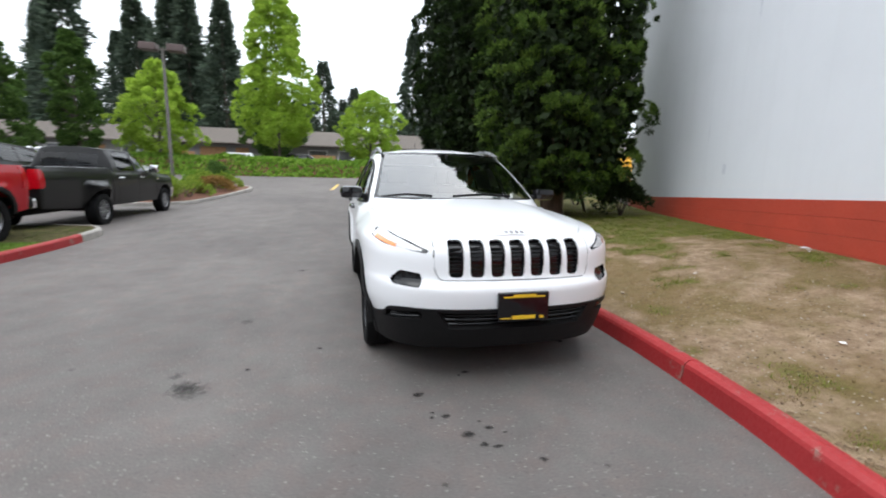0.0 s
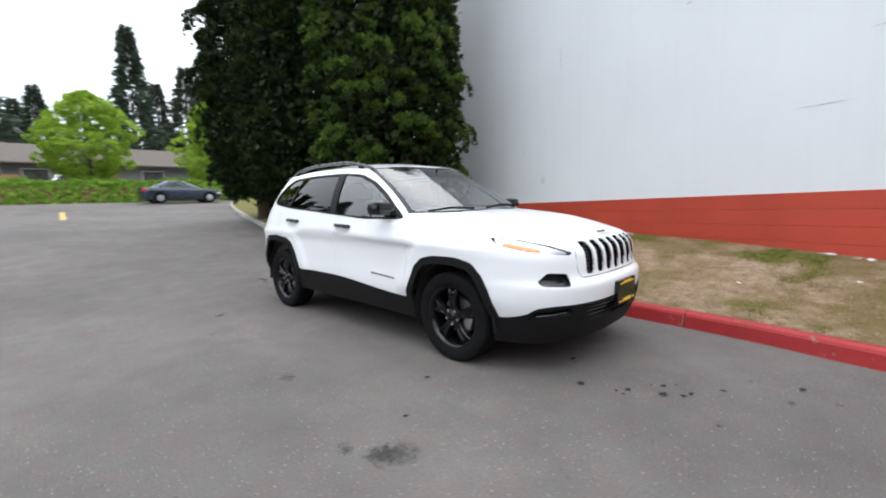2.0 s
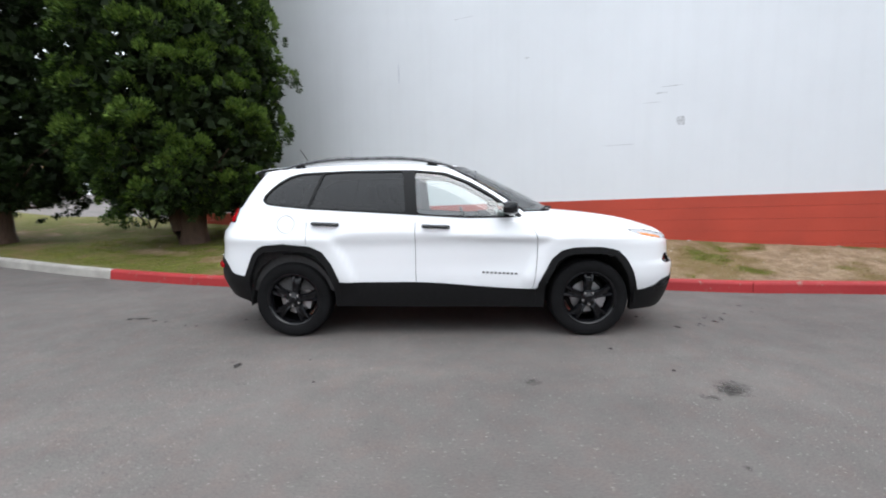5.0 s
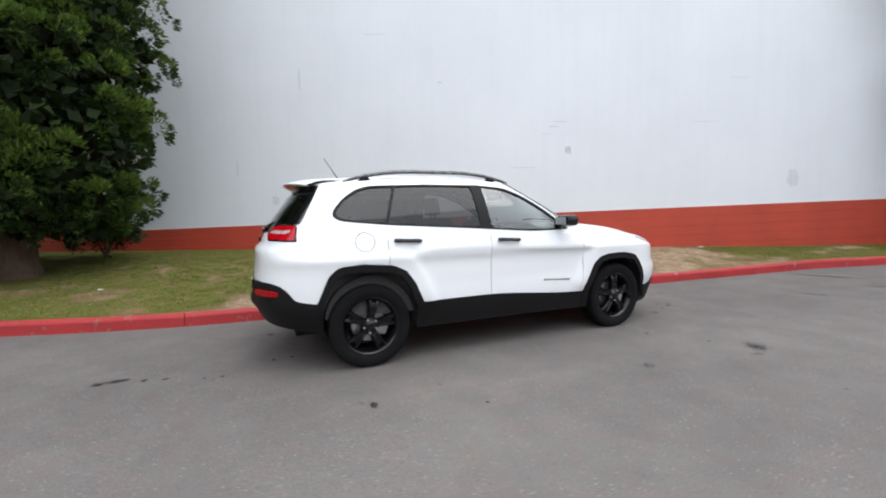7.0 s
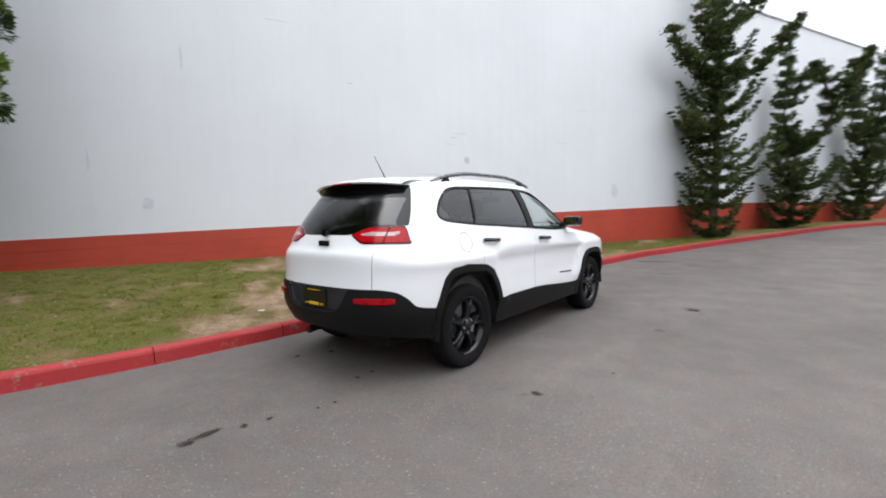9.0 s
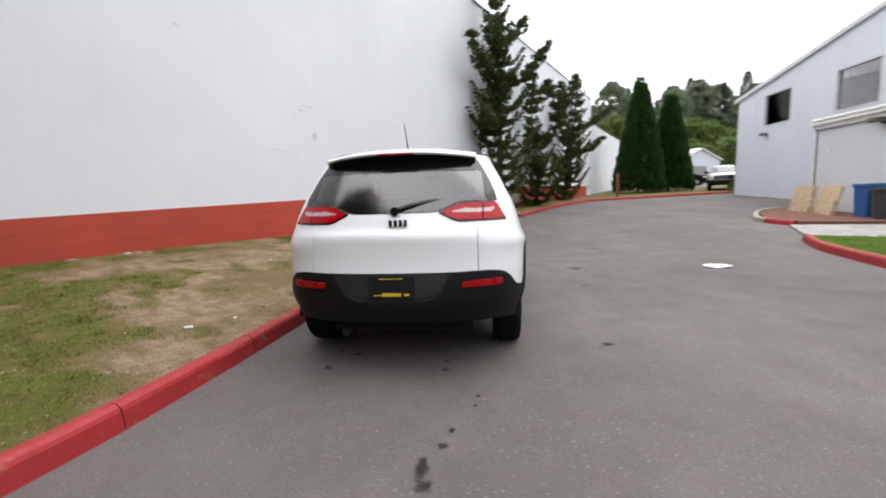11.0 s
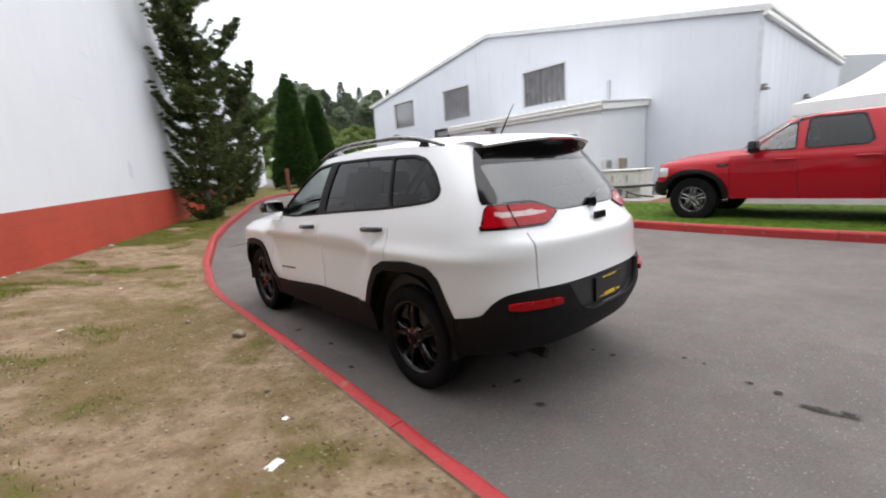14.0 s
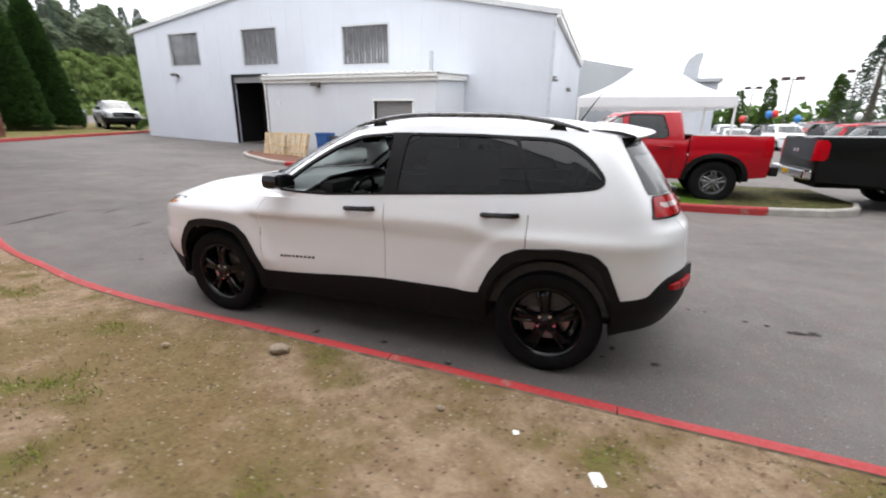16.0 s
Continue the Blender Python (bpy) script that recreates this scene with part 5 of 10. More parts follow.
def blade(bm, a, rim_r, f, o):
    """One broad spoke that forks towards the rim, with a groove down its middle and sloping flanks."""
    rings = []
    for i in range(9):
        t = i / 8
        r = 0.040 + (rim_r - 0.048) * t
        half = 0.026 + 0.012 * t + 0.016 * t ** 3
        crown = o * (f * 0.78 + 0.034 * math.sin(t * 2.5) - 0.020 * t)
        dip = 0.010 * smoothstep(0.2, 0.5, t) + 0.016 * smoothstep(0.7, 1.0, t)
        c, s = math.cos(a), math.sin(a)
        rad, tan = Vector((0, c, s)), Vector((0, -s, c))
        line = ((-1.25, -0.045), (-1.0, -0.008), (-0.82, 0.002), (-0.45, 0.0), (-0.28, -dip), (0.28, -dip), (0.45, 0.0), (0.82, 0.002), (1.0, -0.008), (1.25, -0.045))
        rings.append([bm.verts.new(rad * r + tan * (half * u) + Vector((crown + o * v, 0, 0))) for u, v in line])
    for p, q in zip(rings, rings[1:]):
        for i in range(9):
            bm.faces.new((p[i], p[i + 1], q[i + 1], q[i]))
    bm.faces.new(rings[-1])
    bmesh.ops.recalc_face_normals(bm, faces=bm.faces[:])


def wheel_build(parent, m, R, W, rim_r, spokes, rim_mat, out, wide=0.030, twin=True, first=0.3, solid=False):
    """A wheel at the pose m, its face towards local +x times out."""
    w = thing("wheel", "", "")
    w.parent = parent
    w.matrix_local = m
    o = out
    bm = bmesh.new()
    hw = W / 2
    prof = [(rim_r, -hw * 0.82), (rim_r + 0.02, -hw * 0.95), (R * 0.90, -hw), (R * 0.965, -hw * 0.9), (R * 0.99, -hw * 0.72)]
    for g in (-0.42, 0.0, 0.42):
        prof += [(R, hw * (g - 0.16)), (R, hw * (g + 0.12)), (R - 0.007, hw * (g + 0.125)), (R - 0.007, hw * (g + 0.2)), ]
    prof += [(R * 0.99, hw * 0.72), (R * 0.965, hw * 0.9), (R * 0.90, hw), (rim_r + 0.03, hw * 0.97), (rim_r + 0.012, hw * 0.90), (rim_r, hw * 0.82)]
    add_lathe(bm, prof, 64)
    part("tyre", bm, TYRE, w, "black rubber tyre", True)
    bm = bmesh.new()
    f = hw * 0.80
    add_lathe(bm, [(rim_r + 0.012, o * hw * 0.86), (rim_r - 0.004, o * hw * 0.88), (rim_r - 0.016, o * f), (rim_r - 0.03, o * hw * 0.4), (rim_r - 0.05, -o * hw * 0.7), (rim_r + 0.0, -o * hw * 0.84)], 64)
    bmesh.ops.recalc_face_normals(bm, faces=bm.faces[:])
    part("rim_barrel", bm, rim_mat if rim_mat is RIM_BLACK else RIM_GREY, w, "", True)
    for k in range(spokes):
        a = 2 * math.pi * k / spokes + first
        bm = bmesh.new()
        if solid:
            blade(bm, a, rim_r, f, o)
        arms = () if solid else ((-1, 1) if twin else (0,))
        for sgn in arms:
            st = []
            for i in range(7):
                t = i / 6
                r = 0.045 + (rim_r - 0.055) * t
                ang = sgn * min(0.42, (0.027 + 0.010 * t) / r) if twin else 0.0
                hwid = (wide * (0.62 + 0.12 * t)) if twin else wide * (1.6 - 0.3 * t)
                xx = o * (f * 0.80 + 0.035 * math.sin(t * 2.4) - 0.022 * t)
                st.append((r, ang, hwid, xx))
            rings = []
            for r, ang, hwid, xx in st:
                c, s = math.cos(a + ang), math.sin(a + ang)
                rad, tan = Vector((0, c, s)), Vector((0, -s, c))
                base = rad * r
                rings.append([bm.verts.new(base + tan * (hwid * u) + Vector((xx + o * v, 0, 0))) for u, v in ((-1, -0.03), (-0.8, 0.0), (-0.25, 0.010), (0.25, 0.010), (0.8, 0.0), (1, -0.03))])
            for p, q in zip(rings, rings[1:]):
                for i in range(5):
                    bm.faces.new((p[i], p[i + 1], q[i + 1], q[i]))
                bm.faces.new((p[5], p[0], q[0], q[5]))
            bm.faces.new(rings[-1])
        bmesh.ops.recalc_face_normals(bm, faces=bm.faces[:])
        part("spoke", bm, rim_mat, w)
    bm = bmesh.new()
    add_lathe(bm, [(0.001, o * (f * 0.80 + 0.03)), (0.026, o * (f * 0.80 + 0.029)), (0.032, o * (f * 0.80 + 0.022)), (0.07, o * (f * 0.80 + 0.014)), (0.078, o * (f * 0.80 - 0.002)), (0.06, o * (f * 0.6 - 0.02))], 30)
    bmesh.ops.recalc_face_normals(bm, faces=bm.faces[:])
    part("hub", bm, rim_mat, w, "", True)
    for k in range(5):
        a = 2 * math.pi * k / 5 + first + math.pi / 5
        p = Vector((0, math.cos(a) * 0.056, math.sin(a) * 0.056))
        bm = bmesh.new()
        add_cyl(bm, p + Vector((o * (f * 0.80 + 0.006), 0, 0)), p + Vector((o * (f * 0.80 + 0.026), 0, 0)), 0.0105, 6)
        part("lug_nut", bm, CHROME, w)
    bm = bmesh.new()
    add_lathe(bm, [(0.05, o * 0.01), (0.142, o * 0.01), (0.144, 0.0), (0.142, -o * 0.014), (0.05, -o * 0.014)], 40)
    bmesh.ops.recalc_face_normals(bm, faces=bm.faces[:])
    part("brake_disc", bm, DISC_STEEL, w, "bright steel brake disc behind the spokes")
    bm = bmesh.new()
    add_box(bm, -0.05, 0.035, -0.05, 0.05, 0.08, 0.16, 0.012, Matrix.Rotation(1.9, 4, "X"))
    part("brake_caliper", bm, DISC_STEEL, w)
    bm = bmesh.new()
    add_lathe(bm, [(0.01, -o * 0.05), (rim_r - 0.06, -o * 0.05)], 24)
    part("backing_plate", bm, WELL_DARK, w)
    return w

# ---- the white compact SUV ----
PAINT_WHITE = car_paint("white_car_paint", (0.80, 0.81, 0.83), rough=0.3)
GAP_DARK = plain("panel_gap_dark", (0.05, 0.05, 0.05), 0.9, vary=0.1)
GLASS_CLEAR = glass_mat("clear_tinted_glass", (0.70, 0.80, 0.78), ior=2.0)
GLASS_DARK = glass_mat("privacy_glass", (0.085, 0.085, 0.09), ior=1.44)
LENS_RED = plain("red_lens", (0.36, 0.003, 0.008), 0.12, vary=0.3, scale=40, coat=0.1, spec=0.3)
LENS_CLEAR = plain("clear_lamp_inside", (0.52, 0.52, 0.53), 0.15, 0.3, vary=0.25, scale=40, coat=1.0)
LENS_PINK = plain("pale_clear_lens", (0.52, 0.40, 0.40), 0.15, vary=0.2, scale=40, coat=0.8)
LENS_AMBER = plain("amber_lens", (0.62, 0.19, 0.03), 0.15, vary=0.2, scale=40, coat=0.8)
LAMP_DARK = plain("dark_lamp_inside", (0.03, 0.03, 0.032), 0.2, vary=0.3, scale=40, coat=0.6)
SEAT = plain("dark_grey_cloth", (0.055, 0.054, 0.054), 0.9, vary=0.2, scale=40)
DASH = plain("grey_dash_plastic", (0.17, 0.185, 0.18), 0.65, vary=0.1)
LINER = plain("pale_headliner", (0.42, 0.41, 0.39), 0.9, vary=0.06)
YELLOW = plain("yellow_print", (0.72, 0.46, 0.02), 0.5, vary=0.05)

side_w = curve_of([(0.2, 0.842), (0.35, 0.872), (0.50, 0.896), (0.62, 0.904), (0.78, 0.904), (0.86, 0.908), (0.905, 0.922), (0.925, 0.924), (0.955, 0.915), (1.0, 0.904), (1.07, 0.886)])
plan_w = curve_of([(-1.6, 0.968), (-1.2, 0.992), (-0.5, 1.0), (0.8, 1.0), (1.3, 0.995), (1.7, 0.972)])


FRONT_AXLE, REAR_AXLE = -1.325, 1.345
ARCH_FRONT = [(-0.86, 0.0), (-0.868, 0.50), (-0.985, 0.725), (-1.07, 0.795), (-1.18, 0.820), (-1.40, 0.824), (-1.55, 0.795), (-1.63, 0.715), (-1.69, 0.61), (-1.752, 0.42), (-1.76, 0.0)]
ARCH_REAR = [(0.88, 0.0), (0.892, 0.52), (0.967, 0.69), (1.045, 0.80), (1.15, 0.852), (1.40, 0.876), (1.59, 0.862), (1.68, 0.793), (1.787, 0.588), (1.80, 0.50), (1.80, 0.0)]
crease_z = curve_of([(-1.1, 0.892), (-0.6, 0.908), (0.0, 0.945), (0.4, 0.962), (0.8, 0.955), (1.1, 0.93)])


def arch_distance(y, z):
    """Distance to the outer edge of the nearer wheel arch, negative inside."""
    return poly_distance(y, z, ARCH_FRONT if y < 0 else ARCH_REAR)


def suv_width(y, z, h):
    d = arch_distance(y, z) if 0.3 < z < 1.05 and abs(abs(y) - 1.33) < 0.75 else 1.0
    flare = 0.022 * smoothstep(0.15, 0.095, d) * smoothstep(0.40, 0.55, z) * (1 - smoothstep(0.86, 1.0, z))
    under = crease_z(y) - z
    flare -= 0.017 * smoothstep(0.0, 0.035, under) * (1 - smoothstep(0.10, 0.36, under)) * smoothstep(-1.02, -0.85, y) * (1 - smoothstep(0.72, 1.05, y))
    hood = 1 - smoothstep(-1.0, -0.7, y)
    inset = 0.072 * hood * max(0.0, (h - 0.80) / 0.20) ** 2
    waist = -0.012 * math.exp(-((z - 0.64) / 0.10) ** 2) * smoothstep(-1.0, -0.6, y) * (1 - smoothstep(0.6, 1.0, y))
    return side_w(z) * plan_w(y) + flare - inset + waist


suv_zt = curve_of([(-2.3, 0.948), (-2.12, 0.950), (-1.9, 0.962), (-1.6, 0.985), (-1.2, 1.020), (-0.8, 1.040), (-0.3, 1.050), (0.6, 1.060), (1.4, 1.062), (1.8, 1.048), (2.25, 1.040)])
suv_zb = curve_of([(-2.3, 0.27), (-2.0, 0.245), (-1.6, 0.25), (-0.8, 0.285), (0.8, 0.30), (1.6, 0.31), (2.0, 0.37), (2.3, 0.395)])
SUV = Shape(yfc=-1.32, yrc=1.45, pf=2.95, pr=2.75, width=suv_width, zt=suv_zt, zb=suv_zb,
            yf=curve_of([(0.2, -2.13), (0.30, -2.20), (0.42, -2.245), (0.55, -2.262), (0.625, -2.268), (0.655, -2.260), (0.69, -2.226), (0.73, -2.216), (0.80, -2.211), (0.88, -2.195), (0.95, -2.165)]),
            yr=curve_of([(0.3, 2.13), (0.42, 2.250), (0.58, 2.318), (0.70, 2.312), (0.742, 2.305), (0.80, 2.292), (0.90, 2.281), (0.972, 2.277), (0.992, 2.268), (1.015, 2.240), (1.04, 2.217), (1.07, 2.203)]))
SUV.nose_in = lambda h: 0.055 * max(0.0, (h - 0.86) / 0.14) ** 2

DLO = rounded([(-0.76, 1.085), (-0.47, 1.295), (-0.27, 1.412), (-0.05, 1.496), (0.25, 1.522), (0.80, 1.524), (1.28, 1.510), (1.40, 1.478), (1.52, 1.395), (1.608, 1.292), (1.60, 1.236), (1.52, 1.214), (1.19, 1.180), (0.5, 1.136), (-0.25, 1.084)], 0.05)
PANES = [rounded(p, 0.025) for p in (
    [(-0.70, 1.098), (-0.445, 1.284), (-0.24, 1.400), (-0.03, 1.480), (0.22, 1.506), (0.195, 1.128), (-0.25, 1.100)],
    [(0.30, 1.142), (0.33, 1.508), (0.80, 1.509), (1.055, 1.501), (1.165, 1.192)],
    [(1.187, 1.197), (1.077, 1.500), (1.27, 1.494), (1.385, 1.463), (1.505, 1.383), (1.588, 1.288), (1.583, 1.250), (1.51, 1.230)])]


def dlo_value(p):
    if abs(p.x) < 0.45 or p.y < -0.95 or p.y > 1.8:
        return 0.3
    return poly_distance(p.y, p.z, DLO)


def pane_value(k):
    def f(p):
        if abs(p.x) < 0.45 or p.y < -0.95 or p.y > 1.8:
            return 0.3
        return poly_distance(p.y, p.z, PANES[k])
    return f


def screen_value(inset):
    def f(p):
        if p.y > 0.3:
            return 0.3
        return max(abs(p.x) - (0.755 - inset - (p.z - 1.15) * 0.33), p.z - (1.572 - inset), 1.13 + inset * 0.6 - p.z)
    return f


def rear_black(p):
    """The dark tailgate glass with its black side pillars."""
    if p.y < 1.4:
        return 0.3
    low = 1.132 + 0.066 * smoothstep(0.27, 0.48, abs(p.x))
    return max(1.712 + (1.46 - p.z) * 0.66 - p.y, low - p.z, p.z - 1.515)


def rear_pane(p):
    if p.y < 1.4:
        return 0.3
    low = 1.139 + 0.066 * smoothstep(0.27, 0.48, abs(p.x))
    return max(abs(p.x) - (0.635 + (1.15 - p.z) * 0.12), low - p.z, p.z - 1.418)


def tail_value(p):
    if p.y < 1.4:
        return 0.3
    ax = abs(p.x)
    top = 1.128 + 0.066 * smoothstep(0.27, 0.48, ax)
    low = 1.066 + 0.062 * (1 - smoothstep(0.29, 0.46, ax))
    return max(p.z - top, low - p.z, 1.915 + (1.16 - p.z) * 0.2 - p.y, 0.300 - ax)


clad_front = curve_of([(-2.3, 0.528), (-2.12, 0.522), (-2.0, 0.505), (-1.93, 0.462), (-1.75, 0.426), (-1.5, 0.42)])
clad_rear = curve_of([(1.5, 0.55), (1.80, 0.585), (1.96, 0.612), (2.03, 0.68), (2.10, 0.725), (2.2, 0.742), (2.4, 0.742)])


def clad_value(p):
    """Below zero on the black lower cladding."""
    y, z = p.y, p.z
    if y < -1.6:
        line = clad_front(y)
    elif y < 1.55:
        line = 0.452 + 0.070 * smoothstep(-0.85, 0.3, y)
    else:
        line = clad_rear(y)
    return min(arch_distance(y, z), z - line)


def arch_open(p):
    return arch_distance(p.y, p.z) + 0.058


PLATE_FIELD = rounded([(-0.43, 0.78), (-0.33, 0.60), (-0.24, 0.556), (0.24, 0.556), (0.33, 0.60), (0.43, 0.78)], 0.05)


def plate_field(p):
    """Below zero in the sunk field round the rear plate."""
    return poly_distance(p.x, p.z, PLATE_FIELD) if p.y > 1.8 else 0.3


HEADLAMP = rounded([(51.5, 0.972), (49.5, 0.925), (40, 0.886), (26.3, 0.850), (25.6, 0.868), (32, 0.916), (42.5, 0.962)], 0.8)


def bearing(p):
    return math.degrees(math.atan2(abs(p.x), -(p.y + 1.0)))


def lamp_value(p):
    if p.y > -1.5:
        return 0.3
    b = bearing(p)
    return poly_distance(b / 60, p.z, [(q[0] / 60, q[1]) for q in HEADLAMP])


FOG = rounded([(27.0, 0.672), (27.8, 0.730), (34.2, 0.742), (37.6, 0.682), (36, 0.656), (27.8, 0.648)], 0.8)


def fog_value(p):
    if p.y > -1.6:
        return 0.3
    return poly_distance(bearing(p) / 60, p.z, [(q[0] / 60, q[1]) for q in FOG])


def slot_value(k):
    c = (k - 3) * 0.1285
    poly = rounded([(c - 0.043, 0.712), (c - 0.048, 0.932), (c + 0.048, 0.932), (c + 0.043, 0.712)], 0.028)
    return lambda p: poly_distance(p.x, p.z, poly) if p.y < -1.9 else 0.3


def lower_intake(p):
    if p.y > -1.7:
        return 0.3
    a = abs(p.x)
    mid = max(a - (0.46 + (p.z - 0.45) * 0.6), p.z - 0.505, 0.400 - p.z)
    out = max(abs(a - 0.68) - 0.095, abs(p.z - 0.470 + (a - 0.68) * 0.15) - 0.028)
    return min(mid, out)


GRILLE = rounded([(-0.515, 1.1), (-0.515, 0.76), (-0.485, 0.694), (0.485, 0.694), (0.515, 0.76), (0.515, 1.1)], 0.03)
door_front = curve_of([(0.42, -0.815), (0.6, -0.845), (0.87, -0.863), (0.98, -0.825), (1.06, -0.755)])


def suv_upper():
    """Lines of the bonnet, the belt and the roof."""
    crown = curve_of([(-2.2, 0.950), (-2.11, 0.962), (-2.0, 0.998), (-1.8, 1.052), (-1.5, 1.102), (-1.2, 1.134), (-1.0, 1.150), (-0.5, 1.165)])
    nf, ns, nr = 30, 60, 30
    hood_z = lambda x, y: suv_zt(y) + (crown(y) - suv_zt(y)) * max(0.0, 1 - abs(x / 0.86) ** 2.3) - 0.004
    yb = -0.42
    wb = suv_width(yb, suv_zt(yb), 1.0)
    base = super_arc(yb, -1.13, wb, 2.5, nf, hood_z)
    ys = [yb + (1.45 - yb) * i / ns for i in range(ns)]
    base += [(suv_width(y, suv_zt(y), 1.0), y, suv_zt(y)) for y in ys]
    for c in [("r", radians(90) * (1 - i / nr)) for i in range(nr + 1)]:
        y0 = SUV.y_nominal(c)
        x, y = SUV.plan(c, suv_zt(y0), 1.0)
        base.append((x, y, suv_zt(y0)))
    cant = curve_of([(-0.3, 1.530), (0.0, 1.552), (0.4, 1.574), (0.9, 1.574), (1.3, 1.554), (1.6, 1.522), (1.9, 1.48)])
    roof_c = curve_of([(-0.3, 1.572), (-0.1, 1.606), (0.2, 1.636), (0.6, 1.652), (1.0, 1.648), (1.4, 1.620), (1.8, 1.555)])
    wt = curve_of([(-0.3, 0.655), (0.3, 0.668), (1.0, 0.655), (1.45, 0.630)])
    top_z = lambda x, y: cant(y) + (roof_c(y) - cant(y)) * 0.96 * max(0.0, 1 - abs(x / 0.66) ** 2.2)
    top = super_arc(0.22, -0.25, wt(0.22), 3.0, nf, top_z)
    top += [(wt(0.22 + 1.16 * i / ns), 0.22 + 1.16 * i / ns, cant(0.22 + 1.16 * i / ns)) for i in range(ns)]
    top += super_arc(1.38, 1.80, wt(1.38), 2.8, nr, top_z, front=False, last=True)
    return base, top, crown, roof_c, top_z


def suv():
    car = thing("parked_suv", "white compact SUV with black cladding and black wheels", "car", pose(0, 0, -0.012, 0, 0, 1.1))
    low, loop = lower_sheet(SUV)
    nose = [f for f in low.faces if f.calc_center_median().y < -1.55 and f.calc_center_median().z > 0.60]
    bmesh.ops.subdivide_edges(low, edges=list({e for f in nose for e in f.edges}), cuts=2, use_grid_fill=True)
    base, top, crown, roof_c, top_z = suv_upper()
    house = glasshouse(base, top, 0.030)
    skin = Skin(low, house)

    # ---- lower body: openings, cladding, lamps, then the painted panels
    for f in (arch_open, clad_value):
        cut(low, f)
    take(low, lambda p: arch_open(p) < 0).free()
    cut(low, lower_intake)
    intake = take(low, lambda p: lower_intake(p) < 0)
    black = take(low, lambda p: clad_value(p) < 0)
    cut(black, plate_field)
    field = take(black, lambda p: plate_field(p) < 0)
    for v in black.verts:
        # a raised ridge runs over the reflectors and dips under the plate
        if v.co.y > 1.9:
            v.co.y += 0.020 * smoothstep(0.075, 0.03, plate_field(v.co)) * smoothstep(0.45, 0.55, v.co.z)
    part("plate_field", sink(field, 0.012), plain("dark_plate_panel", (0.022, 0.022, 0.025), 0.4, vary=0.1), car, "dark grey sunk field round the plate", skin)
    pieces = (("front_bumper_lower", lambda p: p.y < -1.745), ("rear_bumper_lower", lambda p: p.y > 1.795))
    for name, test in pieces:
        part(name, rim(push(take(black, test), 0.010), 0.02), PLASTIC, car, "grained black lower bumper", skin)
    for sgn in (1, -1):
        part("front_arch_trim", rim(push(take(black, lambda p: p.x * sgn > 0 and p.y < -0.86), 0.016), 0.04), PLASTIC, car, "", skin)
        part("rear_arch_trim", rim(push(take(black, lambda p: p.x * sgn > 0 and p.y > 0.905), 0.016), 0.04), PLASTIC, car, "", skin)
        part("sill_cladding", rim(push(take(black, lambda p: p.x * sgn > 0), 0.012), 0.03), PLASTIC, car, "grained black sill cladding", skin)
    black.free()
    part("lower_intake", sink(intake, 0.05), WELL_DARK, car, "dark mesh air intake")
    for z, reach in ((0.428, 0.43), (0.458, 0.45), (0.484, 0.46)):
        bm = bmesh.new()
        add_tube(bm, [(x, -1.32 + (SUV.yf(z) + 1.32) * (1 - (abs(x) / 0.885) ** 2.95) ** (1 / 2.95) + 0.014, z) for x in np.linspace(-reach, reach, 17)], 0.006, 6)
        part("intake_slat", bm, GLOSS_BLACK, car)
    for sgn in (1, -1):
        for z in (0.456, 0.474, 0.492):
            bm = bmesh.new()
            add_tube(bm, [(sgn * x, -1.32 + (SUV.yf(z) + 1.32) * (1 - (x / 0.885) ** 2.95) ** (1 / 2.95) + 0.012, z - (x - 0.68) * 0.15) for x in np.linspace(0.60, 0.75, 6)], 0.005, 6)
            part("intake_slat", bm, GLOSS_BLACK, car)

    for k in range(7):
        f = slot_value(k)
        cut(low, f)
        slot = take(low, lambda p: f(p) < 0)
        part("grille_slot", sink(slot, 0.028), GLOSS_BLACK, car, "black grille slot")
    for k in range(7):
        c = (k - 3) * 0.1285
        bm = bmesh.new()
        for j in range(8):
            z = 0.730 + 0.024 * j
            y = SUV.yf(z) + 0.012 + 0.10 * c * c + (0.016 if abs(k - 3) > 1 else 0.012)
            add_box(bm, c - 0.036, c + 0.036, y, y + 0.012, z, z + 0.007)
        part("grille_mesh", bm, PLASTIC, car)

    for f, name in ((lamp_value, "headlight"), (fog_value, "fog_lamp")):
        cut(low, f)
    for sgn in (1, -1):
        lamp = take(low, lambda p: p.x * sgn > 0 and lamp_value(p) < 0)
        part("headlight", sink(lamp.copy(), 0.012), LAMP_DARK, car, "slim headlight with amber corner")
        inner = lamp
        def clear(p):
            b = bearing(p)
            mid_z = 0.862 + (b - 26.3) * 0.0041
            return max(abs(p.z - mid_z) - 0.024 * smoothstep(25, 36, b) - 0.003, b - 49.5, 27.8 - b)
        cut(inner, clear)
        low_half = lambda p: max(p.z - 0.862 - (bearing(p) - 26.3) * 0.0041 + 0.004, abs(bearing(p) - 41.5) - 5.5)
        cut(inner, low_half)
        amber = take(inner, lambda p: clear(p) < 0 and low_half(p) < 0)
        strip = take(inner, lambda p: clear(p) < 0)
        inner.free()
        part("indicator", push(amber, -0.003), LENS_AMBER, car, "amber corner lens")
        part("lamp_strip", push(strip, -0.003), LENS_CLEAR, car, "clear lamp strip")
        fog = take(low, lambda p: p.x * sgn > 0 and fog_value(p) < 0)
        part("fog_lamp", sink(fog, 0.022), GLOSS_BLACK, car, "dark fog lamp pocket")

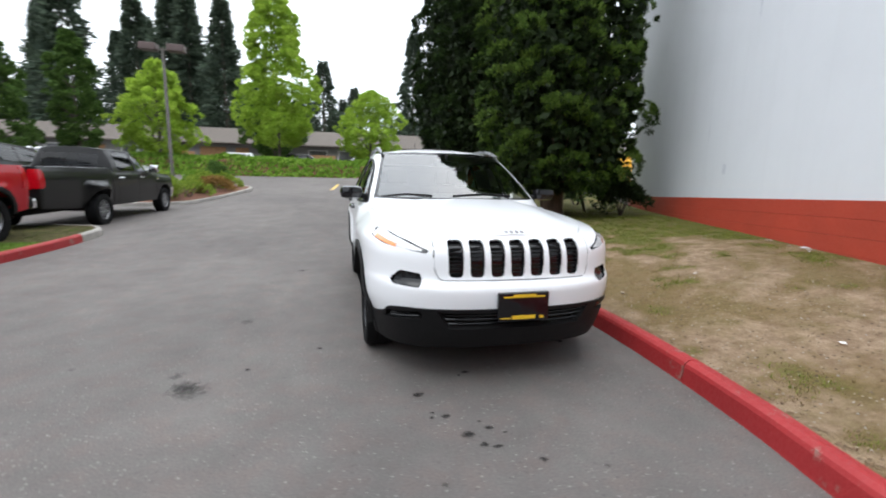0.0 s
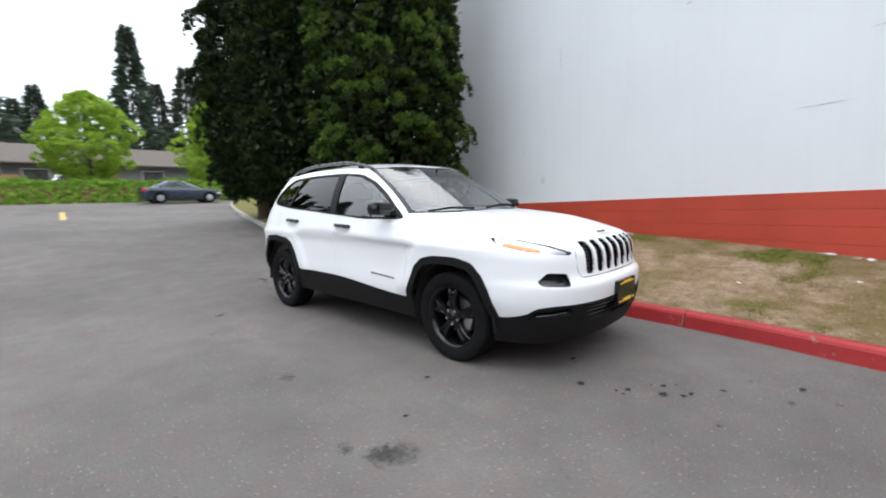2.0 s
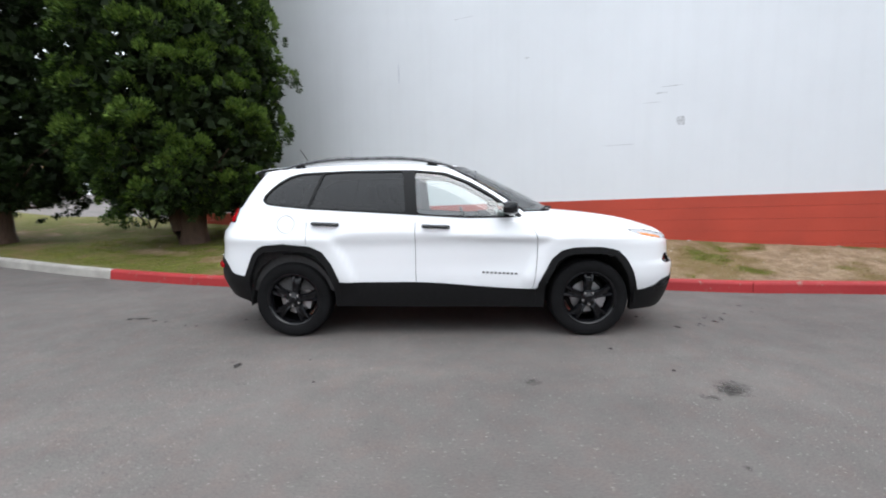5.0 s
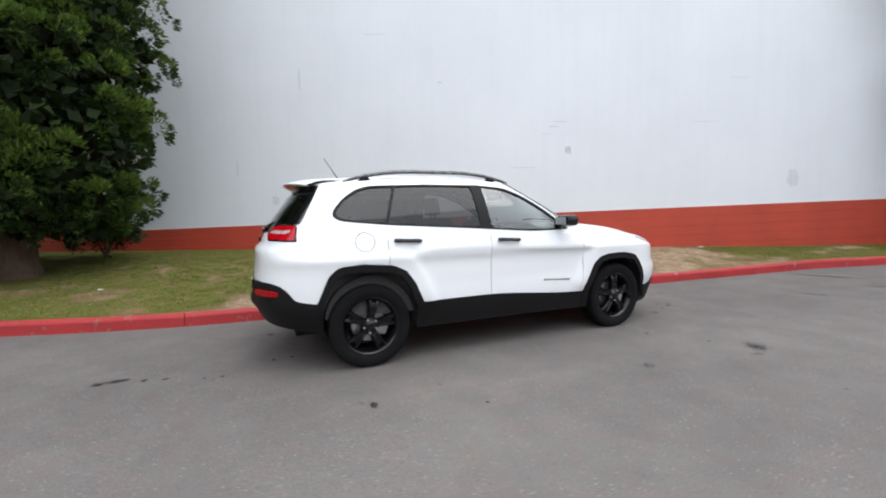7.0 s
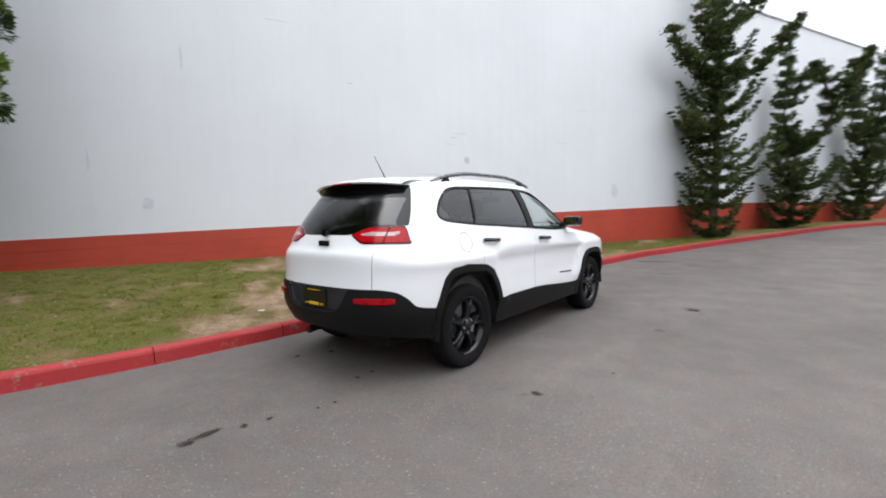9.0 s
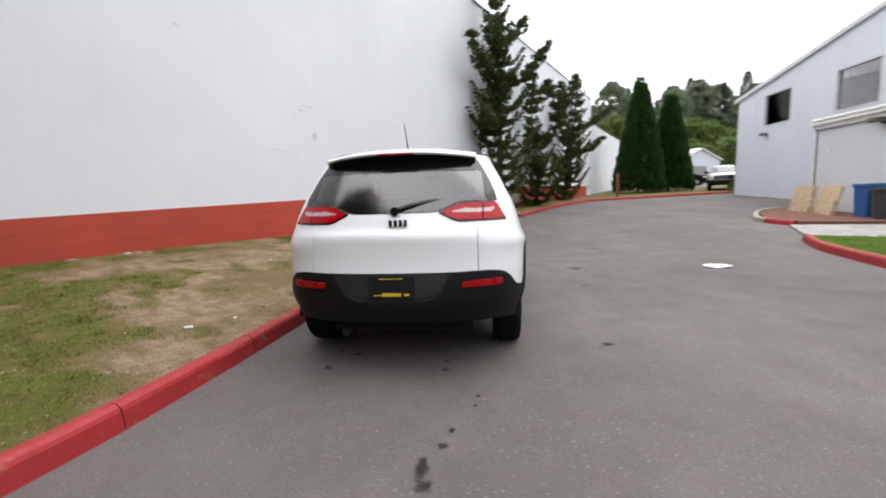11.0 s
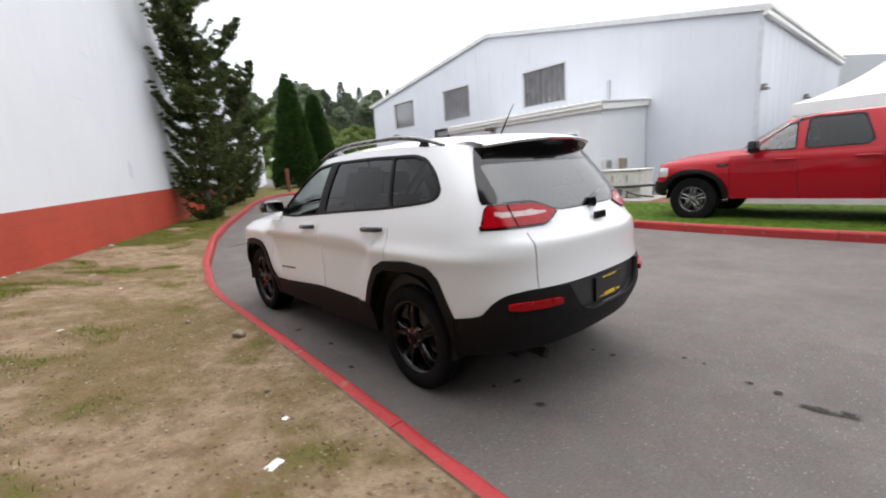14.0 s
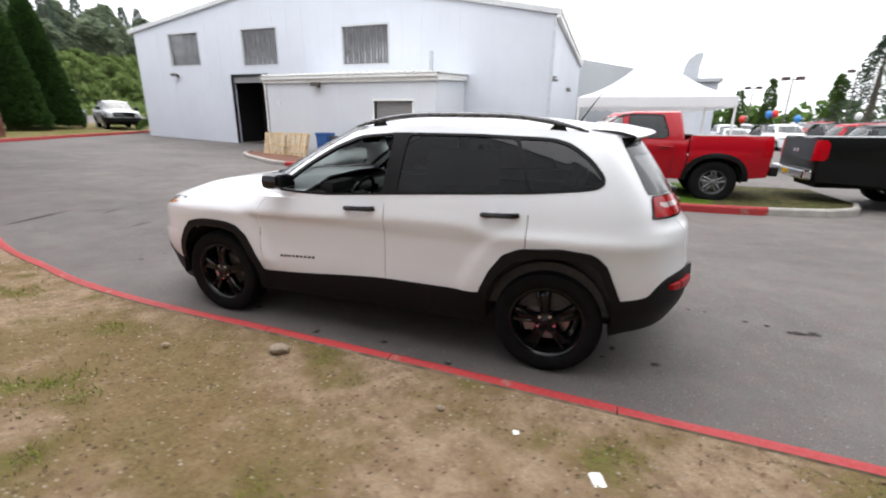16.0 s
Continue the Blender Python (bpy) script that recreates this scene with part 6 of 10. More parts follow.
    # panel gaps
    gaps = [lambda p: 1.0 if abs(p.x) < 0.5 else p.y - door_front(p.z), lambda p: 1.0 if abs(p.x) < 0.5 else p.y - 0.215, lambda p: 1.0 if abs(p.x) < 0.5 else p.y - 1.185,
            lambda p: 1.0 if p.y < 1.6 else abs(p.x) - 0.575 - 0.015 * (1 - p.z), lambda p: abs(poly_distance(p.x, p.z, GRILLE)) if p.y < -1.9 and p.z < 0.93 else 1.0]
    fuel = lambda p: 1.0 if p.x > -0.5 else math.hypot(p.y - 1.372, p.z - 1.048) - 0.078
    strips = []
    for g in gaps + [fuel]:
        cut(low, lambda p: g(p) - 0.0028)
        cut(low, lambda p: g(p) + 0.0028)
        strips.append(take(low, lambda p: abs(g(p)) < 0.0028))
    for side in (0.0028, -0.0028):
        cut(house, lambda p: fuel(p) - side)
    strips.append(take(house, lambda p: abs(fuel(p)) < 0.0028))
    for s in strips:
        for sgn in (1, -1):
            one = take(s, lambda p: p.x * sgn > 0)
            if one.faces:
                part("panel_gap", sink(one, 0.012, False), GAP_DARK, car)
            else:
                one.free()
        s.free()
    part("fuel_flap", rim(take(low, lambda p: fuel(p) < 0), 0.01), PAINT_WHITE, car, "", skin)
    part("tailgate_panel", rim(take(low, lambda p: p.y > 1.9 and gaps[3](p) < 0), 0.012), PAINT_WHITE, car, "white tailgate", skin)
    part("front_bumper", rim(take(low, lambda p: p.y < -1.72), 0.012), PAINT_WHITE, car, "white bumper and grille face", skin)
    for sgn in (1, -1):
        part("fender", rim(take(low, lambda p: p.x * sgn > 0 and p.y < door_front(p.z)), 0.012), PAINT_WHITE, car, "", skin)
        door = part("front_door", rim(take(low, lambda p: p.x * sgn > 0 and p.y < 0.215), 0.012), PAINT_WHITE, car, "", skin)
        handle(door, sgn, 0.030, 1.014)
        badge_bars(door, sgn)
        door = part("rear_door", rim(take(low, lambda p: p.x * sgn > 0 and p.y < 1.185), 0.012), PAINT_WHITE, car, "", skin)
        handle(door, sgn, 1.014, 1.046)
        part("quarter_panel", rim(take(low, lambda p: p.x * sgn > 0), 0.012), PAINT_WHITE, car, "", skin)
    low.free()

    # ---- bonnet
    bonnet = cap_sheet(loop, crown, 2.3, y_to=-0.50)
    line = curve_of([(-2.1, 0.46), (-1.8, 0.640), (-1.4, 0.735), (-0.9, 0.790), (-0.5, 0.80)])
    hg = lambda p: abs(p.x) - line(p.y)
    cut(bonnet, lambda p: hg(p) - 0.0028)
    cut(bonnet, lambda p: hg(p) + 0.0028)
    for sgn in (1, -1):
        part("panel_gap", sink(take(bonnet, lambda p: abs(hg(p)) < 0.0028 and p.x * sgn > 0), 0.012, False), GAP_DARK, car)
    for sgn in (1, -1):
        part("fender_top", rim(take(bonnet, lambda p: hg(p) > 0 and p.x * sgn > 0), 0.01), PAINT_WHITE, car, "", True)
    for v in bonnet.verts:
        a = abs(v.co.x)
        v.co.z += 0.012 * math.exp(-((a - 0.40) / 0.10) ** 2) * smoothstep(-2.05, -1.6, v.co.y) - 0.006 * math.exp(-((a - 0.58) / 0.08) ** 2) * smoothstep(-2.0, -1.6, v.co.y)
    part("bonnet", rim(bonnet, 0.012), PAINT_WHITE, car, "white bonnet", True)

    # ---- glasshouse
    for f in (dlo_value, pane_value(0), pane_value(1), pane_value(2), screen_value(0.0), screen_value(0.028), rear_black, rear_pane, tail_value):
        cut(house, f)
    labels = ("clear front door window", "dark privacy glass", "dark quarter window")
    for k in range(3):
        f = pane_value(k)
        for sgn in (1, -1):
            pane = take(house, lambda p: p.x * sgn > 0 and f(p) < 0)
            if k == 0 and sgn == 1:
                pane.free()  # the driver's window is wound down
                continue
            part("side_window", push(pane, -0.006), GLASS_CLEAR if k == 0 else GLASS_DARK, car, labels[k], skin)
    for sgn in (1, -1):
        part("window_trim", rim(push(take(house, lambda p: p.x * sgn > 0 and dlo_value(p) < 0), 0.003), 0.02), PLASTIC, car, "black window surround", skin)
    f = screen_value(0.028)
    part("windscreen", take(house, lambda p: f(p) < 0), glass_mat("windscreen_glass", (0.50, 0.56, 0.54), ior=2.3), car, "clear windscreen", skin)
    f2 = screen_value(0.0)
    part("windscreen_border", push(take(house, lambda p: f2(p) < 0), -0.002), GLOSS_BLACK, car, "", skin)
    for sgn in (1, -1):
        tl = take(house, lambda p: p.x * sgn > 0 and tail_value(p) < 0)
        lens = lambda p: max(abs(p.z - 1.137) - 0.006 - 0.009 * smoothstep(0.36, 0.5, abs(p.x)), abs(abs(p.x) - 0.535) - 0.14)
        cut(tl, lens)
        cut(tl, lambda p: tail_value(p) + 0.009)
        for edge in (0.604, 0.612):
            cut(tl, lambda p: abs(p.x) - edge)
        part("lamp_gap", sink(take(tl, lambda p: abs(abs(p.x) - 0.608) < 0.004), 0.004, False), GLOSS_BLACK, car, "dark split of the tail light", skin)
        part("lamp_surround", rim(push(take(tl, lambda p: tail_value(p) > -0.009), 0.006), 0.02), GLOSS_BLACK, car, "black edge of the tail light", skin)
        part("reversing_lamp", push(take(tl, lambda p: lens(p) < 0), 0.010), LENS_PINK, car, "pale clear band of the tail light", skin)
        part("tail_light", rim(push(tl, 0.012), 0.03), LENS_RED, car, "red wraparound tail light", skin)
    part("rear_window", take(house, lambda p: rear_black(p) < 0 and rear_pane(p) < 0), glass_mat("rear_window_glass", (0.045, 0.045, 0.047), 0.16, 2.0), car, "dark rear window", skin)
    part("rear_pillar_trim", push(take(house, lambda p: rear_black(p) < 0), 0.002), GLOSS_BLACK, car, "gloss black pillar trim", skin)
    part("pillar_frame", rim(house, 0.012), PAINT_WHITE, car, "white pillars and roof sides", skin)
    part("roof", rim(cap_sheet(top, roof_c, 2.2), 0.012), PAINT_WHITE, car, "white roof", True)

    # ---- spoiler over the rear window
    bm = bmesh.new()
    rows = []
    for i in range(25):
        x = -0.565 + 1.13 * i / 24
        e = (abs(x) / 0.58) ** 2.6
        zc = top_z(x * 0.98, 1.5) + 0.012
        rows.append([bm.verts.new(p) for p in ((x, 1.52 - 0.05 * e, zc), (x, 1.74 - 0.08 * e, zc - 0.016 + 0.004 * e), (x, 1.93 - 0.17 * e, zc - 0.048 + 0.012 * e), (x, 1.955 - 0.18 * e, zc - 0.060 + 0.014 * e),
                                               (x, 1.94 - 0.18 * e, zc - 0.072 + 0.014 * e))])
    for a, b in zip(rows, rows[1:]):
        for k in range(4):
            bm.faces.new((a[k], a[k + 1], b[k + 1], b[k]))
    bmesh.ops.recalc_face_normals(bm, faces=bm.faces[:])
    if sum(f.normal.z for f in bm.faces) < 0:
        bmesh.ops.reverse_faces(bm, faces=bm.faces[:])
    part("spoiler", bm, PAINT_WHITE, car, "white roof spoiler", True)
    bm = bmesh.new()
    rows = []
    for i in range(25):
        x = -0.56 + 1.12 * i / 24
        e = (abs(x) / 0.58) ** 2.6
        zc = top_z(x * 0.98, 1.5) + 0.012
        rows.append([bm.verts.new(p) for p in ((x, 1.935 - 0.18 * e, zc - 0.072 + 0.014 * e), (x, 1.86 - 0.15 * e, zc - 0.110 + 0.006 * e), (x, 1.795 - 0.12 * e, zc - 0.168 - 0.01 * e), (x, 1.70 - 0.1 * e, zc - 0.10 - 0.03 * e))])
    for a, b in zip(rows, rows[1:]):
        for k in range(3):
            bm.faces.new((a[k], a[k + 1], b[k + 1], b[k]))
    part("spoiler_underside", bm, GLOSS_BLACK, car, "black spoiler underside", True)
    part("stop_lamp", box_bm(-0.13, 0.13, 1.945, 1.960, 1.540, 1.550, 0.004), LENS_RED, car, "red high stop lamp")

    # ---- plates, badges, wipers, rails, aerial
    plate = part("number_plate", box_bm(-0.148, 0.180, -2.292, -2.262, 0.450, 0.628, 0.006), GLOSS_BLACK, car, "black dealer plate with yellow bars")
    for box in ((-0.115, 0.150, 0.599, 0.607), (-0.055, 0.09, 0.608, 0.618), (-0.13, -0.07, 0.470, 0.475), (-0.06, 0.09, 0.466, 0.488), (0.12, 0.145, 0.467, 0.483)):
        part("plate_bar", box_bm(box[0], box[1], -2.2965, -2.2925, box[2], box[3]), YELLOW, plate)
    rp = part("number_plate", box_bm(-0.155, 0.155, 2.306, 2.322, 0.575, 0.718, 0.003), GLOSS_BLACK, car, "black dealer plate with yellow bars")
    for box in ((-0.12, -0.075, 0.594, 0.599), (-0.065, 0.065, 0.590, 0.612), (0.085, 0.12, 0.594, 0.608), (-0.08, 0.08, 0.706, 0.711)):
        part("plate_bar", box_bm(-box[1], -box[0], 2.3225, 2.326, box[2], box[3]), YELLOW, rp)
    for sgn in (1, -1):
        bm = bmesh.new()
        pts = []
        for i in range(9):
            b = i / 8
            x = 0.47 + 0.27 * b
            c = ((x / 0.925) ** 2.75)
            y = 1.45 + 0.868 * max(0.0, 1 - c) ** (1 / 2.75)
            pts.append((x, y))
        lo, hi = [], []
        for i, (x, y) in enumerate(pts):
            t = min(1.0, 0.75 + 0.12 * i) * (1.0 if i < 8 else 0.7)
            lo.append(bm.verts.new((sgn * x, y + 0.036, 0.656 - 0.015 * t)))
            hi.append(bm.verts.new((sgn * x, y + 0.034, 0.662 + 0.020 * t)))
        for i in range(8):
            f = bm.faces.new((lo[i], lo[i + 1], hi[i + 1], hi[i]))
        rim_in = bmesh.ops.extrude_face_region(bm, geom=bm.faces[:])
        for v in rim_in["geom"]:
            if isinstance(v, bmesh.types.BMVert):
                v.co.y -= 0.03
        bmesh.ops.recalc_face_normals(bm, faces=bm.faces[:])
        part("rear_reflector", bm, plain("dark_red_reflector", (0.30, 0.004, 0.008), 0.3, vary=0.04, scale=4, spec=0.2), car, "red bumper reflector")
    badge = thing("badge", "", "")
    badge.parent = car
    for k, (x, w) in enumerate(((-0.052, 0.022), (-0.018, 0.022), (0.016, 0.022), (0.05, 0.022))):
        part("badge_bar", box_bm(x - w / 2 - 0.045, x + w / 2 - 0.045, 2.212, 2.232, 1.048, 1.092, 0.004), GLOSS_BLACK, badge)
    front = thing("badge", "", "")
    front.parent = car
    for x in (-0.055, -0.02, 0.015, 0.05):
        bm = bmesh.new()
        add_box(bm, x - 0.011, x + 0.011, -0.014, 0.014, -0.004, 0.004, 0.003, pose(0.02, -2.085, 0.971, 28))
        part("badge_bar", bm, plain("grey_badge", (0.2, 0.2, 0.21), 0.25, 0.8), front)
    bm = bmesh.new()
    add_tube(bm, [(-0.02, 2.165, 1.155), (-0.12, 2.135, 1.185), (-0.28, 2.08, 1.215), (-0.42, 2.03, 1.222)], [0.016, 0.020, 0.014, 0.006], 8, 0.7)
    add_cyl(bm, (-0.02, 2.12, 1.145), (-0.02, 2.195, 1.150), 0.03, 14)
    part("rear_wiper", bm, GLOSS_BLACK, car, "black rear wiper")
    for a, b in (((-0.70, -0.93, 1.150), (-0.30, -1.09, 1.160)), ((-0.12, -1.09, 1.162), (0.42, -1.02, 1.165))):
        bm = bmesh.new()
        a, b = Vector(a), Vector(b)
        add_tube(bm, [a, a.lerp(b, 0.5) + Vector((0, 0, 0.016)), b], [0.008, 0.011, 0.013], 6)
        part("windscreen_wiper", bm, PLASTIC, car, "black windscreen wiper")
    for sgn in (1, -1):
        bm = bmesh.new()
        pts = []
        for i in range(25):
            t = i / 24
            y = -0.12 + 1.60 * t
            lift = 0.055 * (1 - abs(2 * t - 1) ** 3.2)
            pts.append((sgn * (0.628 - 0.012 * t), y, top_z(0.628, y) + 0.004 + lift))
        add_tube(bm, pts, [0.013 + 0.012 * min(1, 8 * min(i, 24 - i) / 24) for i in range(25)], 10, 0.70)
        rail = part("roof_rail", bm, plain("satin_grey_rail", (0.11, 0.11, 0.115), 0.28, 0.5), car, "satin dark grey roof rail", True)
        for y0, y1 in ((0.0, 0.13), (1.24, 1.36)):
            bm = bmesh.new()
            z0, z1 = top_z(0.63, y0), top_z(0.63, y1)
            add_prism(bm, [(y0, z0 - 0.01), (y1, z1 - 0.01), (y1 - 0.03, z1 + 0.035), (y0 + 0.04, z0 + 0.035)], sgn * 0.618, sgn * 0.636, "x", 0.006)
            part("rail_foot", bm, PLASTIC, rail)
    bm = bmesh.new()
    add_tube(bm, [(0, 1.33, 1.600), (0, 1.40, 1.604), (0, 1.47, 1.598)], [0.015, 0.026, 0.012], 8, 0.7)
    aer = part("aerial", bm, PLASTIC, car, "short black roof aerial")
    bm = bmesh.new()
    add_tube(bm, [(0, 1.40, 1.612), (0, 1.47, 1.72), (0, 1.53, 1.81)], [0.006, 0.004, 0.003], 6)
    part("aerial_rod", bm, PLASTIC, aer)

    for sgn in (1, -1):
        bm = bmesh.new()
        add_box(bm, -0.100, 0.105, -0.070, 0.070, -0.055, 0.060, 0.050)
        for v in bm.verts:
            v.co.y += 0.25 * v.co.x * v.co.x * 6 - 0.02
            v.co.z *= 1.0 - 0.8 * max(0, abs(v.co.x) - 0.06)
            v.co = Vector((v.co.x * sgn, v.co.y, v.co.z)) + Vector((sgn * 0.945, -0.60, 1.170))
        if sgn < 0:
            bmesh.ops.reverse_faces(bm, faces=bm.faces[:])
        mir = part("door_mirror", bm, GLOSS_BLACK, car, "black door mirror", True)
        bm = bmesh.new()
        add_box(bm, -0.072, 0.072, -0.003, 0.003, -0.036, 0.040, 0.0, Matrix.Translation((sgn * 0.948, -0.530, 1.172)) @ Matrix.Rotation(sgn * -0.1, 4, "Z"))
        part("mirror_glass", bm, plain("mirror_silver", (0.75, 0.77, 0.78), 0.03, 1.0, vary=0.02), mir)
        bm = bmesh.new()
        add_prism(bm, [(sgn * 0.80, 1.09), (sgn * 0.88, 1.135), (sgn * 0.88, 1.165), (sgn * 0.79, 1.16)], -0.64, -0.57, "y", 0.01)
        part("mirror_arm", bm, PLASTIC, mir)

    # ---- wheels, wells, underside
    for sx in (-1, 1):
        for y in (FRONT_AXLE, REAR_AXLE):
            wheel_build(car, pose(sx * 0.775, y, 0.357), 0.345, 0.225, 0.236, 5, RIM_BLACK, sx, first=1.571 if y < 0 else 0.489, solid=True)
            bm = bmesh.new()
            prof = []
            for i in range(19):
                a = math.pi * i / 18
                prof.append((y + 0.40 * math.cos(a), 0.35 + 0.43 * math.sin(a)))
            prof = [(y + 0.40, 0.31)] + prof + [(y - 0.40, 0.31)]
            rows = [[bm.verts.new((sx * x, p[0], p[1])) for p in prof] for x in (0.52, 0.885)]
            for k in range(len(prof) - 1):
                bm.faces.new((rows[0][k], rows[0][k + 1], rows[1][k + 1], rows[1][k]))
            bm.faces.new(rows[0])
            part("wheel_well", bm, WELL_DARK, car)
    bm = bmesh.new()
    add_box(bm, -0.52, 0.52, -2.05, 1.95, 0.26, 0.42)
    add_box(bm, -0.80, 0.80, -0.92, 0.92, 0.31, 0.42)
    part("underbody", bm, WELL_DARK, car)
    bm = bmesh.new()
    add_tube(bm, [(0.38, 1.6, 0.27), (0.40, 2.0, 0.29), (0.40, 2.10, 0.28)], 0.032, 12)
    part("exhaust_pipe", bm, WELL_DARK, car)
    cabin(car, roof_c, top_z)
    # short tail behind the rear axle
    for ob in car.children_recursive:
        if ob.type == "MESH" and not ob.parent.name.startswith(("wheel", "steering")):
            for v in ob.data.vertices:
                if v.co.y > 1.62:
                    v.co.y = 1.62 + (v.co.y - 1.62) * 0.85
    return car


def handle(door, sgn, y, z):
    x = suv_width(y, z, 0.9)
    bm = bmesh.new()
    pts = [(sgn * (x + 0.004), y - 0.115, z - 0.006), (sgn * (x + 0.028), y - 0.085, z - 0.003), (sgn * (x + 0.036), y, z + 0.002), (sgn * (x + 0.030), y + 0.085, z + 0.005), (sgn * (x + 0.004), y + 0.115, z + 0.006)]
    add_tube(bm, pts, [0.016, 0.018, 0.016, 0.018, 0.016], 8, 1.0)
    part("door_handle", bm, GLOSS_BLACK, door, "black door handle", True)
    bm = bmesh.new()
    n = 20
    ring = [bm.verts.new((sgn * (x + 0.0035), y + 0.075 * math.cos(2 * math.pi * k / n), z - 0.014 + 0.030 * math.sin(2 * math.pi * k / n))) for k in range(n)]
    mid = bm.verts.new((sgn * (x - 0.020), y, z - 0.012))
    for k in range(n):
        bm.faces.new((ring[k], ring[(k + 1) % n], mid))
    part("handle_recess", bm, PAINT_WHITE, door, "", True)


def badge_bars(door, sgn):
    """A model name kept as a row of plain bars."""
    for k in range(9):
        y = -0.685 + 0.036 * k
        z = 0.580 + 0.002 * k
        x = suv_width(y, z, 0.4)
        bm = bmesh.new()
        add_box(bm, min(sgn * (x - 0.012), sgn * (x + 0.004)), max(sgn * (x - 0.012), sgn * (x + 0.004)), y, y + 0.022, z, z + 0.016)
        part("badge_bar", bm, plain("grey_badge", (0.12, 0.12, 0.12), 0.3, 0.6), door)


def seat_build(car, x, y, w, wide=False):
    s = thing("seat", "", "")
    s.parent = car
    bm = bmesh.new()
    add_box(bm, x - w / 2, x + w / 2, y - 0.26, y + 0.26, 0.52, 0.70, 0.06)
    part("seat_cushion", bm, SEAT, s, "", True)
    bm = bmesh.new()
    add_box(bm, -w / 2, w / 2, -0.08, 0.08, 0.0, 0.58, 0.06, Matrix.Translation((x, y + 0.24, 0.66)) @ Matrix.Rotation(-0.28, 4, "X"))
    part("seat_back", bm, SEAT, s, "", True)
    for dx in ((-0.42, 0.42) if wide else (0,)):
        bm = bmesh.new()
        add_box(bm, -0.13, 0.13, -0.045, 0.045, 0.0, 0.17, 0.04, Matrix.Translation((x + dx, y + 0.415, 1.25)) @ Matrix.Rotation(-0.2, 4, "X"))
        add_cyl(bm, (x + dx - 0.05, y + 0.41, 1.16), (x + dx - 0.05, y + 0.42, 1.28), 0.008, 6)
        add_cyl(bm, (x + dx + 0.05, y + 0.41, 1.16), (x + dx + 0.05, y + 0.42, 1.28), 0.008, 6)
        part("headrest", bm, SEAT, s, "", True)


def cabin(car, roof_c, top_z):
    """What shows through the windows."""
    bm = bmesh.new()
    add_box(bm, -0.78, 0.78, -0.85, 1.70, 0.42, 0.46)
    add_box(bm, -0.82, -0.77, -0.80, 1.75, 0.44, 1.06)
    add_box(bm, 0.77, 0.82, -0.80, 1.75, 0.44, 1.06)
    add_box(bm, -0.66, 0.66, 1.62, 1.95, 0.46, 0.98)
    part("cabin_trim", bm, SEAT, car, "dark cabin lining")
    bm = bmesh.new()
    prof = [(-0.93, 1.06), (-0.80, 1.090), (-0.58, 1.085), (-0.47, 1.045), (-0.44, 0.97), (-0.50, 0.86), (-0.56, 0.70), (-0.60, 0.46), (-1.0, 0.46)]
    add_prism(bm, prof, -0.71, 0.71, "x", 0.012)
    dash = part("dashboard", bm, DASH, car, "grey dashboard")
    bm = bmesh.new()
    add_box(bm, 0.20, 0.56, -0.62, -0.40, 1.03, 1.125, 0.035)
    part("instrument_hood", bm, SEAT, dash, "", True)
    bm = bmesh.new()
    add_box(bm, -0.14, 0.14, -0.47, -0.415, 0.80, 1.03, 0.02)
    part("centre_screen", bm, GLOSS_BLACK, dash)
    for x in (-0.62, 0.62, -0.2, 0.2):
        bm = bmesh.new()
        add_box(bm, x - 0.05, x + 0.05, -0.46, -0.425, 0.96, 1.02, 0.01)
        part("air_vent", bm, GLOSS_BLACK, dash)
    st = thing("steering_wheel", "", "")
    st.parent = car
    st.matrix_local = Matrix.Translation((0.37, -0.27, 0.985)) @ Matrix.Rotation(radians(-24), 4, "X")
    bm = bmesh.new()
    ring = [(0.185 * math.cos(2 * math.pi * k / 36), 0.0, 0.185 * math.sin(2 * math.pi * k / 36)) for k in range(37)]
    add_tube(bm, ring, 0.016, 8, caps=False)
    part("wheel_rim", bm, GLOSS_BLACK, st, "", True)
    bm = bmesh.new()
    add_box(bm, -0.075, 0.075, -0.04, 0.02, -0.06, 0.05, 0.02)
    part("wheel_hub", bm, SEAT, st)
    for a in (0.0, math.pi, -math.pi / 2):
        bm = bmesh.new()
        add_box(bm, 0.06, 0.18, -0.015, 0.008, -0.02, 0.02, 0.005, Matrix.Rotation(-a, 4, "Y"))
        part("wheel_spoke", bm, DASH, st)
    bm = bmesh.new()
    add_cyl(bm, (0.37, -0.50, 0.90), (0.37, -0.27, 0.985), 0.04, 10)
    part("steering_column", bm, SEAT, car)
    for x in (-0.37, 0.37):
        seat_build(car, x, 0.15, 0.50)
    seat_build(car, 0.0, 1.02, 1.25, True)
    bm = bmesh.new()
    add_box(bm, -0.13, 0.13, -0.37, -0.33, 1.415, 1.485, 0.015)
    add_cyl(bm, (0, -0.35, 1.48), (0, -0.36, 1.55), 0.012, 8)
    part("inside_mirror", bm, GLOSS_BLACK, car)
    bm = bmesh.new()
    rows = []
    for i in range(16):
        y = -0.12 + 1.8 * i / 15
        rows.append([bm.verts.new((x, y, top_z(abs(x), y) - 0.045)) for x in (-0.60, -0.4, -0.2, 0, 0.2, 0.4, 0.60)])
    for a, b in zip(rows, rows[1:]):
        for k in range(6):
            bm.faces.new((a[k], b[k], b[k + 1], a[k + 1]))
    part("headliner", bm, LINER, car, "pale headliner")
    bm = bmesh.new()
    v = [bm.verts.new(p) for p in ((0.795, 0.47, 1.19), (0.795, 0.98, 1.215), (0.715, 0.96, 1.43), (0.715, 0.47, 1.43))]
    bm.faces.new(v)
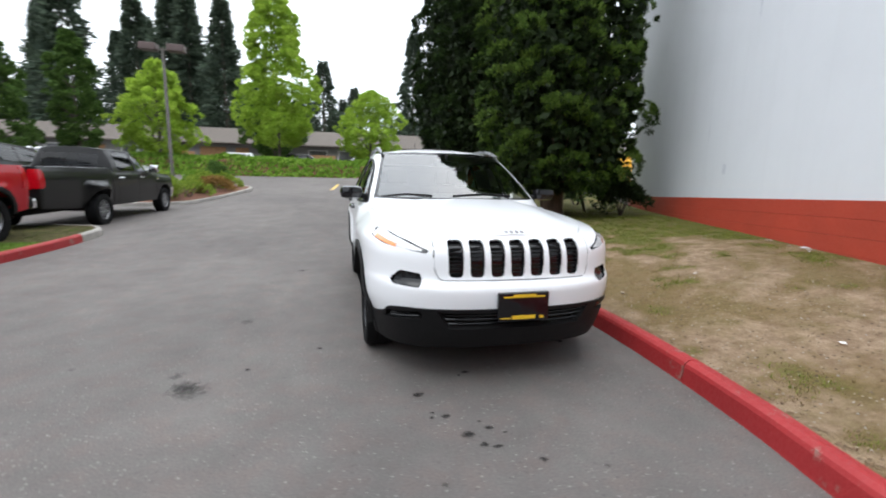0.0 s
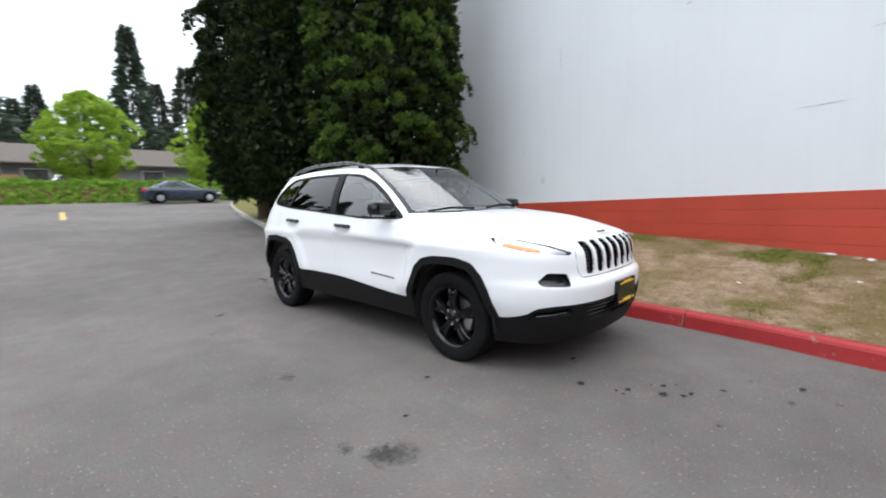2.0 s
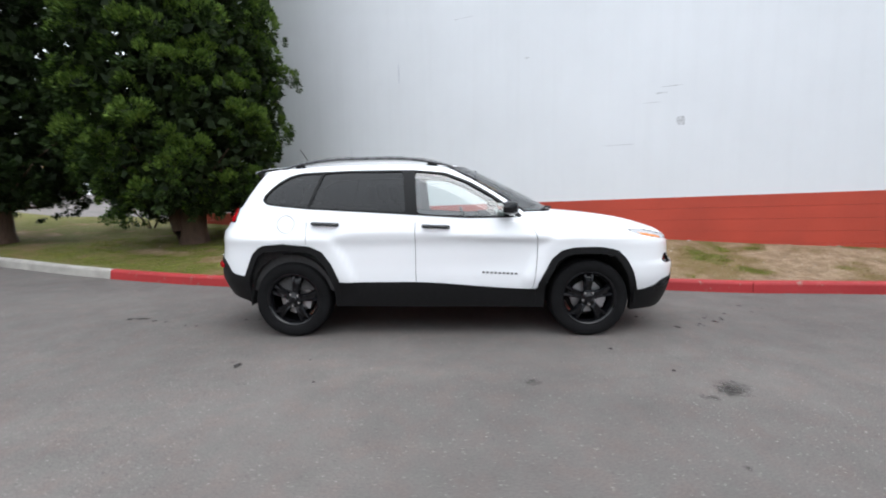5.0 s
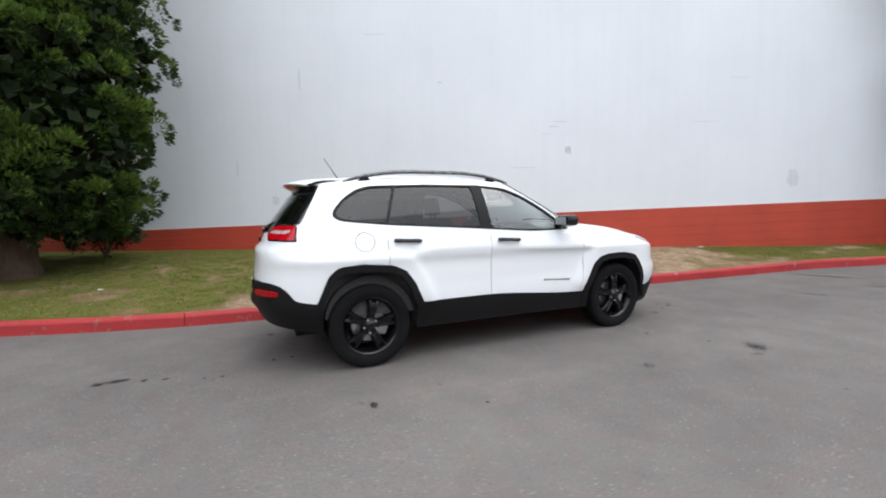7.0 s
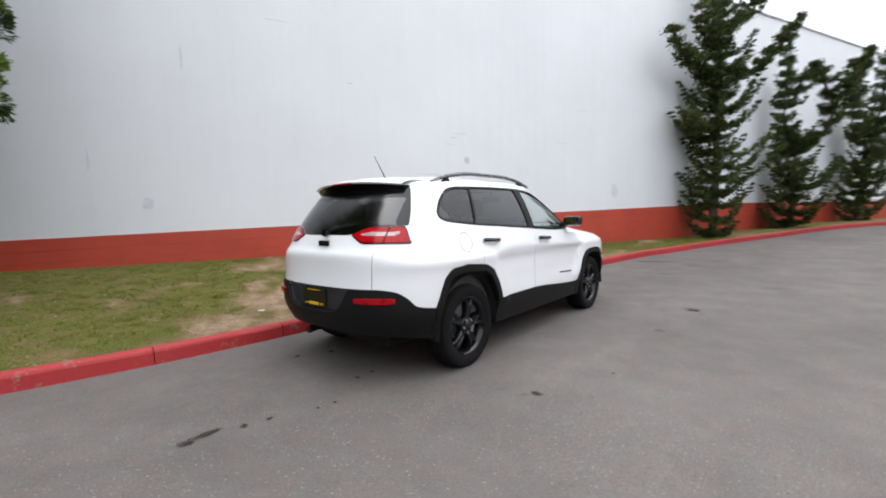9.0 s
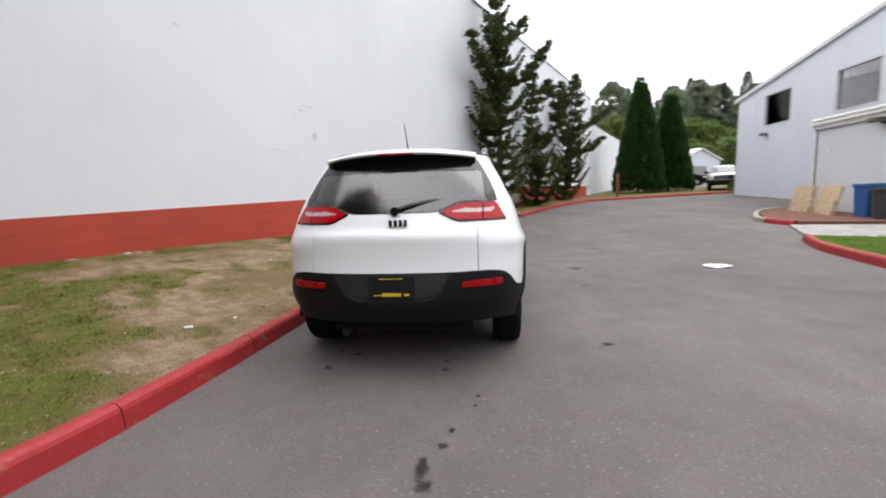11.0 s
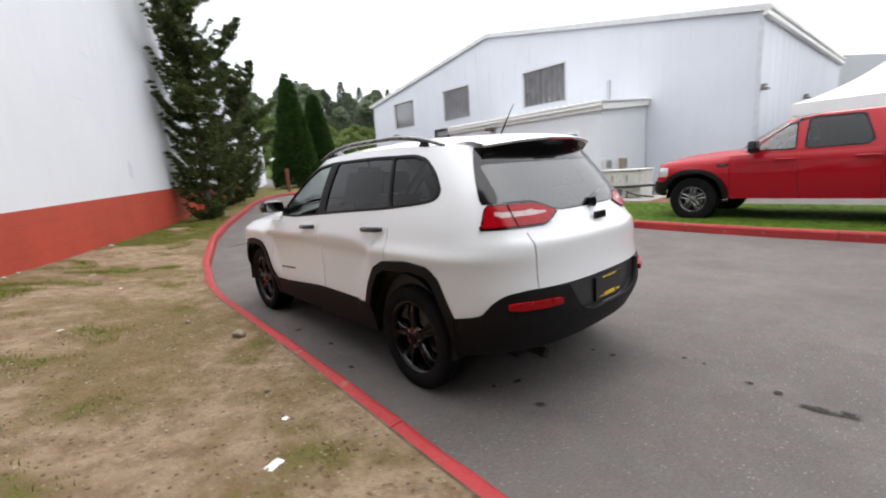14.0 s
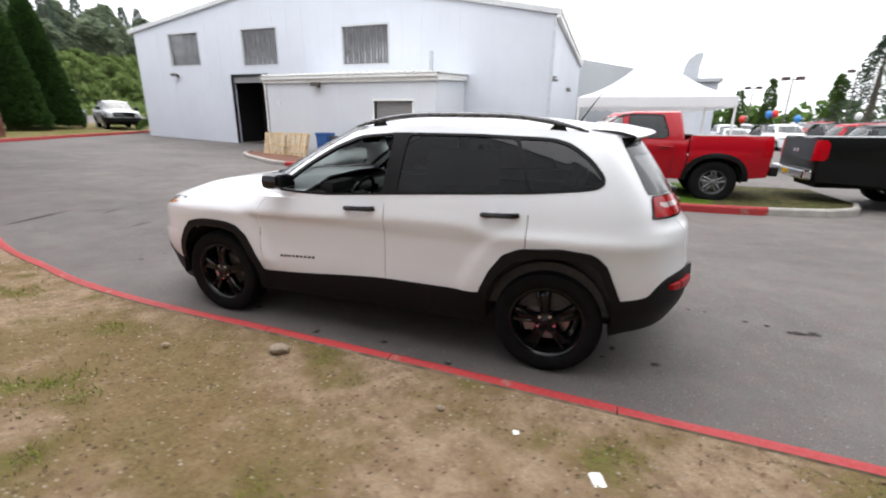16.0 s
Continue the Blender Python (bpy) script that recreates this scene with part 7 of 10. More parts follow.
    part("window_sticker", bm, plain("sticker_back", (0.36, 0.36, 0.35), 0.8, vary=0.08), car, "price sheet stuck behind the dark rear door glass")
    bm = bmesh.new()
    v = [bm.verts.new(p) for p in ((-0.80, 1.40, 1.235), (-0.80, 1.45, 1.24), (-0.792, 1.45, 1.27), (-0.792, 1.40, 1.265))]
    bm.faces.new(v)
    part("small_label", bm, PAPER, car)


suv()

# ---- trees and shrubs ----
def fast_quads(name, verts, material, parent=None):
    """A mesh of loose quads from an (n, 4, 3) array."""
    n = len(verts)
    me = bpy.data.meshes.new(name)
    me.vertices.add(4 * n)
    me.vertices.foreach_set("co", np.asarray(verts, np.float32).ravel())
    me.loops.add(4 * n)
    me.loops.foreach_set("vertex_index", np.arange(4 * n, dtype=np.int32))
    me.polygons.add(n)
    me.polygons.foreach_set("loop_start", np.arange(0, 4 * n, 4, dtype=np.int32))
    me.update(calc_edges=True)
    me.materials.append(material)
    ob = new(name, me)
    ob.parent = parent
    return ob


def leaf_quads(rnd, at, along, size, width=0.55, bend=0.25):
    """Pointed leaves at places, running along given ways."""
    n = len(at)
    along = along / np.maximum(np.linalg.norm(along, axis=1, keepdims=True), 1e-6)
    other = rnd.normal(size=(n, 3))
    side = np.cross(along, other)
    side /= np.maximum(np.linalg.norm(side, axis=1, keepdims=True), 1e-6)
    up = np.cross(side, along)
    s = np.asarray(size).reshape(-1, 1) * np.ones((n, 1))
    mid = at + along * s * 0.5 + up * s * bend * 0.5
    return np.stack([at, mid + side * s * width * 0.5, at + along * s, mid - side * s * width * 0.5], 1)


def clump_leaves(rnd, centres, radius, out, per, size, width=0.5, flat=0.75, tip=0.8):
    """Leaves that fill round clumps, pointing out of them."""
    m = len(centres)
    c = np.repeat(centres, per, 0)
    r = np.repeat(np.asarray(radius).reshape(-1, 1) * np.ones((m, 1)), per, 0)
    o = np.repeat(out, per, 0)
    d = rnd.normal(size=(m * per, 3))
    d /= np.linalg.norm(d, axis=1, keepdims=True)
    back = (d * o).sum(1) < -0.35
    d[back] *= -1
    rad = rnd.uniform(0.55, 1.0, size=(m * per, 1))
    at = c + d * r * rad * np.array([1, 1, flat])
    along = d * 0.8 + o * tip + rnd.normal(size=d.shape) * 0.45
    return leaf_quads(rnd, at, along, rnd.uniform(0.6, 1.25, m * per) * size, width)


def trunk_mesh(bm, pts, radii, seg=10):
    add_tube(bm, pts, radii, seg)
    for v in bm.verts:
        v.co += Vector((noise.noise(v.co * 3), noise.noise(v.co * 3 + Vector((5, 0, 0))), 0)) * 0.03
    return bm


def column_tree(name, label, x, y, z, R, H, seed, clumps, per, foot=0.9, stems=2, leaf=0.085, sprays=CYPRESS):
    """A dense columnar cypress with puffy sprays over a dark inside."""
    rnd = np.random.RandomState(seed)
    t = thing(name, label, "tree", pose(x, y, z), "columnar cypresses by the wall")
    for k in range(stems):
        bm = bmesh.new()
        a = rnd.uniform(0, 6.28)
        r0 = 0.16 if k else 0.24
        o = Vector((math.cos(a), math.sin(a), 0)) * (0.28 if k else 0.0)
        trunk_mesh(bm, [o * 1.0 + Vector((0, 0, -0.25)), o * 0.9 + Vector((0, 0, 0.25)), o * 1.6 + Vector((0, 0, 1.2)), o * 2.2 + Vector((0, 0, 3.5)), o * 2.4 + Vector((0, 0, H * 0.8))], [r0 * 1.5, r0 * 1.1, r0, r0 * 0.8, 0.04])
        part("trunk", bm, BARK_RED, t, "reddish fibrous trunk", True)
    prof = curve_of([(0.0, 0.62), (0.05, 0.86), (0.2, 1.0), (0.5, 0.97), (0.72, 0.84), (0.9, 0.50), (1.0, 0.08)])
    # brush-like puffs of sprays that stand off the crown, with deep gaps between them
    h = rnd.uniform(0, 1, clumps) ** 1.15
    a = rnd.uniform(0, 2 * np.pi, clumps)
    r = np.array([prof(v) for v in h]) * R
    lump = np.array([noise.noise(Vector((math.cos(q) * 1.9, math.sin(q) * 1.9, w * 6.0 + seed))) for q, w in zip(a, h)])
    rr = r * (0.82 + 0.22 * lump) * rnd.uniform(0.70, 1.0, clumps)
    c = np.stack([rr * np.cos(a), rr * np.sin(a), foot + h * (H - foot)], 1)
    out = np.stack([np.cos(a), np.sin(a), rnd.uniform(0.35, 0.95, clumps)], 1)
    out /= np.linalg.norm(out, axis=1, keepdims=True)
    tufts = 13
    size = np.repeat(rnd.uniform(0.22, 0.44, clumps), tufts)
    o2 = np.repeat(out, tufts, 0) * 0.9 + rnd.normal(size=(clumps * tufts, 3)) * 0.62
    o2 /= np.linalg.norm(o2, axis=1, keepdims=True)
    c2 = np.repeat(c, tufts, 0) + o2 * size[:, None] * rnd.uniform(0.75, 1.0, (clumps * tufts, 1))
    # upward tufts count as young: light from above is put in their colour
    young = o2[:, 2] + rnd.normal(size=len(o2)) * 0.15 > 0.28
    for name, pick, mt, words in (("crown", young, sprays[0], "scaly sprays facing up, light from above put in their green"), ("shade_sprays", ~young, sprays[1], "scaly sprays facing out and down, shade put in their deep green")):
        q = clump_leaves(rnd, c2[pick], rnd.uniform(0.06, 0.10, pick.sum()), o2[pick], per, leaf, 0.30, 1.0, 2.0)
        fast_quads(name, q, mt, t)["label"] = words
    # the inside: filler sprays, the shade put in their near-black green
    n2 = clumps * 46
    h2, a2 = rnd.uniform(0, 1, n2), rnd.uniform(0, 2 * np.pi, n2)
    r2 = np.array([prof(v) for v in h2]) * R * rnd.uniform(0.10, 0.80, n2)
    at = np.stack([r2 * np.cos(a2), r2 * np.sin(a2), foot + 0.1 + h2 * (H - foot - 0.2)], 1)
    inner = fast_quads("inner_sprays", leaf_quads(rnd, at, rnd.normal(size=(n2, 3)), rnd.uniform(0.16, 0.30, n2), 0.6), CROWN_SHADE_BUSH, t)
    inner["label"] = "near-black filler sprays inside the crown, shade put in their colour"
    for k in range(10):
        bm = bmesh.new()
        ang, z0 = rnd.uniform(0, 6.28), rnd.uniform(0.7, 2.2)
        e = Vector((math.cos(ang), math.sin(ang), 0))
        trunk_mesh(bm, [e * 0.15 + Vector((0, 0, z0)), e * 0.8 + Vector((0, 0, z0 + 0.05)), e * 1.5 + Vector((0, 0, z0 + 0.5))], [0.045, 0.03, 0.012], 6)
        part("limb", bm, BARK_RED, t)
    return t


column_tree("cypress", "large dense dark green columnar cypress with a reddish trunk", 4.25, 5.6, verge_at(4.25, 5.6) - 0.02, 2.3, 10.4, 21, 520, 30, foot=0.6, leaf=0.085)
column_tree("cypress", "dense columnar cypress, its shade put in the dark green, trunk bare below", 3.75, 9.5, verge_at(3.75, 9.5) - 0.02, 2.1, 12.0, 22, 440, 20, foot=0.75, leaf=0.11, sprays=CYPRESS_SHADED)
column_tree("cypress", "dense columnar cypress, its shade put in the dark green, trunk bare below", 3.75, 12.9, verge_at(3.75, 12.9) - 0.02, 2.15, 12.0, 23, 440, 20, foot=0.85, leaf=0.11, sprays=CYPRESS_SHADED)


def low_shrub(name, label, x, y, z, r, h, seed, material, per=140, clumps=26, leaf=0.07):
    rnd = np.random.RandomState(seed)
    t = thing(name, label, "shrub", pose(x, y, z))
    a, u = rnd.uniform(0, 6.28, clumps), rnd.uniform(0, 1, clumps) ** 0.6
    c = np.stack([r * 0.75 * u * np.cos(a), r * 0.75 * u * np.sin(a), h * (0.25 + 0.6 * (1 - u ** 2) * rnd.uniform(0.6, 1, clumps))], 1)
    out = c / np.linalg.norm(c, axis=1, keepdims=True)
    fast_quads("foliage", clump_leaves(rnd, c, rnd.uniform(0.25, 0.4, clumps) * min(r, 1.0), out, per, leaf), material, t)
    bm = bmesh.new()
    for k in range(5):
        q = rnd.uniform(0, 6.28)
        add_tube(bm, [(0, 0, -0.05), (0.2 * r * math.cos(q), 0.2 * r * math.sin(q), h * 0.35), (0.5 * r * math.cos(q), 0.5 * r * math.sin(q), h * 0.7)], [0.02, 0.015, 0.006], 5)
    part("stem", bm, BARK_GREY, t)
    return t


low_shrub("shrub", "low dark green bush at the cypress foot", 5.6, 6.3, 0.55, 1.2, 1.5, 31, CROWN_SHADE_BUSH, 150, 46, 0.09)
low_shrub("shrub", "low dark green bush at the cypress foot", 5.75, 4.9, 0.55, 0.7, 0.9, 32, CROWN_SHADE_BUSH, 150, 30, 0.08)
low_shrub("shrub", "low dark green bush at the cypress foot", 6.4, 8.2, 0.55, 1.2, 1.0, 33, POPLAR)


def twisted_juniper(label, s, off, seed, stems, arms):
    """A juniper by the wall: stems and arms as (x, y, z) lines, x along the wall, y away from it; flat pads of sprays with upturned tips."""
    rnd = np.random.RandomState(seed)
    p = wall_point(s, off)
    z = wall_foot(s) - 0.05
    t = thing("juniper", label, "tree", pose(p.x, p.y, z, 0, 0, 90 - 22.7), "junipers by the wall")
    at, along, size = [], [], []

    def pad(q, d, ln, thick):
        """One branch of sprays from q along d, drooping, then turned up at its tip."""
        n = max(3, int(ln / 0.07))
        for i in range(n):
            g = (i + 0.5) / n
            c = q + d * ln * g + np.array([0, 0, ln * (0.55 * g * g - 0.18 * math.sin(3.1 * g))])
            wide = thick * (1.25 - 0.95 * g)
            k = 24
            o = rnd.normal(size=(k, 3)) * np.array([wide, wide, wide * 0.26])
            at.append(c + o)
            along.append(d * 0.9 + np.array([0, 0, 0.15 + 0.75 * g]) + rnd.normal(size=(k, 3)) * 0.55)
            size.append(rnd.uniform(0.06, 0.13, k))

    def run(line, reach, dense, limb):
        line = [np.array(v, float) for v in line]
        bm = bmesh.new()
        m = len(line)
        trunk_mesh(bm, [tuple(v) for v in line], [limb * (1 - 0.85 * i / (m - 1)) + 0.008 for i in range(m)], 7)
        part("limb", bm, BARK_GREY, t)
        total = sum(np.linalg.norm(b - a) for a, b in zip(line, line[1:]))
        n = int(total * dense)
        for i in range(n):
            f = (i + rnd.uniform(0, 1)) / n
            f = min(0.999, max(0.0, (round(f * total / 0.40) + rnd.normal() * 0.16) * 0.40 / total))
            k = min(m - 2, int(f * (m - 1)))
            u = f * (m - 1) - k
            q = line[k] * (1 - u) + line[k + 1] * u
            a = rnd.uniform(0, 6.283)
            d = np.array([math.cos(a), math.sin(a), 0.0])
            room = off - 0.1 + q[1]
            ln = reach(f) * rnd.uniform(0.4, 1.25)
            if d[1] < 0:
                ln = min(ln, max(0.15, room / max(0.05, -d[1])))
            pad(q, d, ln, 0.095)

    for line, wide, slim in stems:
        prof = curve_of([(0.0, wide * 0.30), (0.10, wide * 0.72), (0.24, wide), (0.45, wide * 0.85), (0.7, wide * 0.5), (1.0, slim)])
        run(line, prof, 22, 0.13)
    for line in arms:
        prof = curve_of([(0.0, 0.38), (0.6, 0.30), (1.0, 0.12)])
        run(line, prof, 20, 0.05)
    q = leaf_quads(rnd, np.concatenate(at), np.concatenate(along), np.concatenate(size), 0.38)
    fast_quads("crown", q, JUNIPER, t)["label"] = "dark green layered sprays with upturned tips"
    return t


twisted_juniper("tall dark green juniper with raised side arms against the wall", -10.7, 0.75, 41,
                [([(0, 0, -0.2), (0.05, 0.1, 2), (-0.1, 0.05, 4.2), (0.05, 0.1, 6.2), (0, 0, 8.3)], 1.3, 0.3)],
                [[(0, 0, 4.9), (0.8, 0.1, 4.95), (1.6, 0.05, 5.3), (2.0, 0, 6.0)], [(0, 0.2, 4.6), (-0.8, 0.7, 5.0), (-1.2, 1.1, 5.6), (-1.5, 1.5, 6.3)], [(0, 0, 5.7), (0.8, 0.2, 6.0), (1.1, 0.2, 6.6)],
                 [(0, 0.1, 3.3), (1.0, 0.2, 3.2), (1.6, 0.2, 3.7)], [(0, 0.1, 6.2), (-0.6, 0.5, 6.5), (-0.9, 0.8, 7.1)]])
twisted_juniper("forked dark green juniper with twisted arms by the wall", -15.3, 0.7, 42,
                [([(0, 0, -0.2), (0.05, 0.1, 1.2), (0, 0.1, 2.4), (0.1, 0.1, 3.4)], 1.35, 0.5)],
                [[(0, 0.1, 2.8), (0.5, 0.0, 3.6), (0.7, 0, 4.6), (0.5, 0, 5.4), (0.6, 0, 6.3)], [(0.3, 0.1, 4.4), (0.2, 0.3, 5.2), (-0.4, 0.4, 5.6)], [(0, 0.2, 2.8), (-0.8, 0.6, 3.5), (-0.9, 0.9, 4.6), (-1.4, 1.2, 5.4), (-1.7, 1.4, 6.1)],
                 [(-0.8, 0.8, 4.2), (-0.5, 0.6, 5.2), (-0.2, 0.5, 5.7)], [(0.4, 0, 1.8), (0.9, 0, 2.6), (1.0, 0, 3.3)]])
twisted_juniper("dark green juniper with long bent side arms by the wall", -20.4, 0.7, 44,
                [([(0, 0, -0.2), (-0.05, 0.1, 1.5), (-0.3, 0.3, 3.0), (-0.6, 0.4, 4.8), (-0.9, 0.5, 6.9)], 1.2, 0.25)],
                [[(-0.3, 0.2, 3.6), (0.4, 0.1, 4.6), (0.5, 0, 5.8), (0.9, 0, 6.4)], [(-0.3, 0.3, 2.6), (-1.2, 1.1, 3.0), (-2.0, 1.7, 3.7)], [(-0.5, 0.4, 4.0), (-1.5, 1.2, 4.5), (-2.4, 1.9, 5.3)], [(-0.2, 0.2, 3.0), (0.8, 0.1, 3.6), (1.1, 0.1, 4.6), (1.0, 0, 5.3)]])


def cone_thuja(label, x, y, z, R, H, seed, per=46, clumps=1250):
    rnd = np.random.RandomState(seed)
    t = thing("thuja", label, "tree", pose(x, y, z), "clipped thujas")
    bm = bmesh.new()
    trunk_mesh(bm, [(0, 0, -0.1), (0, 0, 0.6), (0, 0, H * 0.7)], [0.12, 0.1, 0.03], 8)
    part("trunk", bm, BARK_GREY, t)
    h, a = 1 - (1 - rnd.uniform(0, 1, clumps)) ** 0.62, rnd.uniform(0, 6.283, clumps)
    r = R * np.clip((1 - h) ** 0.85, 0.02, 1) * np.minimum(1, 0.90 + h * 2) * rnd.uniform(0.86, 1.02, clumps)
    c = np.stack([r * np.cos(a), r * np.sin(a), 0.15 + h * H], 1)
    out = np.stack([np.cos(a), np.sin(a), np.full(clumps, 1.2)], 1)
    out /= np.linalg.norm(out, axis=1, keepdims=True)
    fast_quads("crown", clump_leaves(rnd, c, 0.30, out, per, 0.20, 0.4, 1.0, 1.2), THUJA, t)["label"] = "smooth dense dark green cone"
    return t


for k, (x, y, r, h) in enumerate(((-11.4, -30.1, 1.7, 8.2), (-14.2, -31.8, 1.65, 7.2))):
    cone_thuja("tall clipped cone of dark green thuja beside the kerb", x, y, ground_z(x, y) + 0.1, r, h, 50 + k)


def leafy_tree(label, m, R, H, foot, seed, material, clumps, per, leaf, shape, group="street trees", bare_top=False):
    rnd = np.random.RandomState(seed)
    t = thing("leafy_tree", label, "tree", m, group)
    bm = bmesh.new()
    trunk_mesh(bm, [(0, 0, -0.2), (0.03, 0, foot), (0.0, 0.04, foot + (H - foot) * 0.5), (0, 0, H * 0.95)], [0.2, 0.15, 0.09, 0.02], 9)
    part("trunk", bm, BARK_GREY, t, "grey bark", True)
    prof = curve_of(shape)
    h = rnd.uniform(0, 1, clumps)
    a = rnd.uniform(0, 6.283, clumps)
    edge = np.array([prof(v) for v in h]) * R
    lump = np.array([noise.noise(Vector((math.cos(q) * 1.3, math.sin(q) * 1.3, w * 4.0 + seed))) for q, w in zip(a, h)])
    r = edge * (0.80 + 0.6 * lump) * rnd.uniform(0.25, 1.0, clumps) ** 0.45
    c = np.stack([r * np.cos(a), r * np.sin(a), foot + h * (H - foot)], 1)
    out = np.stack([np.cos(a), np.sin(a), np.full(clumps, 0.35)], 1)
    out /= np.linalg.norm(out, axis=1, keepdims=True)
    fast_quads("crown", clump_leaves(rnd, c, rnd.uniform(0.2, 0.5, clumps) * max(0.5, R / 3.2), out, per, leaf, 0.65, 0.6, 0.5), material, t)
    for k in range(9):
        ang, f = rnd.uniform(0, 6.28), rnd.uniform(0.05, 0.6)
        z0 = foot + (H - foot) * f
        e = Vector((math.cos(ang), math.sin(ang), 0)) * R * prof(min(1, f + 0.15)) * 0.75
        bm = bmesh.new()
        trunk_mesh(bm, [(0, 0, z0), tuple(e * 0.5 + Vector((0, 0, z0 + 0.35 * R))), tuple(e + Vector((0, 0, z0 + 0.6 * R)))], [0.06, 0.04, 0.012], 6)
        part("limb", bm, BARK_GREY, t)
    return t


PYRAMID = [(0.0, 0.45), (0.12, 0.95), (0.3, 1.0), (0.6, 0.72), (0.85, 0.36), (1.0, 0.05)]
OVAL = [(0.0, 0.35), (0.2, 0.9), (0.45, 1.0), (0.75, 0.75), (1.0, 0.1)]


for k, (label, x, y, R, H, foot, mt, n, per, leaf, shape) in enumerate((
        ("tall fresh-green pyramid tree behind the ivy bank", -6.9, 37.0, 3.4, 16.5, 2.6, MAPLE, 900, 60, 0.22, PYRAMID),
        ("young fresh-green maple behind the planted island", -15.2, 33.5, 3.1, 8.2, 1.6, MAPLE, 480, 60, 0.19, PYRAMID),
        ("young fresh-green maple with wispy top shoots", 1.2, 36.5, 3.0, 7.4, 1.4, MAPLE, 420, 60, 0.19, OVAL),
        ("young fresh-green maple with wispy top shoots", 10.2, 39.0, 3.0, 8.2, 1.4, MAPLE, 420, 60, 0.19, OVAL),
        ("mid-green spreading tree behind parked cars", -24.0, 30.0, 2.6, 10.5, 0.8, POPLAR, 420, 60, 0.24, PYRAMID),
        ("slim mid-green column tree behind parked cars", -19.6, 31.5, 1.6, 9.5, 0.8, POPLAR, 420, 60, 0.20, OVAL),
        ("mid-green spreading tree behind parked cars", -30.5, 34.0, 4.0, 12.0, 1.5, POPLAR, 300, 60, 0.30, OVAL),
        ("mid-green spreading tree behind parked cars", -9.0, 48.0, 3.6, 9.0, 1.5, POPLAR, 260, 60, 0.32, OVAL),
        ("yellowish green street tree beyond the cypresses", 15.5, 38.5, 2.6, 9.5, 1.5, MAPLE, 400, 60, 0.19, PYRAMID))):
    leafy_tree(label, pose(x, y, ground_z(x, y)), R, H, foot, 70 + k, mt, n, per, leaf, shape)


def spruce_mesh(seed, H, R, n):
    """A ragged conifer: drooping sprays in tiers."""
    rnd = np.random.RandomState(seed)
    h = rnd.uniform(0.04, 1, n) ** 0.9
    tier = np.round(h * 30) / 30 + rnd.normal(size=n) * 0.006
    a = rnd.uniform(0, 6.283, n)
    gaps = np.array([noise.noise(Vector((math.cos(q) * 2.0, math.sin(q) * 2.0, w * 14 + seed))) for q, w in zip(a, tier)])
    r = 1.35 * R * (1 - h) ** 0.9 * (0.72 + 0.85 * gaps) * rnd.uniform(0.15, 1.0, n) ** 0.6 + 0.1
    at = np.stack([r * np.cos(a), r * np.sin(a), H * tier - 0.12 * r], 1)
    along = np.stack([np.cos(a), np.sin(a), rnd.uniform(-0.55, 0.15, n)], 1) + rnd.normal(size=(n, 3)) * 0.25
    return leaf_quads(rnd, at, along, rnd.uniform(0.5, 1.15, n) * H / 21, 0.30, 0.1)


def spruce(label, m, seed, H, R, n=6000, group="conifers in the distance", needles=SPRUCE):
    t = thing("conifer", label, "tree", m, group)
    fast_quads("crown", spruce_mesh(seed, H, R, n), needles, t)
    bm = bmesh.new()
    add_tube(bm, [(0, 0, -0.5), (0, 0, H * 0.5), (0, 0, H * 0.98)], [0.32, 0.2, 0.03], 7)
    part("trunk", bm, BARK_GREY, t)
    return t


spruces = [spruce("tall dark ragged conifer in the distance", pose(-52, 66, 3.1), 81, 26, 4.6), spruce("tall dark ragged conifer in the distance", pose(-40, 70, 3.1), 82, 29, 4.8),
           spruce("tall dark ragged conifer in the distance", pose(-27, 72, 3.1), 83, 27, 4.4), spruce("small dark conifer in the distance", pose(-8, 78, 3.1), 84, 13, 3.2)]
rnd_far = random.Random(5)
far_spots = [(-47, 78), (-35, 80), (-63, 74), (-38, 92), (-54, 90), (-70, 66), (-22, 84), (-75, 84), (-18, 92), (-30, 98), (-66, 98), (-84, 72), (-48, 104), (-90, 92), (-60, 84), (-24, 70), (-78, 60)]
for x, y in far_spots:
    copy_thing(spruces[rnd_far.randrange(3)], pose(x, y, 3.0, 0, 0, rnd_far.uniform(0, 360)) @ Matrix.Scale(rnd_far.uniform(0.8, 1.1), 4))
for x, y, s in ((-1.5, 80, 1.0), (5, 86, 0.9), (11, 82, 0.85), (-13, 88, 0.9), (26, 84, 0.95), (32, 90, 1.1), (38, 82, 1.0), (20, 96, 1.1), (-4, 100, 1.1), (-4.5, 70, 1.3), (0.5, 76, 1.1), (14, 74, 1.25), (17, 70, 1.4), (46, 92, 1.2), (54, 80, 1.2)):
    copy_thing(spruces[3], pose(x, y, 3.0, 0, 0, rnd_far.uniform(0, 360)) @ Matrix.Scale(s, 4))
for x, y, s in ((-25.5, 72, 0.9), (-18.2, 66, 0.88), (9.6, 66, 0.78), (19.5, 66, 0.85), (25, 74, 0.7), (44, 70, 0.8), (60, 62, 0.8)):
    copy_thing(spruces[2], pose(x, y, 3.0, 0, 0, rnd_far.uniform(0, 360)) @ Matrix.Scale(s, 4))


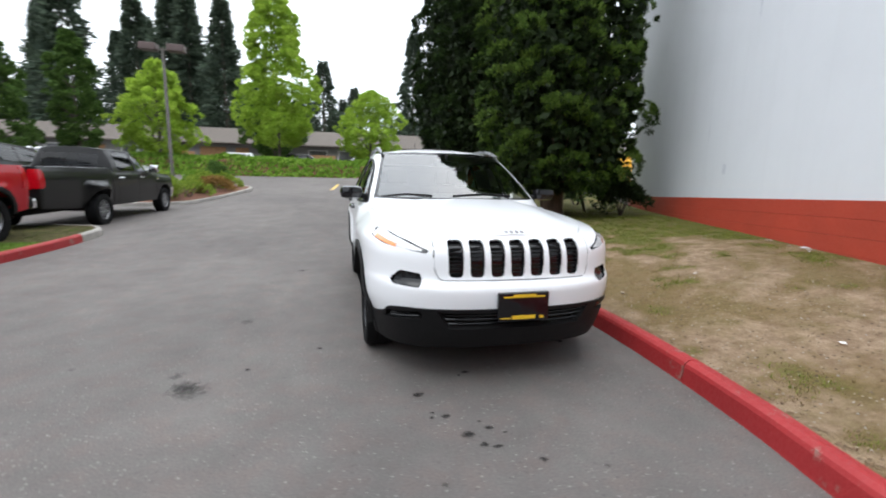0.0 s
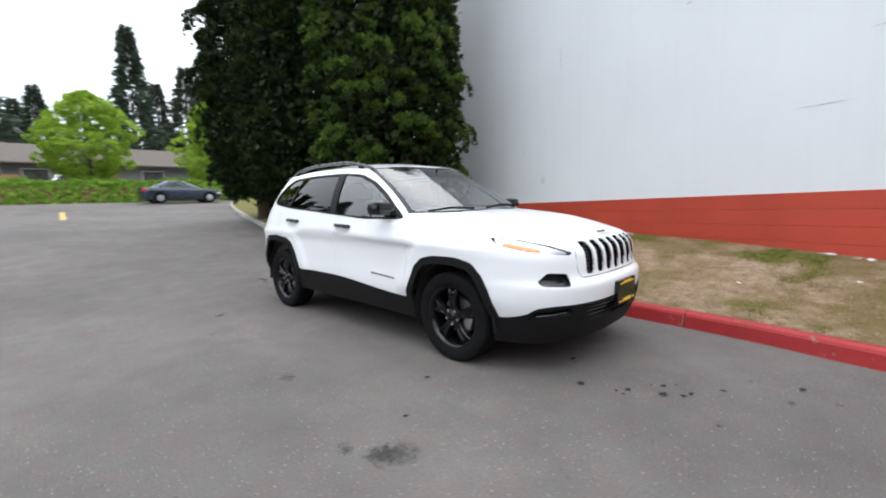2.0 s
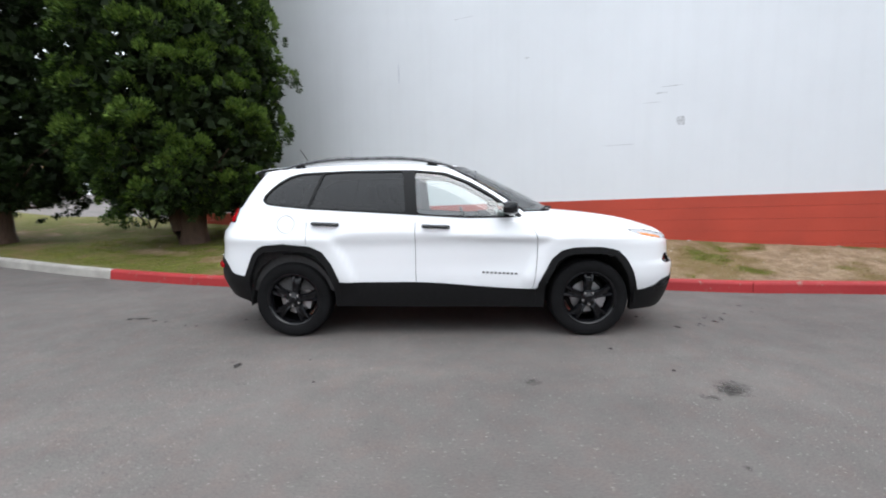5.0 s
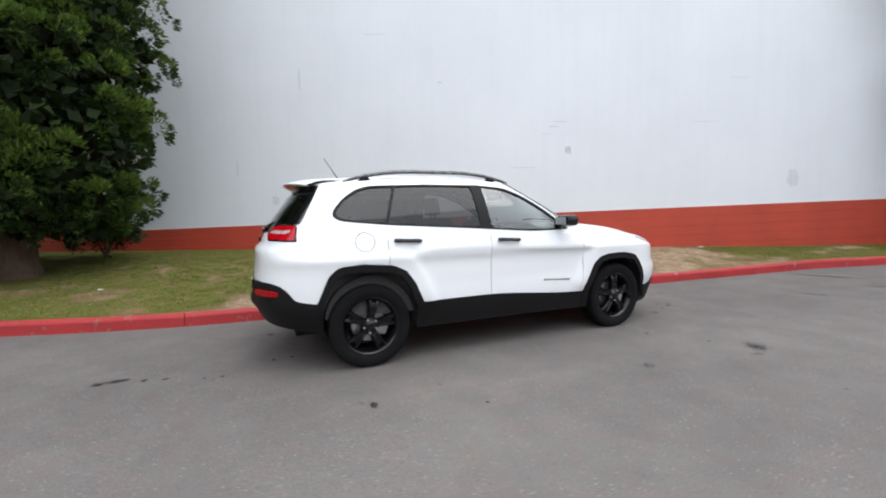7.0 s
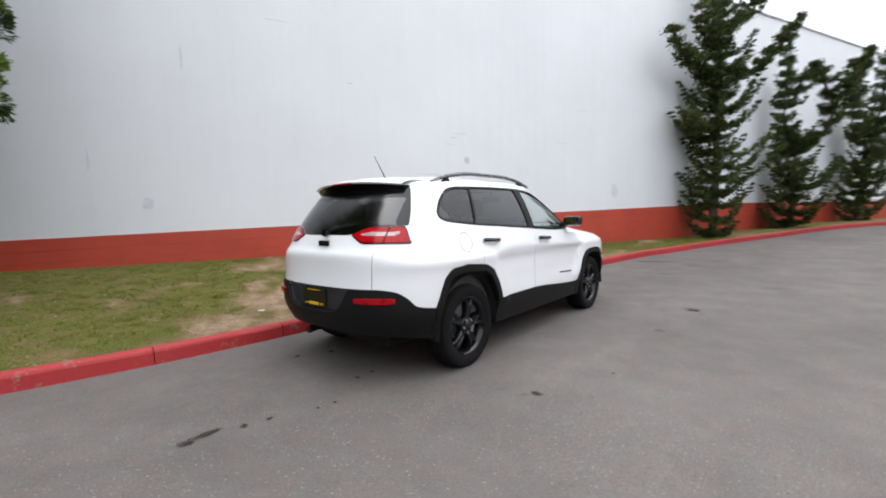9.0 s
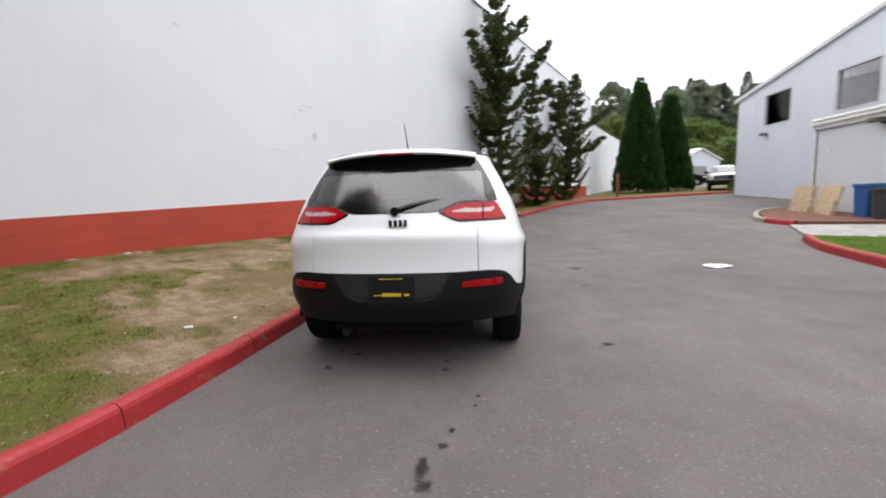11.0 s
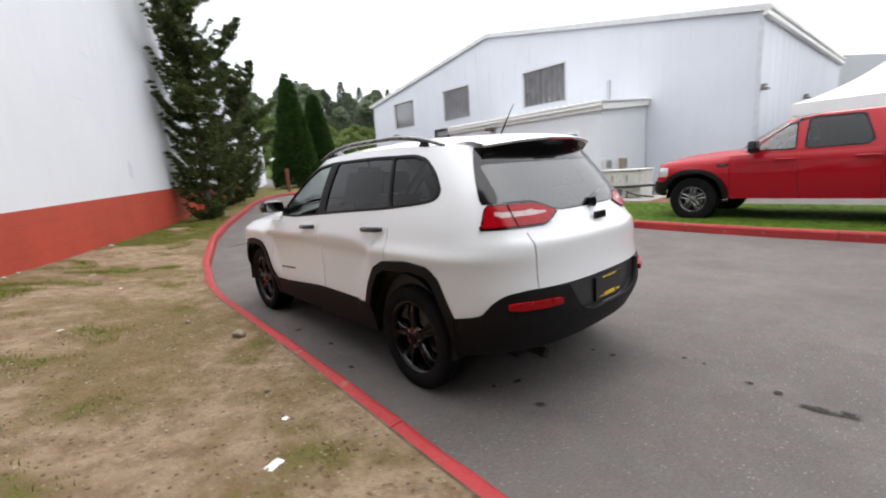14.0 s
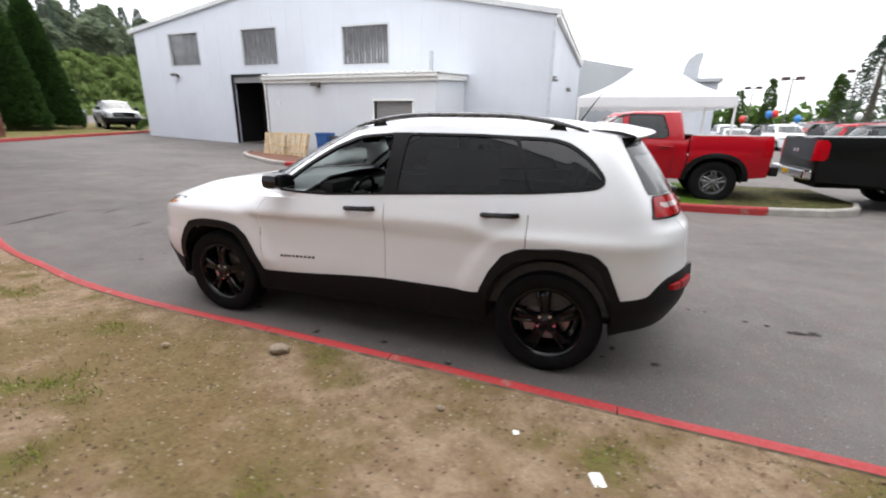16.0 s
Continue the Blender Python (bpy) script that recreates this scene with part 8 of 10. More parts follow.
def far_wood(label, xs, ys, z0, h, n, seed, material, leaf):
    """A distant belt of trees, too far to tell one from the next."""
    rnd = np.random.RandomState(seed)
    t = rnd.uniform(0, 1, n)
    x = xs[0] + (xs[1] - xs[0]) * t + rnd.normal(size=n) * 3
    y = ys[0] + (ys[1] - ys[0]) * t + rnd.normal(size=n) * 3
    top = np.array([h * (0.72 + 0.4 * noise.noise(Vector((a * 0.10, b * 0.10, seed))) + 0.25 * noise.noise(Vector((a * 0.45, b * 0.45, seed)))) for a, b in zip(x, y)])
    z = z0 + top * rnd.uniform(0, 1, n) ** 0.8
    at = np.stack([x, y, z], 1)
    ob = fast_quads("far_wood", leaf_quads(rnd, at, rnd.normal(size=(n, 3)) + [0, 0, 0.4], rnd.uniform(0.6, 1.3, n) * leaf, 0.8), material)
    return tagged(ob, label, "wood", kind="stuff")


far_wood("dark belt of distant conifers and broad trees", (-110, 95), (112, 112), 2.5, 15, 15000, 1, SPRUCE, 1.9)
far_wood("mid-green hedge of far trees behind the low houses", (-70, 70), (74, 74), 2.5, 6.5, 8000, 2, POPLAR, 1.1)

# ---- ivy bank, planted island, low houses, street ----
ROOF_BROWN = plain("brown_shingles", (0.105, 0.088, 0.075), 0.9, vary=0.3, scale=8)
HOUSE_GREY = plain("grey_boards", (0.22, 0.215, 0.21), 0.8, vary=0.2)
FENCE_WOOD = plain("cedar_fence", (0.36, 0.20, 0.10), 0.8, vary=0.25)


def cover(name, label, box, zfun, n, size, material, seed, keep=None, lift=0.12):
    """Low leaf cover laid over a bank."""
    rnd = np.random.RandomState(seed)
    x, y = rnd.uniform(box[0], box[1], n), rnd.uniform(box[2], box[3], n)
    z = np.array([zfun(a, b) for a, b in zip(x, y)])
    ok = np.isfinite(z)
    x, y, z = x[ok], y[ok], z[ok]
    at = np.stack([x, y, z + rnd.uniform(-0.05, lift, len(x))], 1)
    along = rnd.normal(size=(len(x), 3)) + [0, 0, 0.9]
    return tagged(fast_quads(name, leaf_quads(rnd, at, along, rnd.uniform(0.6, 1.3, len(x)) * size, 0.8), material), label, "ground cover", kind="stuff")


BANK = (-26.0, 17.0, 30.5, 34.5)


def ivy_top(x, y):
    if not (BANK[0] < x < BANK[1] and BANK[2] < y < BANK[3]):
        return float("nan")
    v = (y - BANK[2]) / (BANK[3] - BANK[2])
    e = min(1.0, (x - BANK[0]) / 1.5, (BANK[1] - x) / 1.5)
    return ground_z(x, y) + 1.15 * smoothstep(0, 0.45, v) * e * (1 + 0.3 * noise.noise(Vector((x * 0.35, y * 0.5, 4))))


verts, faces, nx, ny = [], [], 60, 8
for j in range(ny + 1):
    for i in range(nx + 1):
        x, y = BANK[0] + 0.01 + (BANK[1] - BANK[0] - 0.02) * i / nx, BANK[2] + 0.01 + (BANK[3] - BANK[2] - 0.02) * j / ny
        verts.append((x, y, ivy_top(x, y) - 0.1))
for j in range(ny):
    for i in range(nx):
        k = j * (nx + 1) + i
        faces.append((k, k + 1, k + nx + 2, k + nx + 1))
tagged(raw("bank", verts, faces, MULCH, smooth=True), "earth bank under ivy along the street", "bank", kind="structure")
cover("ivy", "bright green ivy covering the bank along the street", BANK, ivy_top, 16000, 0.26, IVY, 61)


def island_plan(t):
    """The kerb of the planted island, as a closed egg."""
    a = 2 * math.pi * t
    return -8.6 + 2.75 * math.cos(a) + 0.35 * math.cos(2 * a), 17.6 + 4.1 * math.sin(a)


def planted_island():
    k = thing("kerb", "grey concrete kerb round the planted island", "kerb", kind="structure")
    n = 40
    for g in range(4):
        bm = bmesh.new()
        rings = []
        for i in range(11):
            t = (g + i / 10) / 4
            x, y = island_plan(t)
            x2, y2 = island_plan(t + 0.002)
            d = Vector((x2 - x, y2 - y, 0)).normalized()
            o = Vector((-d.y, d.x, 0))
            z = ground_z(x, y)
            rings.append([bm.verts.new(Vector((x, y, z)) + o * u + Vector((0, 0, v))) for u, v in ((0, -0.1), (0.01, 0.13), (0.03, 0.15), (0.14, 0.15), (0.15, -0.1))])
        for a, b in zip(rings, rings[1:]):
            for q in range(4):
                bm.faces.new((a[q], a[q + 1], b[q + 1], b[q]))
        bmesh.ops.recalc_face_normals(bm, faces=bm.faces[:])
        part("kerb_stone", bm, CONCRETE, k)
    verts = [(-8.6, 17.6, ground_z(-8.6, 17.6) + 0.45)]
    for i in range(n):
        x, y = island_plan(i / n)
        verts.append((-8.6 + (x + 8.6) * 0.97, 17.6 + (y - 17.6) * 0.97, ground_z(x, y) + 0.13))
    tagged(raw("planting_bed", verts, [(0, 1 + i, 1 + (i + 1) % n) for i in range(n)], MULCH), "mulched bed of the planted island", "bed", kind="structure")


planted_island()
YOUNG = leaf_mat("yellow_green_leaves", (0.12, 0.19, 0.02), (0.34, 0.42, 0.07), 0.35)
RUST = leaf_mat("rusty_leaves", (0.18, 0.10, 0.03), (0.36, 0.24, 0.08), 0.3)
for k, (x, y, r, h, mt) in enumerate(((-7.4, 15.2, 1.1, 0.8, YOUNG), (-6.9, 16.6, 1.0, 0.75, RUST), (-7.6, 17.8, 1.1, 0.9, YOUNG), (-8.9, 15.0, 1.0, 0.85, YOUNG), (-6.9, 18.4, 0.9, 0.7, YOUNG),
                                      (-8.3, 19.8, 1.0, 0.8, IVY), (-9.6, 17.6, 1.1, 0.9, YOUNG), (-7.6, 19.6, 0.9, 1.3, POPLAR))):
    low_shrub("shrub", "yellow-green low shrub in the planted island", x, y, ground_z(x, y) + 0.2, r, h, 90 + k, mt, per=110, clumps=22, leaf=0.11)


def light_pole(label, x, y, h, heads, group="lamp posts"):
    z = ground_z(x, y)
    t = thing("lamp_post", label, "street lamp", pose(x, y, z), group)
    dark = plain("bronze_pole", (0.12, 0.11, 0.10), 0.55, 0.3)
    bm = bmesh.new()
    add_cyl(bm, (0, 0, -0.1), (0, 0, h), 0.085, 10, 0.06)
    part("pole", bm, dark, t)
    bm = bmesh.new()
    add_cyl(bm, (0, 0, -0.1), (0, 0, 0.6), 0.25, 16)
    part("footing", bm, CONCRETE, t)
    for a in heads:
        bm = bmesh.new()
        c, s = math.cos(a), math.sin(a)
        add_tube(bm, [(0, 0, h - 0.1), (0.35 * c, 0.35 * s, h - 0.05)], 0.035, 6)
        r = part("arm", bm, dark, t)
        bm = bmesh.new()
        add_box(bm, 0.22, 0.92, -0.24, 0.24, -0.16, 0.16, 0.05, Matrix.Translation((0, 0, h)) @ Matrix.Rotation(a, 4, "Z"))
        part("lamp_head", bm, plain("brown_housing", (0.075, 0.05, 0.045), 0.5, 0.2), r, "brown box lamp head")
    return t


light_pole("tall bronze lamp post with two box heads in the planted island", -9.1, 18.3, 6.6, (0.0, math.pi))

low_shrub("shrub", "low dark green shrub beside the workshop corner", -16.4, -25.6, ground_z(-16, -26), 0.9, 1.0, 99, POPLAR)


def house_row(label, x0, x1, y, zt, seed):
    b = thing("low_house", label, "building", pose(0, 0, 0))
    z = ground_z(0, 60)
    bm = bmesh.new()
    add_box(bm, x0, x1, y, y + 9, z - 0.5, z + zt)
    part("wall", bm, HOUSE_GREY, b)
    bm = bmesh.new()
    pts = [(y - 1.4, z + zt - 0.1), (y + 4.5, z + zt + 2.2), (y + 10.4, z + zt - 0.1), (y + 10.4, z + zt - 0.25), (y - 1.4, z + zt - 0.25)]
    add_prism(bm, pts, x0 - 0.6, x1 + 0.6, "x")
    part("roof", bm, ROOF_BROWN, b, "brown shingle roof")
    rnd = random.Random(seed)
    x = x0 + 1.5
    while x < x1 - 3:
        w = rnd.uniform(1.4, 3.0)
        bm = bmesh.new()
        add_box(bm, x, x + w, y - 0.06, y + 0.02, z + 0.5, z + 2.0)
        kind = rnd.random()
        if kind < 0.6:
            wd = part("window", bm, TRIM_WHITE, b)
            part("pane", box_bm(x + 0.1, x + w - 0.1, y - 0.075, y - 0.065, z + 0.6, z + 1.9), DARK_WINDOW, wd)
        else:
            # cedar boards, and near-black panels that stand for shaded openings
            part("wall_panel", bm, FENCE_WOOD if kind > 0.75 else SHADE_IN, b)
        x += w + rnd.uniform(1.0, 3.0)
    return b


house_row("long low grey house with a brown shingle roof", -62, -22, 56, 2.7, 1)
house_row("long low grey house with a brown shingle roof", -20, 13, 54, 2.6, 2)
house_row("long low grey house with a brown shingle roof", 16, 48, 52, 2.8, 3)
for x0, x1 in ((-6.2, -2.4), (-21, -18), (12.5, 15.5)):
    f = thing("fence", "cedar board fence by the low houses", "fence", pose(0, 0, ground_z(0, 50)), "cedar fences")
    x = x0
    while x < x1:
        part("board", box_bm(x, x + 0.14, 49.9, 49.93, -0.2, 1.7), FENCE_WOOD, f)
        x += 0.15

# yellow line and street
bm = bmesh.new()
for a, b in ((18.0, 22.5),):
    v = [bm.verts.new((x, y, ground_z(x, y) + 0.008)) for x, y in ((-1.85, a), (-1.65, a), (-1.40, b), (-1.58, b))]
    bm.faces.new(v)
tagged(part("road_line", bm, YELLOW_LINE), "worn yellow painted line on the drive", "road marking", kind="structure")


def hill(label, pts, seed):
    """A wooded slope far behind the workshop."""
    rnd = np.random.RandomState(seed)
    n = 42000
    x, y = rnd.uniform(-95, 5, n), rnd.uniform(-150, -62, n)
    z = np.array([hill_z(a, b) for a, b in zip(x, y)])
    at = np.stack([x, y, z + rnd.uniform(-0.6, 1.4, n)], 1)
    return tagged(fast_quads("hillside", leaf_quads(rnd, at, rnd.normal(size=(n, 3)) + [0, 0, 0.5], rnd.uniform(0.6, 1.6, n), 0.8), HILL_GREEN), label, "hillside", kind="stuff")


def hill_z(x, y):
    d = smoothstep(-62, -125, y)
    return 1.0 + 15.0 * d * smoothstep(5, -30, x) + 2.0 * noise.noise(Vector((x * 0.06, y * 0.06, 2)))


verts, faces = [], []
for j in range(23):
    for i in range(27):
        x, y = -100 + 110 * i / 26, -155 + 95 * j / 22
        verts.append((x, y, hill_z(x, y) - 0.4))
for j in range(22):
    for i in range(26):
        k = j * 27 + i
        faces.append((k, k + 1, k + 28, k + 27))
tagged(raw("hill", verts, faces, plain("hill_soil", (0.06, 0.085, 0.025), 0.95, vary=0.4, scale=0.5), smooth=True), "green slope far behind the workshop", "hill", kind="structure")
hill("bright green brush on the far slope", None, 7)
big = leafy_tree("large green tree on the far slope, paled for haze", pose(-50, -112, hill_z(-50, -112)), 4.6, 12.5, 1.5, 120, HILL_HAZED, 170, 30, 0.80, OVAL, "trees on the slope")
rnd_hill = random.Random(9)
for k in range(58):
    x, y = -98 + 1.35 * k + rnd_hill.uniform(-1.5, 1.5), rnd_hill.uniform(-132, -106)
    w = rnd_hill.uniform(0.55, 1.05)
    copy_thing(big, pose(x, y, hill_z(x, y) - 1.0, 0, 0, rnd_hill.uniform(0, 360)) @ Matrix.Diagonal((w, w, w * rnd_hill.uniform(0.75, 1.15), 1)))
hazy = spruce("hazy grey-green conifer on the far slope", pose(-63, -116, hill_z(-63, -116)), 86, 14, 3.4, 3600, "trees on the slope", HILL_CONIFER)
for x, y, k in ((-59, -119, 0.85), (-52, -122, 1.0), (-46, -118, 0.8), (-81, -118, 0.9), (-88, -122, 1.0), (-36, -122, 0.95), (-74, -124, 0.95)):
    copy_thing(hazy, pose(x, y, hill_z(x, y), 0, 0, rnd_hill.uniform(0, 360)) @ Matrix.Scale(k, 4))
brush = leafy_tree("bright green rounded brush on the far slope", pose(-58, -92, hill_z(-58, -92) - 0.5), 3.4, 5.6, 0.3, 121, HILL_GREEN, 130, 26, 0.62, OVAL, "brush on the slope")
for k in range(52):
    x, y = -100 + 1.55 * k + rnd_hill.uniform(-2, 2), rnd_hill.uniform(-106, -70)
    w = rnd_hill.uniform(0.6, 1.25)
    copy_thing(brush, pose(x, y, hill_z(x, y) - 0.6, 0, 0, rnd_hill.uniform(0, 360)) @ Matrix.Diagonal((w, w, w * rnd_hill.uniform(0.7, 1.2), 1)))

# white shed in front of the slope
shed = thing("shed", "small white gabled shed far down the drive", "building", pose(-23.4, -54.5, ground_z(0, -54.5), 0, 0, 28) @ Matrix.Scale(0.85, 4))
bm = bmesh.new()
add_prism(bm, [(-4, 0), (-4, 3.2), (0, 4.7), (4, 3.2), (4, 0)], -4, 4, "y")
part("wall", bm, SIDING, shed)
bm = bmesh.new()
for s in (-1, 1):
    add_prism(bm, [(s * 4.3, 3.1), (0, 4.75), (0, 4.87), (s * 4.3, 3.22)], -4.3, 4.3, "y")
part("roof", bm, TRIM_WHITE, shed)
part("door", box_bm(-1.3, 1.3, 4.0, 4.06, 0, 2.3), ROLLER, shed)
post = thing("marker_post", "short rusty brown marker post by the thujas", "post", pose(-8.35, -24.3, ground_z(-8.35, -24.3) + 0.1))
part("post_shaft", box_bm(-0.09, 0.09, -0.09, 0.09, -0.1, 1.5, 0.01), plain("rusty_steel", (0.16, 0.06, 0.04), 0.85, vary=0.35), post)

# ---- pickups and other parked vehicles ----
PAINT_RED = car_paint("red_car_paint", (0.33, 0.003, 0.010), rough=0.4, coat=0.45, spec=0.1)
PAINT_CHARCOAL = car_paint("charcoal_car_paint", (0.005, 0.005, 0.005), 0.0, 0.35, coat=0.35, spec=0.1)
PAINT_SILVER = car_paint("silver_car_paint", (0.45, 0.46, 0.47), 0.5, 0.32)
PAINT_NAVY = plain("dark_blue_car_paint", (0.018, 0.028, 0.05), 0.22, 0.2, vary=0.08, scale=2, coat=0.8)
PAINT_YELLOW = plain("yellow_van_paint", (0.78, 0.40, 0.01), 0.35, vary=0.05, scale=2, coat=0.5)
TONNEAU = plain("grey_vinyl_cover", (0.16, 0.16, 0.165), 0.55, vary=0.12, scale=8)
GLASS_CAR = glass_mat("car_glass_grey", (0.22, 0.25, 0.25))


def pickup(label, m, paint, wb=3.6, R=0.42, chrome=False, dually=False, tonneau=True, flare=PLASTIC, tail_len=1.22, nose_len=1.0, cab=3.15, squat=1.0):
    """A crew-cab pickup, nose towards -y; the origin lies on the ground between the axles."""
    car = thing("pickup_truck", label, "car", m, "parked pickups")
    yf_, yr_ = -wb / 2 - nose_len, wb / 2 + tail_len
    ya, yb = -wb / 2, wb / 2
    up = R - 0.40
    cowl, back = ya + 0.62, ya + cab
    side = curve_of([(0.45, 0.93), (0.7, 0.965), (0.95, 0.985), (1.15, 0.985), (1.30, 0.965), (1.45, 0.945)])
    zt = curve_of([(yf_, 1.14), (yf_ + 0.35, 1.20), (cowl, 1.27), (back - 0.05, 1.29), (back + 0.05, 1.40), (yr_, 1.42)])
    zb = curve_of([(yf_, 0.55), (ya, 0.44), (yb, 0.46), (yr_, 0.58)])

    def width(y, z, h):
        hood = 1 - smoothstep(cowl - 0.2, cowl + 0.1, y)
        fl = 0.035 * (math.exp(-((y - ya) / 0.5) ** 2) + (0.19 / 0.035 if dually else 1.0) * math.exp(-((y - yb) / (0.42 if dually else 0.5)) ** 4)) * smoothstep(0.5, 0.7, z) * (1 - smoothstep(0.98, 1.12, z))
        return side(z) + fl - (0.02 + 0.07 * hood) * max(0.0, (h - 0.8) / 0.2) ** 2
    S = Shape(yfc=yf_ + 0.55, yrc=yr_ - 0.12, pf=3.4, pr=5.0, width=width, zt=zt, zb=zb,
              yf=curve_of([(0.4, yf_ + 0.05), (0.65, yf_), (0.95, yf_ + 0.02), (1.15, yf_ + 0.06)]), yr=curve_of([(0.5, yr_ - 0.02), (0.9, yr_), (1.42, yr_ - 0.02)]))
    low, loop = lower_sheet(S, 18, 60, 8, 22)
    arch = lambda p: min(arch_value(p.y, p.z, ya, R, R + 0.09, R + 0.09, R + 0.12, 2.3), arch_value(p.y, p.z, yb, R, R + 0.09, R + 0.09, R + 0.12, 2.3))
    trim = lambda p: min(arch_value(p.y, p.z, ya, R, R + 0.17, R + 0.17, R + 0.20, 2.3), arch_value(p.y, p.z, yb, R, R + 0.17, R + 0.17, R + 0.20, 2.3))
    cut(low, arch)
    take(low, lambda p: arch(p) < 0).free()
    if not dually:
        cut(low, trim)
        fl = take(low, lambda p: trim(p) < 0)
        for sx in (1, -1):
            for yy in (ya, yb):
                part("fender_flare", rim(push(take(fl, lambda p: p.x * sx > 0 and abs(p.y - yy) < 1), 0.03), 0.05), flare, car, "black wheel arch flare", True)
        fl.free()
    nose = lambda p: max(p.y - (yf_ + 0.42), abs(p.z - 0.98) - 0.15, abs(p.x) - 0.60)
    bumper = lambda p: max(p.y - (yf_ + 0.75), p.z - 0.80)
    lamp = lambda p: max(p.y - (yf_ + 0.40), abs(p.z - 1.00) - 0.10, 0.62 - abs(p.x)) if p.y < 0 else 1.0
    tail = lambda p: max(yr_ - 0.19 - p.y, abs(p.z - 1.17) - 0.19, 0.80 - abs(p.x)) if p.y > 0 else 1.0
    for f in (nose, bumper, lamp, tail):
        cut(low, f)
    part("grille", sink(take(low, lambda p: nose(p) < 0), 0.05), GLOSS_BLACK, car, "black grille")
    part("front_bumper", rim(push(take(low, lambda p: bumper(p) < 0), 0.03), 0.05), CHROME if chrome else PLASTIC, car, "", True)
    for sx in (1, -1):
        part("headlight", sink(take(low, lambda p: p.x * sx > 0 and lamp(p) < 0), 0.01), LENS_CLEAR, car)
        part("tail_light", rim(push(take(low, lambda p: p.x * sx > 0 and tail(p) < 0), 0.01), 0.02), LENS_RED, car, "red tail light", True)
    doors = (ya + 0.60, ya + 0.60 + (cab - 0.83) * 0.5, ya + cab - 0.23)
    for d in doors:
        g = lambda p: (p.y - d) if abs(p.x) > 0.7 else 1.0
        cut(low, lambda p: g(p) - 0.004)
        cut(low, lambda p: g(p) + 0.004)
        s = take(low, lambda p: abs(g(p)) < 0.004)
        for sx in (1, -1):
            part("panel_gap", sink(take(s, lambda p: p.x * sx > 0), 0.015, False), GAP_DARK, car)
        s.free()
    bedgap = lambda p: (p.y - back - 0.03) if abs(p.x) > 0.7 else 1.0
    cut(low, lambda p: bedgap(p) - 0.012)
    cut(low, lambda p: bedgap(p) + 0.012)
    take(low, lambda p: abs(bedgap(p)) < 0.012).free()
    part("tailgate", rim(take(low, lambda p: p.y > yr_ - 0.13), 0.02), paint, car, "", True)
    for sx in (1, -1):
        part("bed_side", rim(take(low, lambda p: p.x * sx > 0 and p.y > back), 0.04), paint, car, "", True)
        part("front_fender", rim(take(low, lambda p: p.x * sx > 0 and p.y < doors[0]), 0.02), paint, car, "", True)
        fd = part("front_door", rim(take(low, lambda p: p.x * sx > 0 and p.y < doors[1]), 0.02), paint, car, "", True)
        rd = part("rear_door", rim(take(low, lambda p: p.x * sx > 0 and p.y < doors[2]), 0.02), paint, car, "", True)
        part("cab_corner", rim(take(low, lambda p: p.x * sx > 0), 0.02), paint, car, "", True)
        for d, y in ((fd, doors[1] - 0.18), (rd, doors[2] - 0.16)):
            bm = bmesh.new()
            x = width(y, 1.16, 0.8)
            add_tube(bm, [(sx * x, y - 0.13, 1.16), (sx * (x + 0.035), y - 0.08, 1.16), (sx * (x + 0.035), y + 0.08, 1.16), (sx * x, y + 0.13, 1.16)], 0.02, 6)
            part("door_handle", bm, paint if not chrome else CHROME, d)
    low.free()
    crown = curve_of([(yf_, 1.14), (yf_ + 0.15, 1.21), (yf_ + 0.6, 1.30), (cowl, 1.36), (cowl + 0.5, 1.37)])
    hood = cap_sheet(loop, crown, 2.6, y_to=cowl + 0.3, n=10)
    for v in hood.verts:
        v.co.z += 0.03 * smoothstep(0.52, 0.42, abs(v.co.x)) * smoothstep(yf_ + 0.2, yf_ + 0.7, v.co.y)
    part("bonnet", rim(hood, 0.02), paint, car, "", True)
    bed = cap_sheet([(x - 0.03, y, 1.385) for x, y, z in loop if x > 0.06], lambda y: 1.40, 2.0, y_from=back + 0.06, n=6)
    part("bed_cover" if tonneau else "bed_floor", rim(push(bed, 0.02 if tonneau else -0.35), 0.03), TONNEAU if tonneau else PLASTIC, car, "grey soft bed cover" if tonneau else "")
    # cab
    nf, ns, nr = 16, 36, 12
    y0, y1 = cowl + 0.62, back - 0.14
    base = super_arc(y0, cowl - 0.12, 0.925, 2.8, nf, lambda x, y: 1.27 + 0.07 * max(0, 1 - (x / 0.9) ** 2) * smoothstep(y0, cowl, y))
    base += [(0.945, y0 + (y1 - y0) * i / ns, zt(y0) - 0.005) for i in range(ns)]
    base += super_arc(y1, back - 0.02, 0.945, 5, nr, lambda x, y: 1.285, front=False, last=True)
    t0, t1 = cowl + 1.05, back - 0.32
    rz = lambda x, y: 1.885 + 0.045 * max(0, 1 - (x / 0.72) ** 2) - 0.05 * smoothstep(t0 + 0.15, t0 - 0.35, y)
    top = super_arc(t0, cowl + 0.66, 0.70, 3.0, nf, rz) + [(0.70, t0 + (t1 - t0) * i / ns, rz(0.7, t0 + (t1 - t0) * i / ns)) for i in range(ns)]
    top += super_arc(t1, back - 0.14, 0.69, 5, nr, rz, front=False, last=True)
    house = glasshouse(base, top, 0.025, 16)
    w1 = rounded([(cowl + 0.26, 1.345), (cowl + 0.78, 1.78), (cowl + 0.98, 1.835), (doors[1] - 0.09, 1.845), (doors[1] - 0.07, 1.335)], 0.04)
